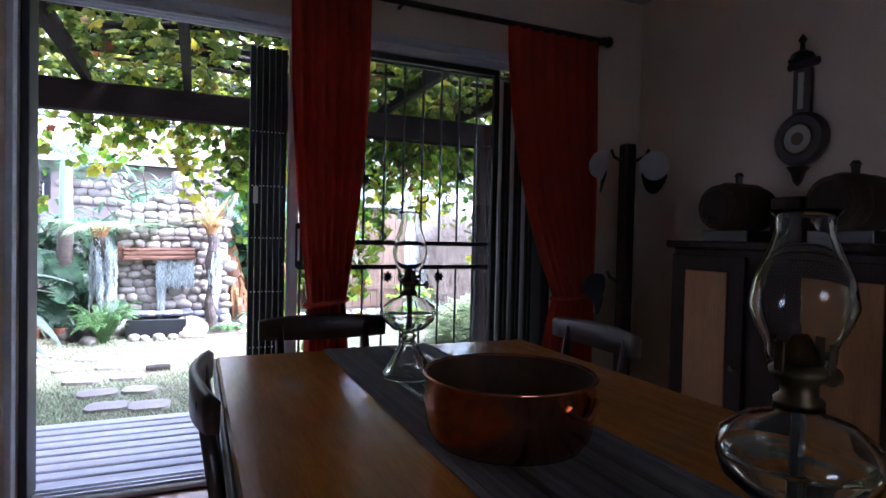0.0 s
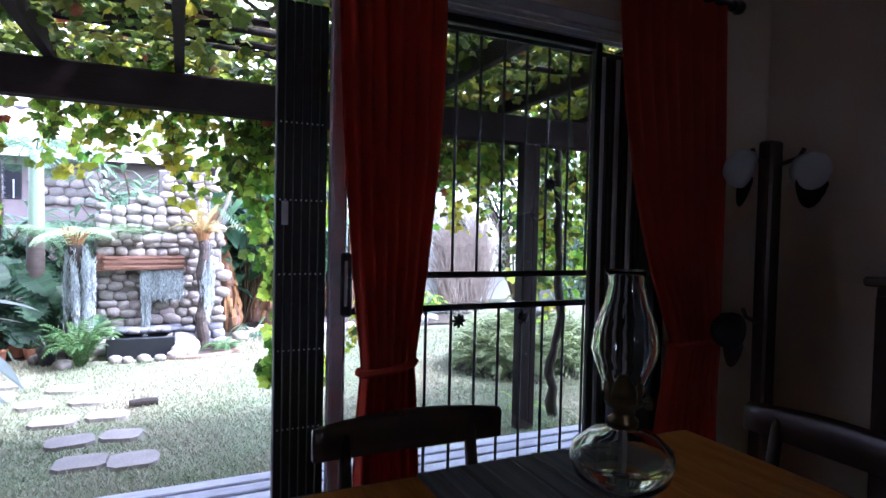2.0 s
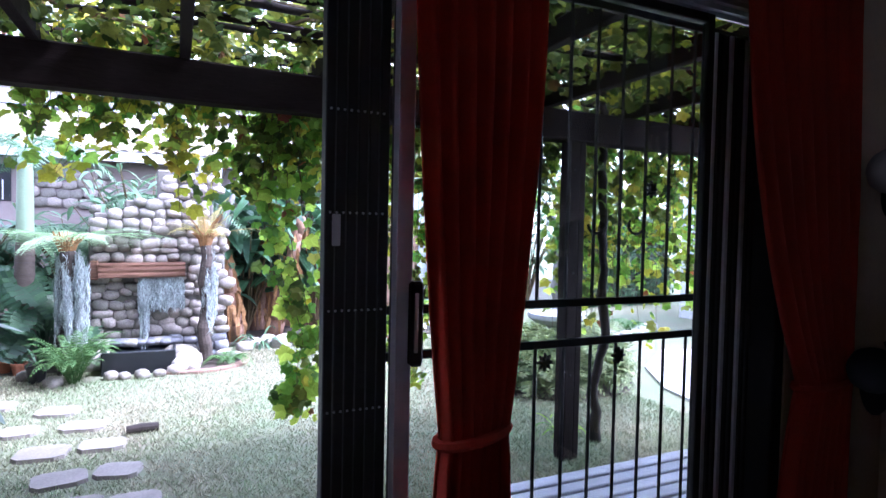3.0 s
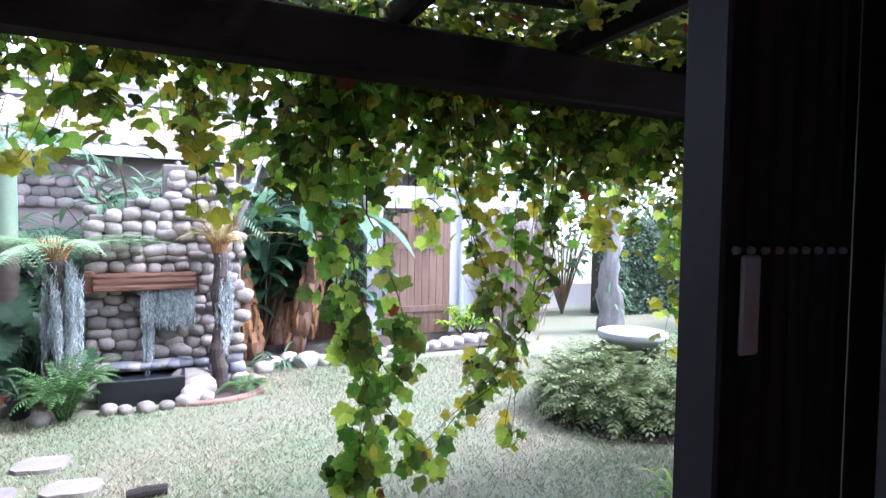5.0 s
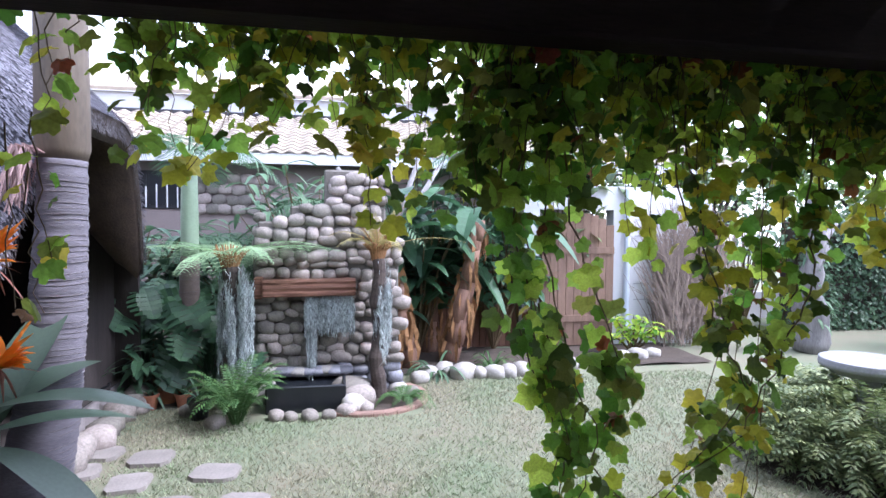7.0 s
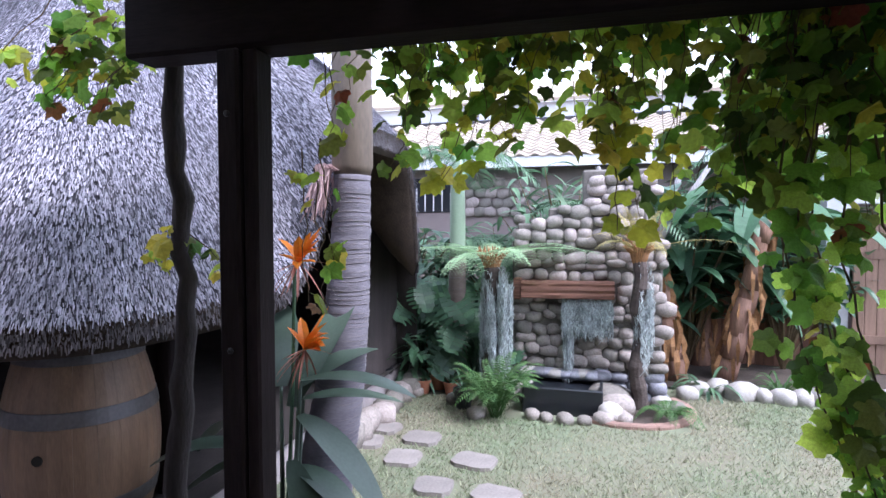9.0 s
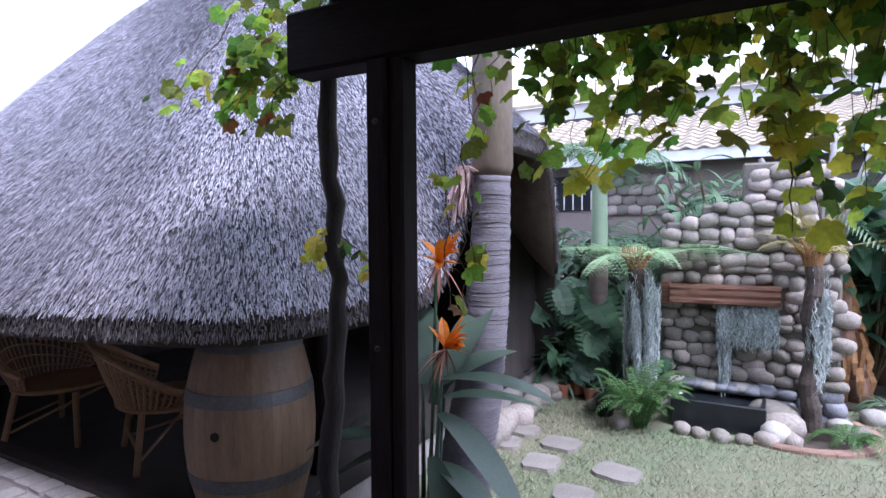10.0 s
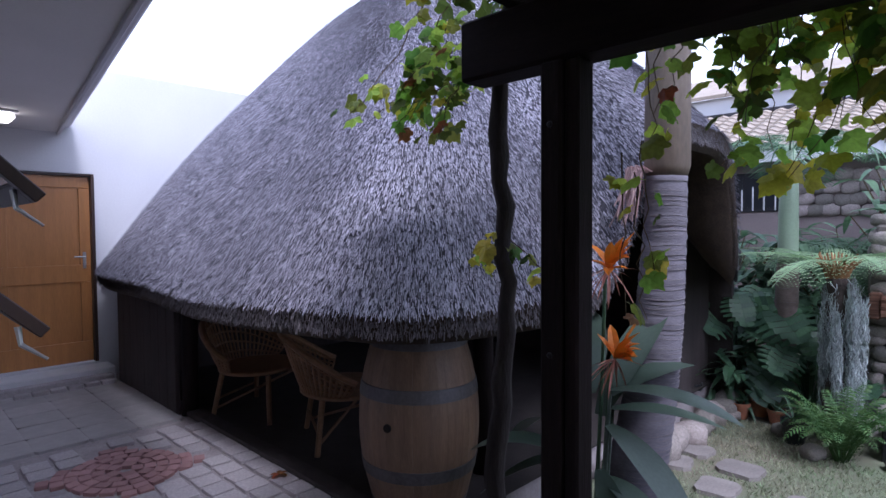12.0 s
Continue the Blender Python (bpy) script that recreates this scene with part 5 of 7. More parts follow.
def broad_shrub(at, n, height, spread, label, mat=BROAD, leaf=(0.3, 0.05), name="shrub"):
    ob = thing(name, label, "shrub", at=at)
    bm = bmesh.new()
    tips = []
    for k in range(max(5, n // 12)):
        w = ring_way(k, max(5, n // 12))
        top = w * spread * rnd(0.4, 1) + Vector((0, 0, height * rnd(0.5, 1)))
        tube(bm, [(0, 0, 0), top * 0.5 + Vector((0, 0, height * 0.12)), top], [0.02, 0.014, 0.006], 5)
        tips += [top.lerp(Vector((0, 0, 0.1)), t) for t in (0, 0.1, 0.22, 0.35, 0.5)]
    tagged(part("stem_growth", bm, CANE, ob), kind="stuff")
    bm = bmesh.new()
    for k in range(n):
        p = random.choice(tips)
        blade(bm, p, ring_way(k, n, 3), leaf[0] * rnd(0.6, 1.1), rnd(-0.1, 0.7), rnd(0.3, 0.9), leaf[1] * rnd(0.7, 1.2), 0.2, 6)
    tagged(part("foliage", bm, mat, ob), kind="stuff")
    return ob


broad_shrub((-2.7, 10.3, LAWN), 420, 1.75, 0.95, "dense dark shade shrub beside the hut", BROAD, (0.34, 0.06))
broad_shrub((-1.3, 10.5, LAWN), 460, 2.05, 0.9, "dense feathery shrub behind the thin palm", PALM_LEAF, (0.42, 0.04))
broad_shrub((-2.0, 9.2, LAWN), 90, 0.75, 0.35, "dark glossy shrub behind the terracotta pots", BROAD, (0.22, 0.045))
broad_shrub((-3.0, 9.6, LAWN), 160, 1.0, 0.6, "dark shrub in the shade of the hut", BROAD, (0.3, 0.06))
broad_shrub((0.9, 10.9, LAWN), 330, 2.2, 0.9, "tall dark shrub behind the banana trunks", BANANA, (0.45, 0.1))
broad_shrub((1.6, 11.75, LAWN), 420, 2.7, 1.1, "tall leafy shrub behind the board fence", PALM_LEAF, (0.36, 0.07))
broad_shrub((3.3, 11.85, LAWN), 420, 3.0, 1.2, "tall leafy shrub behind the garden gate", TALL_LEAF, (0.3, 0.07))
broad_shrub((5.0, 12.1, LAWN), 420, 2.9, 1.2, "tall leafy shrub behind the white wall", TALL_LEAF, (0.26, 0.07))
broad_shrub((2.0, 11.0, LAWN), 240, 1.7, 0.8, "green shrub along the fence", BANANA, (0.3, 0.06))
broad_shrub((3.9, 10.5, LAWN), 150, 0.5, 0.45, "low light green flowering shrub by the gate", VINE_LEAF, (0.14, 0.04))


# ---- palms ----
def palm(name, at, line, radii, label, trunk_mat, shaft, shaft_mat, fronds, length, ring_step=0.0, fruit=False, swell=1.16):
    ob = thing(name, label, "palm tree", at=at)
    pts = [Vector(p) for p in line]
    dense, rr = [], []
    for i in range(len(pts) - 1):
        k = max(2, int((pts[i + 1] - pts[i]).length / 0.025))
        for j in range(k):
            f = j / k
            dense.append(pts[i].lerp(pts[i + 1], f))
            rr.append(radii[i] + (radii[i + 1] - radii[i]) * f)
    dense.append(pts[-1])
    rr.append(radii[-1])
    bm = bmesh.new()
    tube(bm, dense, [r + 0.0025 * noise.noise((i * 0.7, 0, 0)) + (0.004 if i % 3 == 0 else 0) for i, r in enumerate(rr)], 20)
    part("trunk", bm, trunk_mat, ob, smooth=True)
    if ring_step:
        z = 0.35
        bmr = bmesh.new()
        while z < pts[-1].z - 0.02:
            j = min(range(len(dense)), key=lambda i: abs(dense[i].z - z))
            tube(bmr, [dense[j] + Vector(((rr[j] + 0.003) * math.cos(a), (rr[j] + 0.003) * math.sin(a), 0.004 * math.sin(2 * a + z * 9))) for a in np.linspace(0, 2 * math.pi, 25)], 0.0018, 5, cap=False)
            z += ring_step * rnd(0.75, 1.3)
        tagged(part("ring_scar", bmr, PALM_RING, ob), kind="stuff")
    top = pts[-1]
    r = radii[-1]
    bm = bmesh.new()
    lathe(bm, [(r * 0.98, -0.01), (r * swell, 0.05), (r * (swell - 0.04), shaft * 0.4), (r * 0.85, shaft * 0.8), (r * 0.5, shaft)], 20, at=top)
    part("crownshaft", bm, shaft_mat, ob, smooth=True)
    head = top + Vector((0, 0, shaft * 0.95))
    for k in range(fronds):
        bm = bmesh.new()
        w = ring_way(k, fronds, 0.2)
        frond(bm, head + w * 0.02, w, length * rnd(0.85, 1.1), rnd(0.5, 0.9), rnd(0.75, 1.05), 0.36, 34, lean=0.6, stalk=0.014)
        part("frond", bm, PALM_LEAF, ob)
    if fruit:
        bm = bmesh.new()
        for k in range(70):
            a = rnd(2.6, 4.4)
            o = Vector((math.cos(a), math.sin(a), 0))
            b = top + Vector((0, 0, 0.02)) + o * r
            tube(bm, [b, b + o * rnd(0.04, 0.12) + Vector((0, 0, 0.03)), b + o * rnd(0.06, 0.18) + Vector((rnd(-0.03, 0.03), rnd(-0.05, 0.05), -rnd(0.1, 0.3)))], 0.004, 4)
        tagged(part("flower_stalk", bm, material("pale_pink_strand", (0.5, 0.34, 0.33), 0.7, vary=0.2, bump=0), ob, "pink hanging flower strands"), kind="stuff")
    return ob


palm("palm_tree", (-1.58, 6.0, LAWN), [(-0.05, -0.02, -0.05), (0.0, 0.0, 0.4), (0.035, 0.12, 0.85), (0.055, 0.19, 1.3), (0.07, 0.22, 1.75), (0.08, 0.22, 2.06)], [0.2, 0.15, 0.135, 0.122, 0.108, 0.1],
     "ringed grey palm trunk with a brown crownshaft", PALM_TRUNK, 1.7, CROWNSHAFT, 9, 1.9, 0.03, True)
palm("palm_tree", (-1.7, 9.32, LAWN), [(0, 0, -0.05), (0.005, 0, 0.3), (0.02, 0, 0.8), (0.03, 0, 1.44)], [0.16, 0.125, 0.1, 0.09], "slender palm with a pale green crownshaft", SLIM_TRUNK, 1.1, GREEN_SHAFT, 9, 0.9, 0.13, swell=0.97)
broad_shrub((-0.5, 10.6, LAWN), 420, 2.5, 0.9, "dense feathery shrub behind the stone wall", PALM_LEAF, (0.42, 0.04))
palm("palm_tree", (-1.25, 10.25, LAWN), [(0, 0, -0.05), (0, 0, 0.6), (0.02, 0, 1.1)], [0.1, 0.09, 0.08], "low feathery palm behind the tree fern", PALM_TRUNK, 0.35, GREEN_SHAFT, 14, 1.1, 0.1)
palm("palm_tree", (-0.2, 10.6, LAWN), [(0, 0, -0.05), (0, 0, 0.9), (0.02, 0, 1.5)], [0.12, 0.1, 0.09], "feathery palm behind the stone wall", PALM_TRUNK, 0.4, GREEN_SHAFT, 10, 1.3, 0.1)
palm("palm_tree", (2.3, 11.6, LAWN), [(0, 0, -0.05), (0, 0, 1.2), (0.02, 0, 2.2)], [0.13, 0.1, 0.09], "tall palm by the fence", PALM_TRUNK, 0.5, GREEN_SHAFT, 11, 1.6, 0.1)
# bare branched tree behind the wall
bare = thing("bare_tree", "pale bare branched frangipani behind the stone wall", "tree", at=(0.35, 9.95, LAWN))
for k, (dx, dy, top) in enumerate(((-0.55, 0.1, 2.45), (0.1, 0.2, 2.75), (0.4, 0.0, 2.55), (-0.2, 0.3, 2.6), (0.7, 0.3, 2.5))):
    bm = bmesh.new()
    tube(bm, [(0, 0, 0 if k == 0 else 1.5), (0.02, 0, 1.5), (dx * 0.5, dy * 0.5, 1.5 + (top - 1.5) * 0.45), (dx, dy, top)], [0.06, 0.055, 0.04, 0.025], 8)
    part("branch" if k else "trunk", bm, GREY_WOOD, bare, smooth=True)


def banana(at, lean, height, n, label):
    ob = thing("banana_plant", label, "banana plant", at=at)
    top = Vector((*lean, height))
    for j in range(7):
        bm = bmesh.new()
        f0, f1 = j / 7, min(1, (j + 1.6) / 7)
        a = rnd(0, 6.28)
        o = Vector((math.cos(a), math.sin(a), 0)) * 0.018
        tube(bm, [top * f0 + o, top * (f0 + f1) / 2 + o * 1.4, top * f1 + o * 2.2], [0.13 - 0.045 * f0, 0.125 - 0.045 * f0, 0.105 - 0.045 * f1], 10)
        part("bark_sheath", bm, BANANA_BARK, ob, smooth=True)
    for k in range(n):
        bm = bmesh.new()
        w = ring_way(k, n, 0.4)
        blade(bm, top - Vector((0, 0, rnd(0, 0.3))), w, rnd(0.9, 1.4), rnd(0.7, 1.6), rnd(0.9, 1.5), rnd(0.11, 0.17), 0.3, 12, 0.35)
        part("leaf", bm, BANANA, ob)
    bm = bmesh.new()
    for k in range(70):
        a = rnd(0, 6.28)
        f = rnd(0.15, 1.0)
        p = top * f + Vector((math.cos(a), math.sin(a), 0)) * (0.135 - 0.045 * f)
        strip(bm, [p, p + Vector((math.cos(a) * 0.05, math.sin(a) * 0.05, -0.12)), p + Vector((math.cos(a) * 0.03, math.sin(a) * 0.03, -rnd(0.2, 0.4)))], [0.02, 0.025, 0.006], up=(rnd(-1, 1), 1, 0))
    part("dry_sheath", bm, DRY_STALK, ob)
    return ob


banana((0.72, 10.2, LAWN), (-0.33, 0.0), 1.7, 8, "wild banana with a peeling red-brown leaning trunk")
banana((1.22, 10.35, LAWN), (0.42, 0.05), 1.85, 9, "wild banana with a peeling red-brown trunk by the fence")
banana((1.05, 11.0, LAWN), (0.1, 0.1), 1.5, 9, "wild banana with large dark leaves behind the others")
banana((0.2, 10.9, LAWN), (0.1, 0.1), 1.3, 7, "wild banana with large dark leaves behind the wall")

# ---- bird of paradise ----
bop = thing("bird_of_paradise", "bird of paradise plant with orange flowers by the palm", "plant", at=(-1.6, 5.62, LAWN))
for dx, dy, ln, ri, dr, z0, w in ((0.8, 0.1, 0.55, 0.25, 0.35, 0.95, 0.075), (0.7, 0.5, 0.5, 0.1, 0.25, 0.85, 0.07), (0.9, -0.2, 0.5, -0.3, 0.5, 0.8, 0.075), (0.4, 0.8, 0.5, 0.5, 0.3, 0.9, 0.08),
                               (0.7, -0.5, 0.45, -0.9, 0.3, 0.6, 0.07), (-0.1, -0.6, 0.4, -0.9, 0.4, 0.45, 0.075), (-0.7, 0.2, 0.55, 0.1, 0.6, 0.75, 0.075), (-0.5, -0.3, 0.5, 0.6, 0.6, 0.6, 0.07),
                               (0.1, 0.6, 0.6, 1.2, 0.3, 0.8, 0.085), (-0.8, -0.3, 0.45, -0.2, 0.4, 0.6, 0.07), (-0.3, 0.5, 0.55, 1.0, 0.4, 0.9, 0.08), (0.6, -0.1, 0.42, -0.1, 0.5, 0.55, 0.07)):
    bm = bmesh.new()
    b = Vector((dx * 0.12, dy * 0.12, z0 + 0.1))
    w *= 1.15
    tube(bm, [(dx * 0.02, dy * 0.02, 0), b * 0.5 + Vector((dx * 0.02, dy * 0.02, 0)), b], [0.014, 0.012, 0.008], 6)
    blade(bm, b, (dx, dy, 0), ln, ri, dr, w, 0.15, 11)
    part("leaf", bm, STRELITZIA, bop, smooth=True)
for fx, fy, fz in ((0.1, 0.05, 1.19), (0.03, 0.12, 1.6)):
    bm = bmesh.new()
    tube(bm, [(0, 0, 0), (fx * 0.6, fy * 0.6, fz * 0.6), (fx - 0.02, fy, fz - 0.02)], 0.009, 6)
    st = part("flower_stem", bm, PALM_LEAF, bop)
    bm = bmesh.new()
    c = Vector((fx, fy, fz))
    for k in range(16):
        a = rnd(-1.2, 2.6)
        blade(bm, c, (math.cos(a), rnd(-0.4, 0.4), 0), rnd(0.08, 0.13), rnd(0.1, 1.9), rnd(0, 0.6), 0.026, 0.4, 5)
    part("petal_fan", bm, FLOWER_O, st, "bright orange petals")
    bm = bmesh.new()
    for k in range(14):
        a = rnd(0, 6.28)
        blade(bm, c, (math.cos(a), math.sin(a), 0), rnd(0.1, 0.16), rnd(-1.2, 0.1), rnd(0, 0.6), 0.006, 0.4, 5)
    part("spent_bract", bm, FLOWER_P, st, "dry pinkish bracts")

# ---- pots, stones ----
def flower_pot(x, y, r, h, mat, label, plant=None):
    ob = thing("flower_pot", label, "flower pot", "pots by the bed", at=(x, y, LAWN))
    bm = bmesh.new()
    lathe(bm, [(r * 0.7, 0), (r * 0.95, h * 0.78), (r * 1.06, h * 0.8), (r * 1.06, h), (r * 0.94, h), (r * 0.9, h * 0.85)], 18)
    part("pot", bm, mat, ob, smooth=False)
    bm = bmesh.new()
    lathe(bm, [(r * 0.89, h * 0.84), (r * 0.89, h * 0.88)], 14)
    part("soil", bm, SOIL, ob)
    if plant:
        for k in range(9):
            bm = bmesh.new()
            blade(bm, Vector((0, 0, h * 0.86)), ring_way(k, 9), plant * rnd(0.6, 1), rnd(0.8, 2), rnd(0.4, 1), 0.012, 0.3, 6)
            part("leaf", bm, PALM_LEAF, ob)


flower_pot(-1.83, 9.1, 0.085, 0.16, TERRACOTTA, "terracotta pot in the garden bed")
flower_pot(-1.66, 8.98, 0.075, 0.14, TERRACOTTA, "terracotta pot in the garden bed", 0.16)
flower_pot(-1.95, 8.95, 0.08, 0.15, TERRACOTTA, "terracotta pot with a cactus in the garden bed", 0.12)
flower_pot(-1.43, 8.6, 0.1, 0.19, BLACK_POT, "black plastic pot with a spiky plant", 0.2)
flower_pot(-2.4, 8.85, 0.13, 0.28, BLACK_POT, "dark glazed pot by the hut", 0.3)


def stone_mesh(seed):
    bm = bmesh.new()
    bmesh.ops.create_icosphere(bm, subdivisions=2, radius=1)
    for v in bm.verts:
        n = noise.noise(v.co * 0.9 + Vector((seed * 7.3, 0, 0)))
        v.co *= 1 + 0.34 * n + 0.12 * noise.noise(v.co * 2.3 + Vector((0, seed * 5.1, 0)))
        m = max(abs(c) for c in v.co)
        v.co = v.co.lerp(v.co / max(m, 0.3) * 0.9, 0.58)
    for f in bm.faces:
        f.smooth = True
    me = bpy.data.meshes.new("stone")
    bm.to_mesh(me)
    bm.free()
    return me


def stones(mat):
    out = []
    for s in range(8):
        me = stone_mesh(s)
        me.materials.append(mat)
        out.append(me)
    return out


GREY_STONES, PALE_STONES, WET_STONES = stones(STONE), stones(WHITE_STONE), stones(DARK_STONE)


def put_stone(meshes, x, y, z, sx, sy, sz, turn, label, group, name="stone"):
    ob = new(name, random.choice(meshes))
    ob.matrix_world = pose(x, y, z, 0, 0, turn) @ Matrix.Diagonal((sx, sy, sz, 1))
    return tagged(ob, label, "stone", group)


edge = [(0.72, 9.5), (0.86, 9.72), (1.06, 9.8), (1.26, 9.66), (1.45, 9.62), (1.62, 9.58), (1.8, 9.6), (1.98, 9.66), (2.2, 9.72), (2.42, 9.8), (2.66, 9.86), (2.9, 9.92), (3.12, 9.98), (3.34, 10.05), (3.55, 10.15), (3.8, 10.2), (4.05, 10.25)]
for k, (x, y) in enumerate(edge):
    s = rnd(0.085, 0.13) if k != 3 else 0.15
    put_stone(PALE_STONES, x, y, LAWN + 0.05, s * 1.15, s * 0.9, s * 0.85, rnd(0, 180), "rounded pale edging stone along the lawn", "edging stones")
for x, y, s, m in ((-0.05, 8.62, 0.12, 0), (0.0, 8.8, 0.15, 1), (-0.06, 8.95, 0.19, 1), (-0.12, 8.5, 0.08, 0), (-0.28, 8.44, 0.06, 0), (-0.45, 8.42, 0.075, 1), (-0.62, 8.44, 0.06, 0), (-0.75, 8.47, 0.07, 1), (0.05, 8.55, 0.08, 0), (-0.95, 9.05, 0.17, 0),
                   (0.43, 9.0, 0.1, 0), (0.55, 8.95, 0.09, 1), (-2.15, 9.0, 0.09, 1), (-2.3, 8.9, 0.08, 0), (-2.0, 8.85, 0.07, 1), (-1.55, 8.72, 0.08, 1), (-1.25, 8.35, 0.08, 1), (-2.6, 9.0, 0.1, 1), (-2.75, 8.9, 0.09, 0)):
    put_stone(GREY_STONES if m or s < 0.1 else PALE_STONES, x, y, LAWN + s * 0.5, s * 1.15, s, s * 0.85, rnd(0, 180), "rounded stone beside the pond", "pond stones")
for k in range(11):
    s = rnd(0.09, 0.15)
    put_stone(GREY_STONES, -2.08 + rnd(-0.06, 0.06), 6.9 + 0.22 * k, LAWN + s * 0.6, s * 1.15, s, s * 0.95, rnd(0, 180), "rounded grey stone along the hut paving", "hut edging stones")
# low brick edging round the fern bed
for k in range(15):
    u = k / 14
    a = math.radians(-115 + 150 * u)
    x, y = 0.1 + 0.58 * math.cos(a), 8.98 + 0.55 * math.sin(a)
    bm = bmesh.new()
    box(bm, (-0.065, -0.045, 0), (0.065, 0.045, 0.075), 0.012)
    ob = part("edging_brick", bm, BED_BRICK)
    ob.matrix_world = pose(x, y, LAWN - 0.035, rnd(-3, 3), rnd(-3, 3), math.degrees(a) + 90)
    tagged(ob, "worn brick edging the tree fern bed", "brick", "bed edging bricks")
bm = bmesh.new()
lathe(bm, [(0.62, 0.0), (0.6, 0.03), (0.4, 0.05)], 24, at=(0.12, 9.02, LAWN - 0.02))
tagged(part("garden_bed", bm, SOIL), "dark soil bed around the tree fern", "garden bed")
bm = bmesh.new()
bmesh.ops.create_grid(bm, x_segments=24, y_segments=12, size=1, matrix=Matrix.Translation((-2.3, 10.1, LAWN + 0.02)) @ Matrix.Diagonal((1.5, 1.15, 1, 1)))
bmesh.ops.create_grid(bm, x_segments=30, y_segments=10, size=1, matrix=Matrix.Translation((2.55, 10.75, LAWN + 0.02)) @ Matrix.Diagonal((2.1, 0.95, 1, 1)))
for v in bm.verts:
    v.co.z += 0.03 * noise.noise(v.co * 3)
tagged(part("garden_bed", bm, SOIL, smooth=True), "dark mulched bed under the shrubs", "garden bed", kind="structure")
slabs = [(-0.98, 6.33), (-0.79, 5.79), (-0.66, 5.33), (-0.46, 5.81), (-0.34, 5.26), (-0.61, 6.36), (-0.79, 6.87), (-1.05, 7.36), (-1.23, 6.89), (-1.98, 7.51), (-1.57, 7.7), (-1.59, 7.28), (-2.2, 7.97), (-1.97, 7.85)]
for x, y in slabs:
    bm = bmesh.new()
    w, h = rnd(0.13, 0.175), rnd(0.115, 0.145)
    n = 16
    lo, hi = [], []
    for k in range(n):
        a = 2 * math.pi * (k + 0.5) / n
        r = (abs(math.cos(a)) ** 9 + abs(math.sin(a)) ** 9) ** (-1 / 9) * rnd(0.95, 1.03)
        lo.append(bm.verts.new((w * r * math.cos(a), h * r * math.sin(a), 0)))
        hi.append(bm.verts.new((w * 0.96 * r * math.cos(a), h * 0.96 * r * math.sin(a), 0.05)))
    bm.faces.new(hi)
    for k in range(n):
        bm.faces.new((lo[k], lo[(k + 1) % n], hi[(k + 1) % n], hi[k]))
    ob = part("stepping_stone", bm, SLAB)
    ob.matrix_world = pose(x, y, LAWN - 0.022, 0, 0, rnd(-14, 14))
    tagged(ob, "rough pale stepping stone set in the lawn", "stepping stone", "stepping stones")
bm = bmesh.new()
tube(bm, [(-0.47, 6.58, LAWN + 0.03), (-0.36, 6.59, LAWN + 0.035), (-0.24, 6.6, LAWN + 0.03)], [0.035, 0.04, 0.036], 10)
tagged(part("log", bm, VINE_WOOD), "short dark log lying on the lawn", "log")

# ---- bird bath in its bush ----
bath = thing("bird_bath", "round pale stone bird bath standing in a bush", "bird bath", at=(3.98, 7.0, LAWN))
bm = bmesh.new()
lathe(bm, [(0.16, 0), (0.15, 0.05), (0.08, 0.1), (0.075, 0.5), (0.12, 0.57)], 20)
part("pedestal", bm, BATH, bath, smooth=True)
bm = bmesh.new()
lathe(bm, [(0.12, 0.57), (0.24, 0.6), (0.32, 0.65), (0.34, 0.66), (0.345, 0.69), (0.335, 0.7), (0.34, 0.72), (0.32, 0.725), (0.29, 0.7), (0.1, 0.68)], 40)
part("bowl", bm, BATH, bath, smooth=True)
bm = bmesh.new()
lathe(bm, [(0.86, 0.0), (0.84, 0.03), (0.4, 0.06)], 28, at=(3.78, 6.78, LAWN - 0.015), m=None)
tagged(part("garden_bed", bm, SOIL), "dark soil bed under the bird bath bush", "garden bed")
bush = thing("bush", "dense green and bronze bush round the bird bath", "bush", at=(3.78, 6.78, LAWN))
bm = bmesh.new()
for k in range(1300):
    w = ring_way(k, 1300, 700)
    rr = math.sqrt(rnd(0, 1))
    base = Vector((w.x * 0.78 * rr, w.y * 0.66 * rr, 0.55 * (1 - 0.65 * rr ** 3) * rnd(0.25, 1.0)))
    frond(bm, base, w + Vector((rnd(-0.6, 0.6), rnd(-0.6, 0.6), 0)), rnd(0.18, 0.34), rnd(0.3, 1.7), rnd(0.5, 1.3), 0.082, 7, stalk=0.003)
BUSH = material("bush_leaf", (0.19, 0.24, 0.1), 0.6, vary=0.4, scale=3, per_object=0.35, hue=0.03, trans=0.25, bump=0)
tagged(part("foliage", bm, BUSH, bush), kind="stuff")
bm = bmesh.new()
for k in range(24):
    w = ring_way(k, 24)
    tube(bm, [(0, 0, 0), w * 0.25 + Vector((0, 0, 0.22)), w * 0.5 + Vector((0, 0, rnd(0.2, 0.45)))], [0.012, 0.008, 0.004], 5)
tagged(part("stem_growth", bm, CANE, bush), kind="stuff")
for k in range(20):
    a = 2 * math.pi * k / 20
    bm = bmesh.new()
    box(bm, (-0.1, -0.05, 0), (0.1, 0.05, 0.07), 0.012)
    ob = part("edging_brick", bm, SOIL)
    ob.matrix_world = pose(3.78 + 0.88 * math.cos(a), 6.78 + 0.76 * math.sin(a), LAWN - 0.055, 0, 0, math.degrees(a) + 90)
    tagged(ob, "dark earthy brick edging the bird bath bush", "brick", "bush edging bricks")

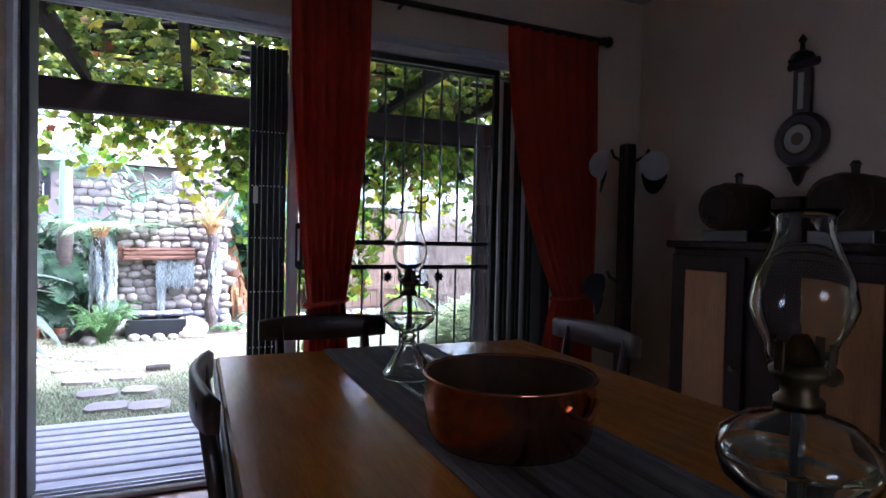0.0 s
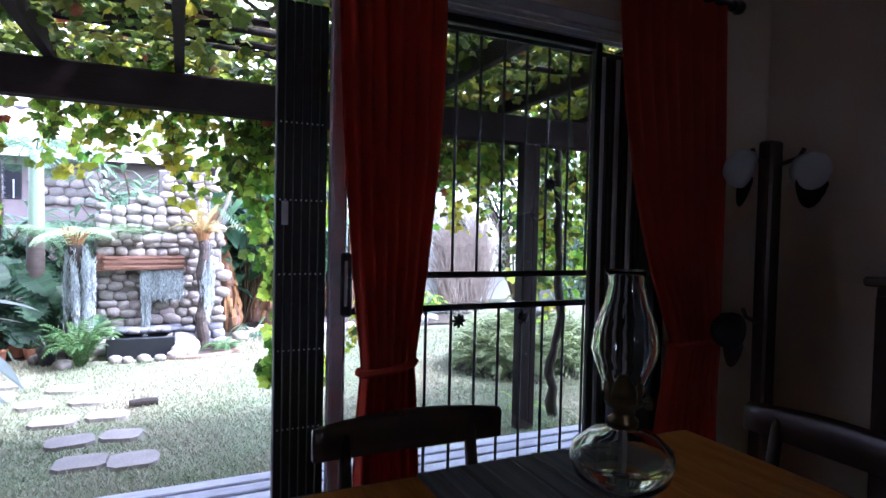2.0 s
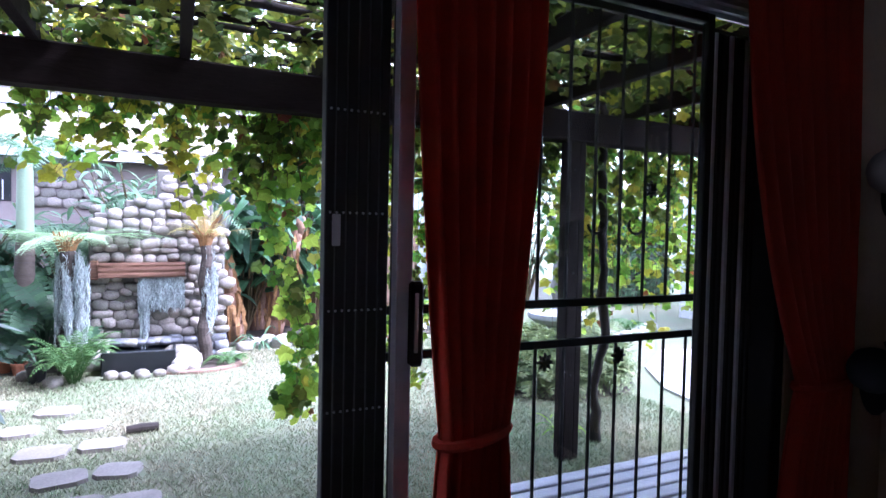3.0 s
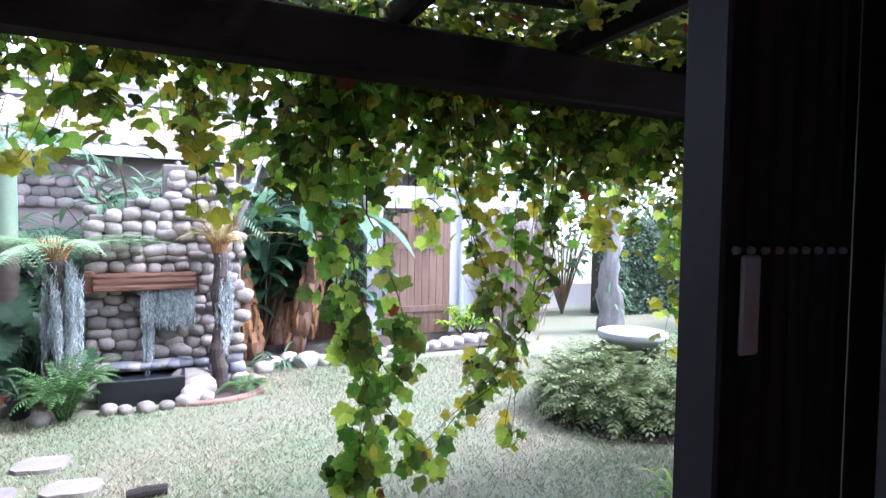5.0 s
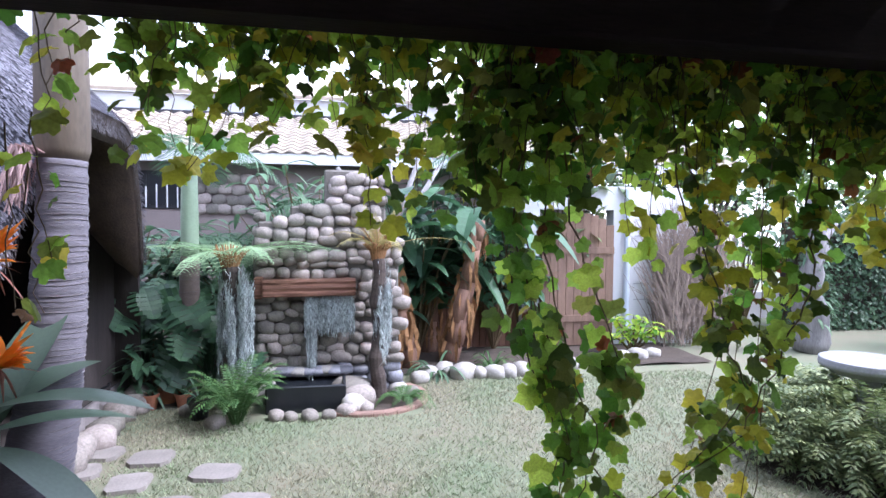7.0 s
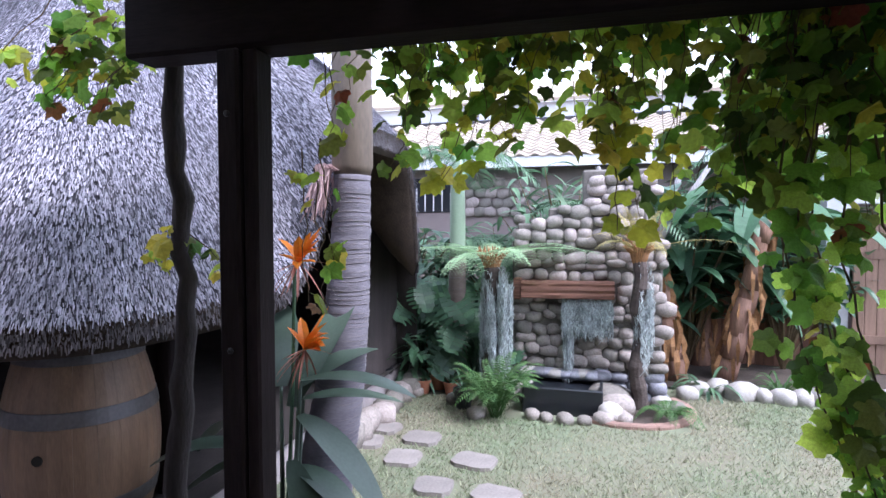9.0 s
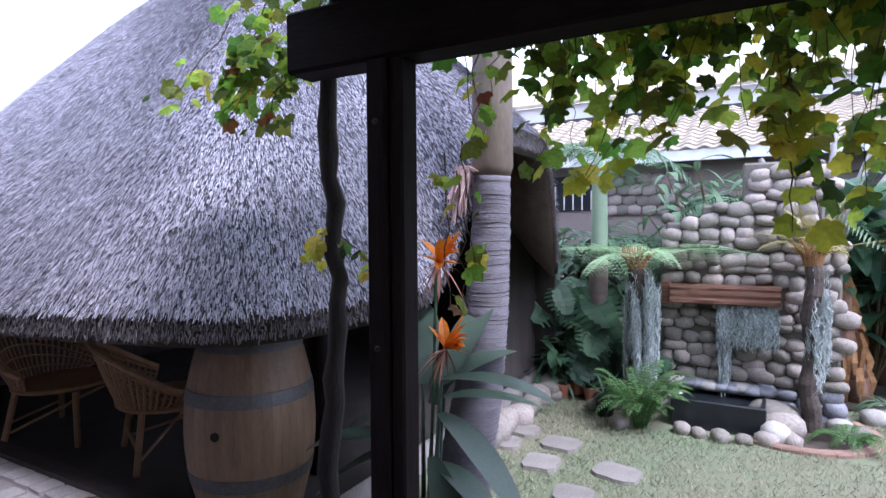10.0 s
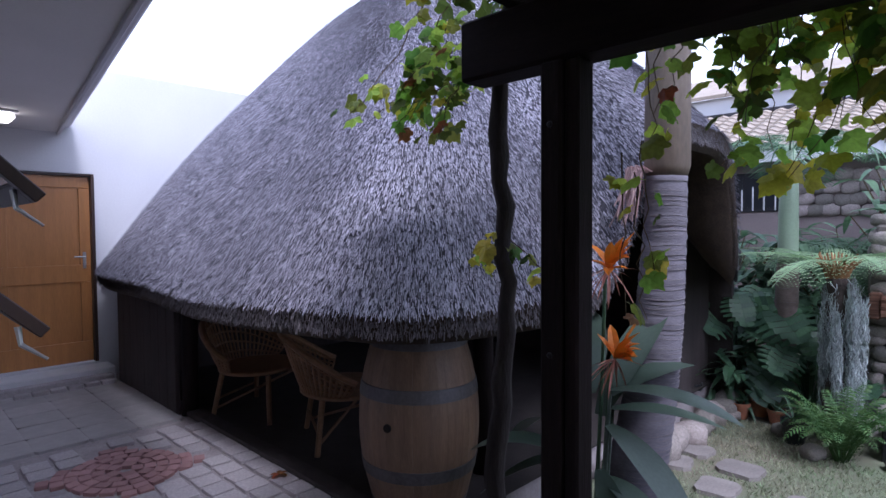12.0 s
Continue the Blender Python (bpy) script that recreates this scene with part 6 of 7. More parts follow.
# ---- far side: fence, gate, white wall, stump, hedge, path ----
fence = thing("fence", "brown vertical board garden fence", "fence")
for k in range(22):
    slab_box("board", (0.45 + 0.1 * k, 11.2, LAWN - 0.03), (0.45 + 0.1 * k + 0.094, 11.225, 0.85 + 0.02 * math.sin(k)), FENCE, fence, 0.003)
slab_box("rail", (0.45, 11.23, 0.1), (2.64, 11.27, 0.18), FENCE, fence, 0.003)
slab_box("rail", (0.45, 11.23, 0.6), (2.64, 11.27, 0.68), FENCE, fence, 0.003)
gateg = thing("garden_gate", "arched brown wooden garden gate in the white wall", "gate")
for k in range(9):
    x = 2.72 + 0.125 * k
    top = 1.35 + 0.35 * math.sqrt(max(0, 1 - ((k - 4) / 4.6) ** 2))
    slab_box("board", (x, 11.0, LAWN + 0.03), (x + 0.12, 11.03, top), GATE_WOOD, gateg, 0.003)
for z in (0.1, 1.1):
    slab_box("cross_rail", (2.72, 10.98, z), (3.84, 10.9995, z + 0.1), GATE_WOOD, gateg, 0.003)
structure("wall_garden", [((2.45, 11.06, LAWN - 0.05), (2.7, 11.3, 2.1)), ((3.86, 11.06, LAWN - 0.05), (5.5, 11.3, 2.1)), ((2.7, 11.06, 1.75), (3.86, 11.3, 2.1))], WHITE_WALL, "white block garden wall with a gate", "wall")
MORT_LINE = material("grey_joint", (0.3, 0.3, 0.32), 0.9, vary=0.2)
bm = bmesh.new()
for k in range(8):
    z = LAWN + 0.2 + 0.24 * k
    box(bm, (4.2, 11.052, z), (5.5, 11.0585, z + 0.012))
tagged(part("block_joints", bm, MORT_LINE), "grey joints of the white block wall", "wall joint", kind="structure")
bm = bmesh.new()
tube(bm, [(4.05, 11.0, LAWN), (4.05, 11.0, 2.05)], 0.045, 10)
tagged(part("downpipe", bm, material("pale_blue_pipe", (0.5, 0.55, 0.62), 0.5, vary=0.1)), "pale blue downpipe on the white wall", "pipe")
structure("wall_far", [((5.5, 13.0, LAWN - 0.05), (9.5, 13.2, 0.25)), ((9.2, 4.0, LAWN - 0.05), (13.0, 9.9, 2.6)), ((-7.2, 12.4, LAWN - 0.05), (-4.2, 12.6, 2.2))], WHITE_WALL, "pale outer garden wall", "wall")
dead = thing("dead_creeper", "brown dead twiggy creeper against the wall", "shrub", at=(5.0, 10.85, LAWN))
bm = bmesh.new()
for k in range(900):
    a = rnd(-0.65, 0.65)
    b = Vector((rnd(-0.5, 0.5), rnd(-0.2, 0.2), rnd(0, 1.2)))
    strip(bm, [b, b + Vector((a * 0.3, 0, 0.4)), b + Vector((a * 0.9, rnd(-0.1, 0.1), rnd(0.6, 1.15)))], [0.008, 0.006, 0.003], up=(0, 1, 0))
tagged(part("twig_growth", bm, DEAD_STEM, dead), kind="stuff")
broad_shrub((7.0, 12.2, LAWN), 260, 2.3, 1.0, "leafy green tree behind the dead creeper", PALM_LEAF, (0.22, 0.05), "tree")
stump = thing("tree_stump", "bleached bare tree stump on the lawn", "tree stump", at=(6.5, 10.2, LAWN))
bm = bmesh.new()
n = 14
tube(bm, [(0.05 * math.sin(k * 0.8) - 0.012 * k, -0.015 * k, 2.3 * k / n) for k in range(n + 1)], [0.2 - 0.007 * k + 0.022 * math.sin(k * 2.1) for k in range(n + 1)], 14)
for v in bm.verts:
    v.co += Vector((v.co.x, v.co.y, 0)) * 0.55 * noise.noise((math.atan2(v.co.y, v.co.x) * 2, v.co.z, 0))
part("trunk", bm, GREY_WOOD, stump, smooth=True)
for a, z, ln in ((0.4, 1.5, 0.5), (2.7, 1.8, 0.45), (-1.2, 1.2, 0.3)):
    bm = bmesh.new()
    crook = Vector((math.cos(a), math.sin(a) * 0.5, 0))
    tube(bm, [(-0.1, -0.1, z), Vector((-0.1, -0.1, z + 0.12)) + crook * ln * 0.5, Vector((-0.1, -0.1, z + 0.35)) + crook * ln], [0.08, 0.06, 0.04], 8)
    part("limb", bm, GREY_WOOD, stump, smooth=True)
bm = bmesh.new()
for k in range(36):
    a, z = rnd(-2.8, 0.4), rnd(0.4, 1.5)
    blade(bm, Vector((0.2 * math.cos(a), 0.2 * math.sin(a), z)), (math.cos(a), math.sin(a), 0), rnd(0.1, 0.22), rnd(0, 0.8), rnd(0.5, 1.2), 0.02, 0.2, 5)
tagged(part("air_plant", bm, PALM_LEAF, stump, "green air plants on the stump"), kind="stuff")

hedge = thing("hedge", "clipped dark green leafy hedge", "hedge", at=(0, 0, 0))
P, D, U, S = [], [], [], []
for k in range(7000):
    x, z = rnd(7.6, 10.9), rnd(LAWN, 1.75 + 0.15 * math.sin(x * 2) if k else 1)
    P.append((x, 11.75 + rnd(-0.2, 0.15) + 0.15 * noise.noise((x * 1.5, z * 1.5, 0)), z))
    D.append((rnd(-1, 1), rnd(-1, 0.2), rnd(-1, 0.6)))
    U.append((rnd(-0.5, 0.5), -1, rnd(0, 0.8)))
    S.append(rnd(0.05, 0.1))
LEAF_T = ([(0, 0, 0), (-0.4, 0.45, 0.08), (0, 0.5, 0), (0.4, 0.45, 0.08), (0, 1, -0.05)], [(0, 2, 1), (0, 3, 2), (1, 2, 4), (2, 3, 4)])
HEDGE = material("hedge_leaf", (0.06, 0.12, 0.06), 0.5, vary=0.3, scale=4, per_object=0.35, hue=0.02, trans=0.2, bump=0)
scatter("foliage", *LEAF_T, P, D, U, S, HEDGE, hedge)
slab_box("hedge_core", (7.7, 11.8, LAWN - 0.03), (10.8, 12.2, 1.65), SOIL, hedge, 0.05)
bm = bmesh.new()
poly = [(4.35, 4.6), (4.5, 5.25), (4.65, 5.95), (5.2, 6.8), (6.2, 7.5), (7.9, 7.1), (9.1, 6.5), (9.1, 3.6), (4.6, 3.4)]
hi = [bm.verts.new((x, y, LAWN + 0.03)) for x, y in poly]
lo = [bm.verts.new((x, y, LAWN - 0.05)) for x, y in poly]
bm.faces.new(hi)
for k in range(len(poly)):
    bm.faces.new((lo[k], lo[(k + 1) % len(poly)], hi[(k + 1) % len(poly)], hi[k]))
bmesh.ops.recalc_face_normals(bm, faces=bm.faces)
tagged(part("path", bm, PATH), "pale concrete drive beside the lawn", "path", kind="structure")
for k in range(9):
    x, y = 5.3 + 0.28 * k, 8.1 + 0.12 * math.sin(k) + 0.1 * k
    put_stone(PALE_STONES, x, y, LAWN + 0.05, 0.12, 0.1, 0.09, rnd(0, 180), "rounded pale edging stone along the drive", "drive edging stones")
fern_clump("fern", (6.3, 8.9, LAWN), 20, 0.5, "low green clump in the far bed", BUSH)
fern_clump("fern", (7.0, 9.0, LAWN), 20, 0.5, "low green clump in the far bed", FERN)

# ---- trees beyond the garden ----
TREE_LEAF = material("tree_leaf", (0.11, 0.17, 0.07), 0.55, vary=0.3, scale=3, per_object=0.4, hue=0.03, trans=0.35, bump=0)


def leafy_tree(at, height, spread, n, label):
    ob = thing("tree", label, "tree", at=at)
    bm = bmesh.new()
    tube(bm, [(0, 0, -0.05), (0.05, 0, height * 0.3), (0, 0.05, height * 0.55)], [0.16, 0.12, 0.09], 10)
    part("trunk", bm, VINE_WOOD, ob, smooth=True)
    ends = []
    for k in range(9):
        w = ring_way(k, 9)
        e = Vector((w.x * spread * rnd(0.4, 0.9), w.y * spread * rnd(0.4, 0.9), height * rnd(0.6, 0.95)))
        bm = bmesh.new()
        tube(bm, [(0, 0, height * rnd(0.3, 0.5)), e * 0.55 + Vector((0, 0, height * 0.3)), e], [0.06, 0.04, 0.015], 6)
        part("limb", bm, VINE_WOOD, ob)
        ends.append(e)
    P, D, U, S = [], [], [], []
    for k in range(n):
        c = random.choice(ends)
        v = Vector((random.gauss(0, 1), random.gauss(0, 1), random.gauss(0, 0.8))) * spread * 0.24
        P.append(c + v)
        D.append((rnd(-1, 1), rnd(-1, 1), rnd(-1, 0.5)))
        U.append((rnd(-0.5, 0.5), rnd(-1, 0.5), rnd(0, 1)))
        S.append(rnd(0.09, 0.17))
    scatter("crown", *LEAF_T, P, D, U, S, TREE_LEAF, ob)


for x, y, h, sp in ((5.2, 15.5, 4.2, 2.2), (8.4, 15.0, 3.8, 2.2), (11.6, 13.6, 3.6, 2.2), (13.5, 10.5, 3.8, 2.2), (2.2, 17.5, 5.2, 2.0)):
    leafy_tree((x, y, LAWN), h, sp, 2600, "leafy green tree beyond the garden wall")

# ---- neighbour house ----
house = thing("house", "taupe house with a cream tiled roof behind the garden", "house")
slab_box("wall", (-6.8, 12.6, LAWN - 0.05), (4.0, 12.8, 2.42), material("taupe_house_wall", (0.26, 0.21, 0.2), 0.85, vary=0.2, scale=2), house, 0.01)
slab_box("fascia", (-7.0, 12.08, 2.4), (7.0, 12.14, 2.56), WHITE_WALL, house, 0.006)
slab_box("soffit", (-7.0, 12.141, 2.42), (7.0, 12.6, 2.45), material("brown_soffit", (0.16, 0.11, 0.09), 0.8, vary=0.2), house, 0)
wnd = slab_box("window", (-3.62, 12.57, 1.72), (-2.5, 12.5995, 2.3), ALU, house, 0.006)
for k in range(4):
    slab_box("pane", (-3.56 + 0.27 * k, 12.56, 1.78), (-3.32 + 0.27 * k, 12.5695, 2.24), POND, wnd, 0.002)
for k in range(24):
    ob = new("stone", random.choice(GREY_STONES))
    ob.parent = house
    ob.matrix_basis = pose(-2.3 + 0.2 * (k % 6) + rnd(-0.03, 0.03) + 0.1 * (k // 6 % 2), 12.58, 1.72 + 0.16 * (k // 6) + rnd(-0.02, 0.02), 0, rnd(-14, 14)) @ Matrix.Diagonal((0.115, 0.08, 0.092, 1))
for k in range(7):
    bm = bmesh.new()
    tube(bm, [(-3.5 + 0.15 * k, 12.53, 1.74), (-3.5 + 0.15 * k, 12.53, 2.05 + 0.04 * (k % 3))], 0.012, 6)
    part("window_bar", bm, CHROME, wnd)
bm = bmesh.new()
NX, NR = 460, 13
for r in range(NR):
    y0, y1 = 12.06 + 0.2 * r, 12.06 + 0.2 * (r + 1) + 0.03
    z0, z1 = 2.57 + 0.078 * r, 2.57 + 0.078 * (r + 1) + 0.0
    pr = None
    for k in range(NX):
        x = -7.0 + 14.0 * k / (NX - 1)
        w = 0.022 * math.sin(2 * math.pi * x / 0.24)
        cur = (bm.verts.new((x, y0, z0 + w)), bm.verts.new((x, y0, z0 + 0.02 + w)), bm.verts.new((x, y1, z1 + w)))
        if pr:
            bm.faces.new((pr[0], cur[0], cur[1], pr[1]))
            bm.faces.new((pr[1], cur[1], cur[2], pr[2]))
        pr = cur
tagged(part("roof", bm, ROOF_TILE, house, "cream wavy roof tiles"), kind="stuff")
slab_box("ridge", (-7.0, 14.6, 3.5), (7.0, 14.8, 3.62), ALU, house, 0.02)
slab_box("upper_wall", (-7.0, 14.9, 2.5), (3.0, 15.0, 3.98), WHITE_WALL, house, 0.01)
bm = bmesh.new()
box(bm, (-7.2, 0, 0), (3.2, 2.6, 0.08), 0.01, m=Matrix.Translation((0, 14.75, 3.95)) @ pose(0, 0, 0, 20))
part("upper_roof", bm, ROOF_TILE, house)


# ---- grapevine over the pergola ----
vine = thing("grapevine", "grapevine with green, yellow and rust leaves over the pergola", "grapevine")


def crooked(bm, pts, radii, n=8, step=0.08, wob=0.02):
    out, rr = [], []
    pts = [Vector(p) for p in pts]
    for i in range(len(pts) - 1):
        k = max(2, int((pts[i + 1] - pts[i]).length / step))
        for j in range(k):
            f = j / k
            out.append(pts[i].lerp(pts[i + 1], f) + Vector((rnd(-wob, wob), rnd(-wob, wob), 0)))
            rr.append((radii[i] + (radii[i + 1] - radii[i]) * f) * rnd(0.85, 1.15))
    out.append(pts[-1])
    rr.append(radii[-1])
    tube(bm, out, rr, n)
    return out


for pts in ([(-1.68, 5.06, LAWN), (-1.7, 5.05, 0.5), (-1.64, 5.04, 1.2), (-1.66, 5.03, 1.9), (-1.6, 5.0, 2.3), (-1.2, 4.7, 2.46)], [(2.95, 5.05, LAWN), (2.9, 5.04, 0.1), (2.97, 5.0, 0.6), (2.92, 5.02, 1.4), (2.9, 5.0, 2.3), (2.4, 4.5, 2.46)]):
    bm = bmesh.new()
    crooked(bm, pts, [0.05, 0.04, 0.037, 0.034, 0.03, 0.02], step=0.1, wob=0.016)
    part("trunk", bm, VINE_WOOD, vine, "dark crooked vine trunk", smooth=True)
bm = bmesh.new()
for k in range(46):
    x, y = rnd(-1.7, 4.6), rnd(3.1, 5.2)
    a = rnd(0, 6.28)
    crooked(bm, [(x, y, 2.44), (max(-1.7, x + 0.5 * math.cos(a)), min(5.4, max(3.1, y + 0.4 * math.sin(a))), 2.47), (max(-1.75, x + 1.0 * math.cos(a + 0.3)), min(5.5, max(3.1, y + 0.8 * math.sin(a + 0.3))), 2.43)], [0.012, 0.009, 0.005], 5, 0.15)
tagged(part("cane_tangle", bm, CANE, vine), kind="stuff")

for pts in ([(-1.2, 4.7, 2.46), (-0.6, 4.5, 2.44), (0.1, 4.2, 2.4), (0.8, 4.3, 2.42), (1.6, 4.0, 2.44)], [(2.4, 4.5, 2.46), (1.8, 4.6, 2.42), (1.0, 4.7, 2.4), (0.2, 4.65, 2.42), (-0.6, 4.8, 2.44)],
            [(-0.6, 4.5, 2.44), (-0.5, 3.9, 2.4), (0.0, 3.6, 2.38), (0.9, 3.5, 2.42), (1.5, 3.4, 2.44)], [(2.4, 4.5, 2.46), (2.7, 4.0, 2.42), (3.4, 3.7, 2.42), (4.4, 3.6, 2.44), (4.7, 3.5, 2.44)]):
    bm = bmesh.new()
    crooked(bm, pts, [0.026, 0.026, 0.022, 0.018, 0.01], 7, 0.12, 0.02)
    part("arm", bm, VINE_WOOD, vine, smooth=True)

ang = []
for k in range(23):
    a = -2.75 + 0.25 * k
    ang.append((a, (0.86 + 0.13 * math.cos(2 * math.pi * a / 1.2) + (0.05 if k % 2 else -0.05)) * (0.82 if abs(a) > 2.4 else 1) + (0.1 if k == 11 else 0)))
GL_V = [(0, 0, 0.0), (0, 0.42, 0.06)] + [(r * 0.62 * math.sin(a), 0.42 + r * 0.62 * math.cos(a), -0.2 * r * r + 0.06 * math.sin(3 * a)) for a, r in ang]
GL_F = [(1, 2 + k, 3 + k) for k in range(22)] + [(0, 1, 24), (0, 2, 1)]


def leaf_cloud(name, P, mat, size=(0.042, 0.1), hang=0.6):
    D, U, S = [], [], []
    for p in P:
        a = rnd(0, 6.28)
        D.append((math.cos(a), math.sin(a), -hang + rnd(-0.5, 0.3)))
        U.append((rnd(-0.6, 0.6), rnd(-0.9, 0.3), rnd(0.1, 1.0)))
        S.append(rnd(*size))
    return scatter(name, GL_V, GL_F, P, D, U, S, mat, vine)


# leaves lying over the battens, in clumps with gaps
P = []
while len(P) < 9500:
    x, y = rnd(-1.75, 4.9), rnd(3.05, 5.55)
    if noise.noise((x * 1.7, y * 1.7, 4)) < -0.42:
        continue
    P.append((x, y, 2.5 + rnd(-0.16, 0.12)))
cut = int(len(P) * 0.86)
# most canopy leaves take the darker colour that paints in the shade
leaf_cloud("canopy_foliage", P[:cut], SHADE_LEAF, hang=0.15)
leaf_cloud("canopy_foliage", P[cut:cut + 1050], YELLOW_LEAF, hang=0.15)
leaf_cloud("canopy_foliage", P[cut + 1050:], RED_LEAF, hang=0.15)

# upper leaf layer, thickest to the east, added to close sky gaps
P = [(rnd(1.0, 4.9), rnd(3.1, 5.3), rnd(2.55, 2.75)) for _ in range(4300)] + [(rnd(-1.7, 1.0), rnd(3.1, 4.8), rnd(2.55, 2.75)) for _ in range(900)]
leaf_cloud("canopy_foliage", P, SHADE_LEAF, hang=0.1)

# shoots that hang over the outer edge of the beam: x, y, length, leaves, sway
green, yellow, rust = [], [], []
bmc = bmesh.new()


def shoot(x, y, top, bottom, count, dx=0.0, dy=0.0, tint=0.12, spread=0.06):
    n = 8
    line = [Vector((x + dx * (k / n) ** 1.4 + rnd(-0.02, 0.02), y + dy * k / n + rnd(-0.02, 0.02), top + (bottom - top) * k / n)) for k in range(n + 1)]
    tube(bmc, line, [0.003 - 0.0002 * k for k in range(n + 1)], 4)
    for _ in range(count):
        f = rnd(0, n - 0.01)
        i = int(f)
        p = line[i].lerp(line[i + 1], f - i) + Vector((rnd(-spread, spread), rnd(-spread, spread), rnd(-0.03, 0.03)))
        t = rnd(0, 1)
        (rust if t < 0.018 else yellow if t < 0.018 + tint else green).append(p)


def strand(points, count, tint=0.06, spread=0.055, y=5.14):
    """A long cane that sways down through points (x, z), with leaves along it."""
    line = []
    for (x0, z0), (x1, z1) in zip(points, points[1:]):
        for j in range(5):
            line.append(Vector((x0 + (x1 - x0) * j / 5 + rnd(-0.012, 0.012), y + rnd(-0.02, 0.02), z0 + (z1 - z0) * j / 5)))
    line.append(Vector((points[-1][0], y, points[-1][1])))
    tube(bmc, line, [0.0045 - 0.003 * k / len(line) for k in range(len(line))], 5)
    for _ in range(count):
        f = rnd(0, len(line) - 1.01)
        i = int(f)
        p = line[i].lerp(line[i + 1], f - i) + Vector((rnd(-spread, spread), rnd(-spread, spread), rnd(-0.03, 0.03)))
        t = rnd(0, 1)
        (rust if t < 0.03 else yellow if t < 0.03 + tint else green).append(p)


# a fringe along the beam
for k in range(330):
    x = rnd(-0.9, 2.7) if k % 3 else rnd(0.3, 2.7)
    shoot(x, rnd(5.0, 5.45), 2.42, rnd(1.62, 2.08) + (0.12 if x < 0.15 else 0) - (0.12 if 0.2 < x < 0.5 else 0), random.randint(8, 14), rnd(-0.22, 0.22), rnd(-0.05, 0.1), 0.1, 0.11)
# dense middle strand and its neighbours
for dx, dy, n in ((0.0, 0.0, 95), (0.05, 0.06, 80), (-0.04, 0.03, 60), (0.09, -0.03, 60)):
    strand([(0.42 + dx, 2.3), (0.42 + dx, 1.9), (0.4 + dx, 1.48), (0.5 + dx, 1.04), (0.63 + dx, 0.7), (0.58 + dx * 0.6, 0.42), (0.56 + dx, 0.2)], n, 0.04, 0.06, 5.14 + dy)
strand([(0.55, 2.3), (0.6, 1.5), (0.74, 1.15), (0.84, 0.9), (0.8, 0.72)], 60, 0.06, 0.055, 5.12)
strand([(0.52, 1.2), (0.62, 0.8), (0.78, 0.52), (0.92, 0.37), (1.0, 0.2)], 34, 0.12, 0.05, 5.2)
for dy, n in ((0.0, 60), (0.07, 40)):
    strand([(1.7, 2.3), (1.64, 1.54), (1.6, 1.23), (1.48, 0.98), (1.31, 0.69), (0.94, 0.39), (0.8, 0.3)], n, 0.2, 0.05, 5.12 + dy)
    strand([(1.02, 2.3), (1.1, 1.7), (1.18, 1.41), (1.3, 0.99), (1.46, 0.72), (1.41, 0.31)], int(n * 0.8), 0.3, 0.05, 5.16 + dy)
for x, b, c, dx, tint in ((0.95, 1.35, 18, 0.05, 0.3), (1.1, 1.3, 20, 0.1, 0.45), (1.25, 1.28, 20, 0.05, 0.5), (1.4, 0.85, 26, 0.0, 0.3), (1.55, 0.62, 32, -0.15, 0.25), (1.62, 1.2, 22, -0.1, 0.2), (1.6, 0.36, 36, -0.5, 0.2), (1.68, 0.7, 26, -0.12, 0.25), (1.8, 1.4, 18, 0.05, 0.25),
                          (2.05, 1.35, 20, 0.05, 0.35), (2.2, 1.45, 18, 0.1, 0.3), (2.35, 1.3, 20, 0.05, 0.2), (2.5, 1.25, 18, 0.0, 0.2), (0.85, 1.45, 14, 0.05, 0.2)):
    shoot(x, rnd(5.1, 5.35), 2.35, b, int(c * 1.6), dx, 0.04, tint, 0.06)
# yellowed tips
strand([(1.2, 2.2), (1.24, 1.75), (1.27, 1.3)], 30, 0.85, 0.07, 5.2)
strand([(1.95, 2.2), (1.98, 1.7), (2.02, 1.35)], 30, 0.85, 0.07, 5.2)
strand([(-0.14, 2.1), (-0.1, 1.75), (-0.1, 1.48)], 22, 0.7, 0.06, 5.25)
# light sprays to the west of the strand
for x, b, c, dx in ((-0.05, 1.5, 16, 0.02), (0.08, 1.55, 14, 0.03), (-0.3, 1.75, 12, -0.2), (-0.4, 1.66, 16, -0.35), (-0.55, 1.62, 14, -0.25), (-0.7, 1.72, 12, -0.2), (-0.2, 1.7, 12, 0.1)):
    shoot(x, rnd(5.15, 5.4), 2.3, b, int(c * 1.5), dx, 0.05, 0.4, 0.06)
for k in range(6):
    shoot(rnd(-1.1, -0.8), rnd(5.05, 5.3), 2.3, rnd(1.75, 1.98), 7, rnd(-0.1, 0.1), 0.05, 0.15, 0.07)
for k in range(3):
    shoot(-1.13 + rnd(-0.03, 0.03), 5.08, rnd(1.6, 2.2), rnd(0.9, 1.5), 4, rnd(-0.06, 0.06), 0.03, 0.3, 0.05)
# sprays past the western end of the beam
for k in range(11):
    shoot(-1.8 + rnd(-0.15, 0.05), rnd(4.9, 5.2), rnd(2.2, 2.5), rnd(1.88, 2.12), 13, -rnd(0.1, 0.5), rnd(-0.1, 0.1), 0.08, 0.08)
for k in range(4):
    shoot(-1.66, 5.05, 1.5, rnd(1.3, 1.4), 5, rnd(-0.3, 0.3), 0.05, 0.4, 0.05)
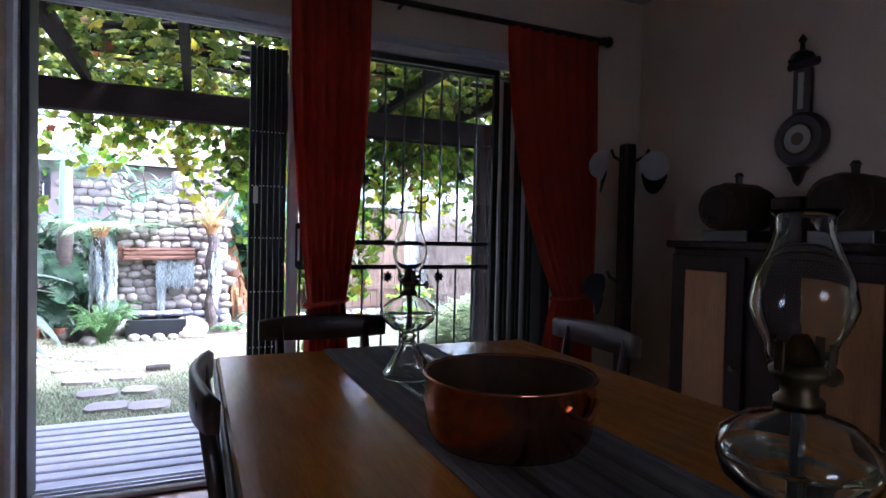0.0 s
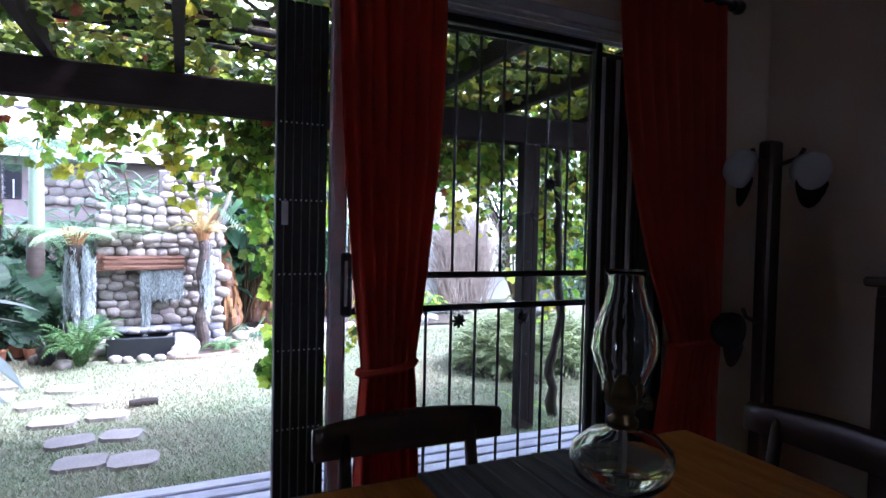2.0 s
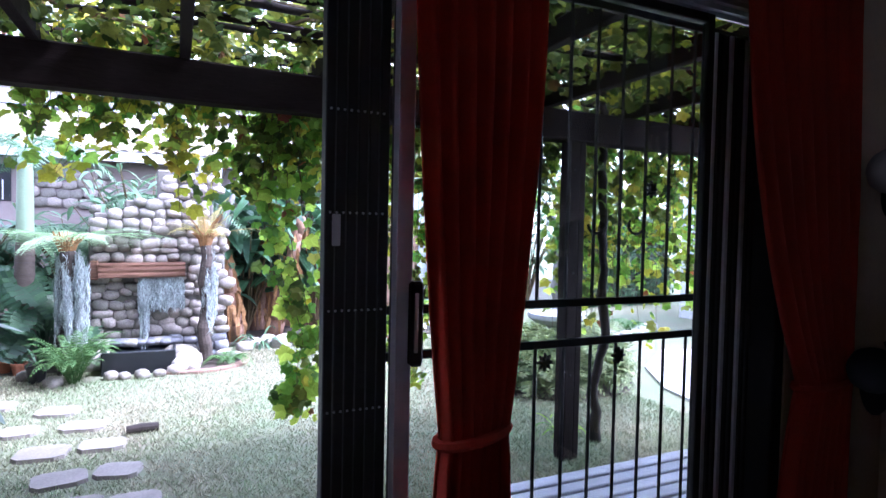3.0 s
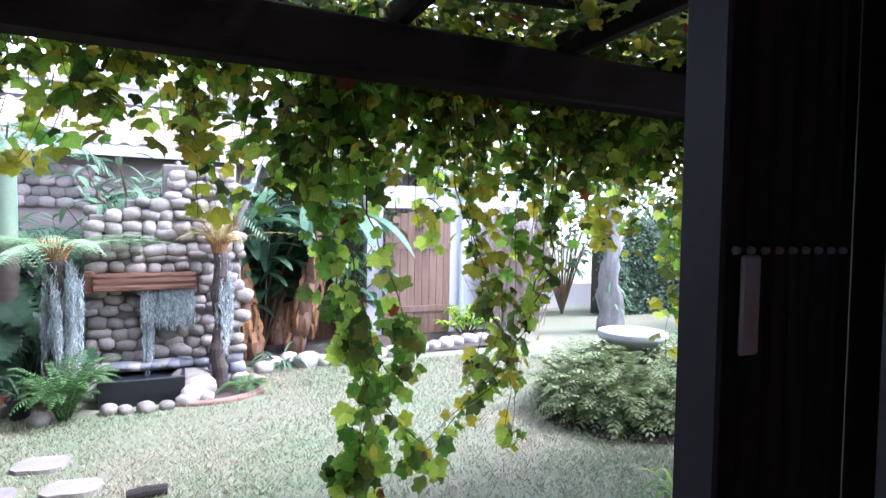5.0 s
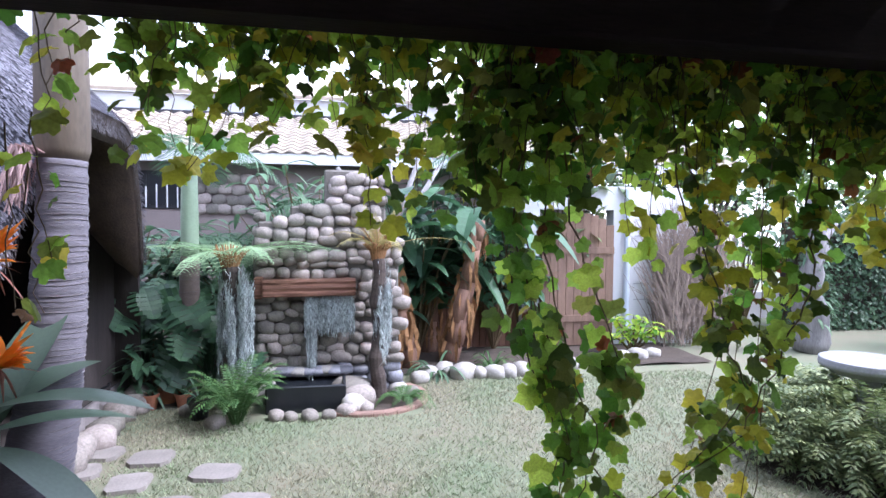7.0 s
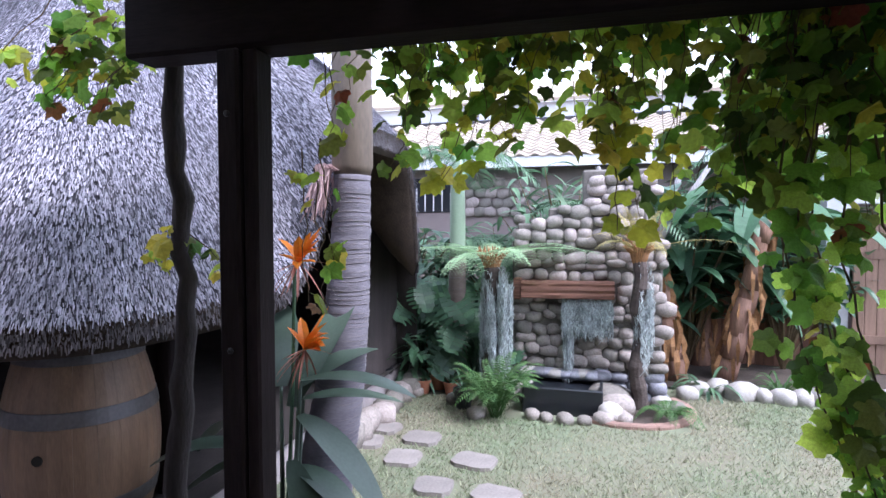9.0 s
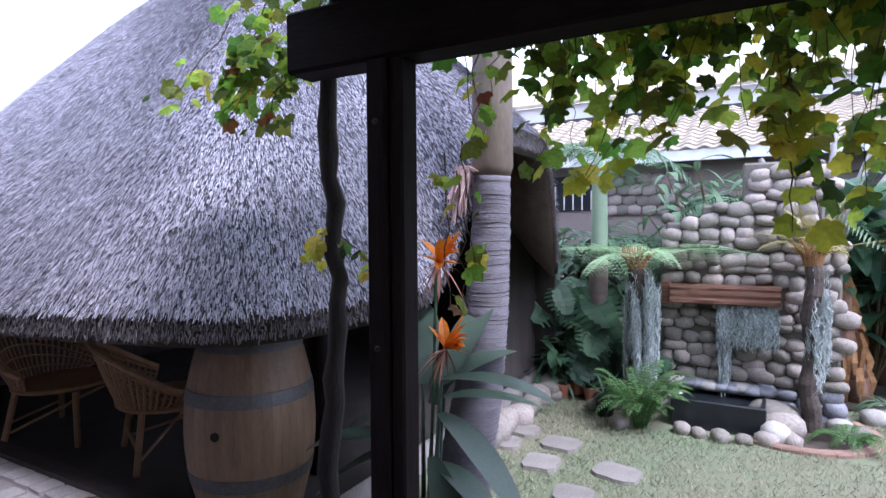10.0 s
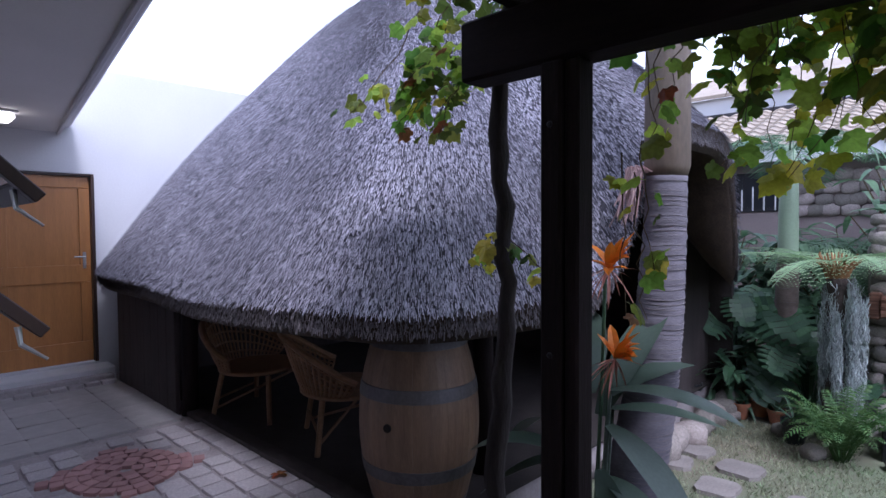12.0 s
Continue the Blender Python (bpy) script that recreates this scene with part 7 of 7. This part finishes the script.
# the eastern bay
for k in range(95):
    shoot(rnd(2.7, 4.8), rnd(4.95, 5.5), 2.4, rnd(0.7, 1.9), random.randint(18, 32), rnd(-0.15, 0.15), 0.05, 0.2, 0.09)
for k in range(14):
    shoot(rnd(2.75, 3.6), rnd(5.0, 5.4), 2.3, rnd(0.35, 0.9), 18, rnd(-0.1, 0.1), 0.05, 0.2, 0.09)
tagged(part("cane_growth", bmc, CANE, vine), kind="stuff")
near = [p for p in green if 0.3 < p.x < 1.0 and p.z < 1.75]
far = [p for p in green if not (0.3 < p.x < 1.0 and p.z < 1.75)]
random.shuffle(far)
half = int(len(far) * 0.58)
leaf_cloud("hanging_foliage", far[:half], VINE_LEAF)
# the rest of the hanging leaves use the shade-coloured copy
leaf_cloud("hanging_foliage", far[half:], SHADE_LEAF)
leaf_cloud("hanging_foliage", yellow, YELLOW_LEAF)
leaf_cloud("hanging_foliage", rust, RED_LEAF)
bm = bmesh.new()
vs = [bm.verts.new(v) for v in GL_V]
for f in GL_F:
    bm.faces.new([vs[i] for i in f])
leaf_me = bpy.data.meshes.new("leaf")
bm.to_mesh(leaf_me)
bm.free()
shade_me = leaf_me.copy()
shade_me.materials.append(SHADE_LEAF)
leaf_me.materials.append(VINE_LEAF)
random.shuffle(near)
for p in near[:300]:
    d = Vector((rnd(-1, 1), rnd(-1, 0.6), rnd(-1.2, -0.2))).normalized()
    u = Vector((rnd(-0.6, 0.6), -1, rnd(0, 0.8)))
    x = d.cross(u).normalized()
    z = x.cross(d)
    s = rnd(0.045, 0.105)
    ob = new("leaf", leaf_me if rnd(0, 1) < 0.74 else shade_me)
    ob.parent = vine
    ob.matrix_basis = Matrix(((x.x * s, d.x * s, z.x * s, p.x), (x.y * s, d.y * s, z.y * s, p.y), (x.z * s, d.z * s, z.z * s, p.z), (0, 0, 0, 1)))
if near[300:]:
    leaf_cloud("hanging_foliage", near[300:], VINE_LEAF)


# ---- stones of the waterfall wall ----
def wall_stone(meshes, x, z, w, h, y=9.25, depth=0.075):
    ob = new("stone", random.choice(meshes))
    ob.parent = wallf
    ob.matrix_basis = pose(x, y + rnd(-0.012, 0.012), z, rnd(-8, 8), rnd(-17, 17), rnd(-10, 10)) @ Matrix.Diagonal((w / 2 * 1.0, depth, h / 2 * 1.0, 1))


# cushion-shaped stones in tight, uneven courses; the shoulder slopes up to the chimney breast
cz, total = LAWN + 0.05, 0
while cz < 2.04:
    hh = rnd(0.088, 0.128)
    left = -1.04 if cz < 1.45 else -1.04 + 0.72 * min(1, (cz - 1.45) / 0.3)
    cx = left + rnd(0, 0.05)
    while cx < (0.38 if cz < 1.35 else 0.24):
        w = rnd(0.105, 0.215)
        x, z = cx + w / 2, cz + rnd(-0.03, 0.03)
        if not (-1.02 < x < 0.02 and 0.76 < z < 0.93) and total < 290:
            proud = 0.04 if -0.55 < x < -0.05 and 0.2 < z < 0.75 else 0
            wall_stone(WET_STONES if z < 0.04 else GREY_STONES, x, z, w * rnd(1.05, 1.24), hh * rnd(0.95, 1.5), 9.235 + proud * 0.5, 0.055 + 0.2 * hh)
            total += 1
        cx += w
    cz += hh
for k in range(14):
    wall_stone(GREY_STONES, -1.0 + rnd(-0.02, 0.02), LAWN + 0.08 + 0.135 * k, 0.13, 0.12, 9.36, 0.1)
for k in range(9):
    put_stone(WET_STONES if k % 3 else PALE_STONES, -0.85 + 0.09 * k, 9.12 + rnd(-0.03, 0.03), -0.01, 0.1, 0.11, 0.05, rnd(-20, 20), "wet dark ledge stone over the pond", "waterfall ledge stones")

# ---- pavers ----
pav = bpy.data.objects["pavement"]
bm = bmesh.new()
box(bm, (-0.5, -0.5, -0.5), (0.5, 0.5, 0.5), 0.06)
me_grey = bpy.data.meshes.new("paver")
bm.to_mesh(me_grey)
bm.free()
me_red = me_grey.copy()
me_grey.materials.append(PAVER)
me_red.materials.append(RED_PAVER)
TILE_GREY = material("smooth_grey_tile", (0.4, 0.38, 0.37), 0.6, vary=0.15, scale=5, grain=50, bump=0.1, per_object=0.08)
me_tile = me_grey.copy()
me_tile.materials.clear()
me_tile.materials.append(TILE_GREY)


def lay(me, name, x, y, sx, sy, turn, z=PAVE - 0.02, sz=0.03):
    ob = new(name, me)
    ob.parent = pav
    ob.matrix_basis = pose(x, y, z + rnd(-0.003, 0.003), rnd(-0.6, 0.6), rnd(-0.6, 0.6), turn) @ Matrix.Diagonal((sx, sy, sz, 1))


RC = Vector((-4.2, 4.37, 0))


def in_red(x, y, grow=0.0):
    """Inside the red cobbled rectangle, which lies askew in the paving."""
    u, v = x - RC.x, y - RC.y
    return abs(-0.53 * u + 0.85 * v) < 0.3 + grow and abs(0.85 * u + 0.53 * v) < 0.37 + grow


for i in range(22):
    for j in range(12):
        x, y = -4.9 + 0.165 * i + (0.08 if j % 2 else 0), 3.12 + 0.172 * j
        if in_red(x, y, 0.06) or x < -4.75 or x > -1.8 or y > 5.05:
            continue
        lay(me_grey, "paver", x, y, 0.155 * rnd(0.9, 1.02), 0.15 * rnd(0.9, 1.02), rnd(-5, 5))
for i in range(7):
    for j in range(6):
        x, y = -6.9 + 0.33 * i + 0.15, 3.2 + 0.33 * j
        if in_red(x, y, 0.1) or x > -4.8:
            continue
        lay(me_tile, "tile", x, y, 0.327, 0.327, 0)
for r in range(1, 10):
    R = 0.072 * r
    n = max(4, int(2 * math.pi * R / 0.085))
    for k in range(n):
        a = 2 * math.pi * k / n
        u, v = R * math.cos(a) * 1.1, R * math.sin(a)
        if in_red(RC.x + u, RC.y + v):
            lay(me_red, "cobble", RC.x + u, RC.y + v, 0.08, 0.068, math.degrees(a) + 90)
for k in range(6):
    lay(me_grey, "edging_paver", -6.55, 4.2 + 0.14 * k, 0.08, 0.125, rnd(-4, 4), PAVE - 0.0, 0.06)
bm = bmesh.new()
for k in range(5):
    blade(bm, Vector((0, 0, 0.005)), ring_way(k, 5), 0.06, 0.3, 0.3, 0.015, 0.4, 5)
ob = tagged(part("dead_leaf", bm, RED_LEAF), "curled dead leaf on the paving", "leaf")
ob.location = (-3.38, 5.0, PAVE + 0.0)

# ---- floor tiles of the room near the door ----
fl = bpy.data.objects["floor"]
me_ft = me_grey.copy()
me_ft.materials.clear()
me_ft.materials.append(TILE)
for i in range(14):
    for j in range(16):
        ob = new("tile", me_ft)
        ob.parent = fl
        ob.matrix_basis = Matrix.Translation((-2.22 + 0.33 * i, -2.3 + 0.33 * j, -0.006)) @ Matrix.Diagonal((0.324, 0.324, 0.012, 1))

# ---- lawn blades ----
P, D, U, S, W = [], [], [], [], []
while len(P) < 130000:
    x, y = rnd(-2.1, 4.2), 4.25 + 6.2 * rnd(0, 1) ** 1.6
    if math.hypot((x - 3.78) / 0.85, (y - 6.78) / 0.72) < 1 or (x < -1.75 and y < 6.0) or (y > 9.5 and x > 0.6) or (y > 8.4 and -1.0 < x < 0.6) or (y > 8.9 and x < -1.0):
        continue
    if any(abs(x - a) < 0.165 and abs(y - b) < 0.13 for a, b in slabs):
        continue
    P.append((x, y, LAWN - 0.005))
    D.append((rnd(-0.9, 0.9), rnd(-0.9, 0.9), rnd(0.5, 1.0)))
    U.append((rnd(-1, 1), rnd(-1, 1), 0.2))
    S.append(rnd(0.025, 0.06))
    W.append(rnd(0.002, 0.005))
gr = scatter("grass", [(-1, 0, 0), (1, 0, 0), (0, 1, 0.2)], [(0, 1, 2)], P, D, U, S, GRASS, None, "short patchy grey-green lawn grass", wide=W)
tagged(gr, category="grass")
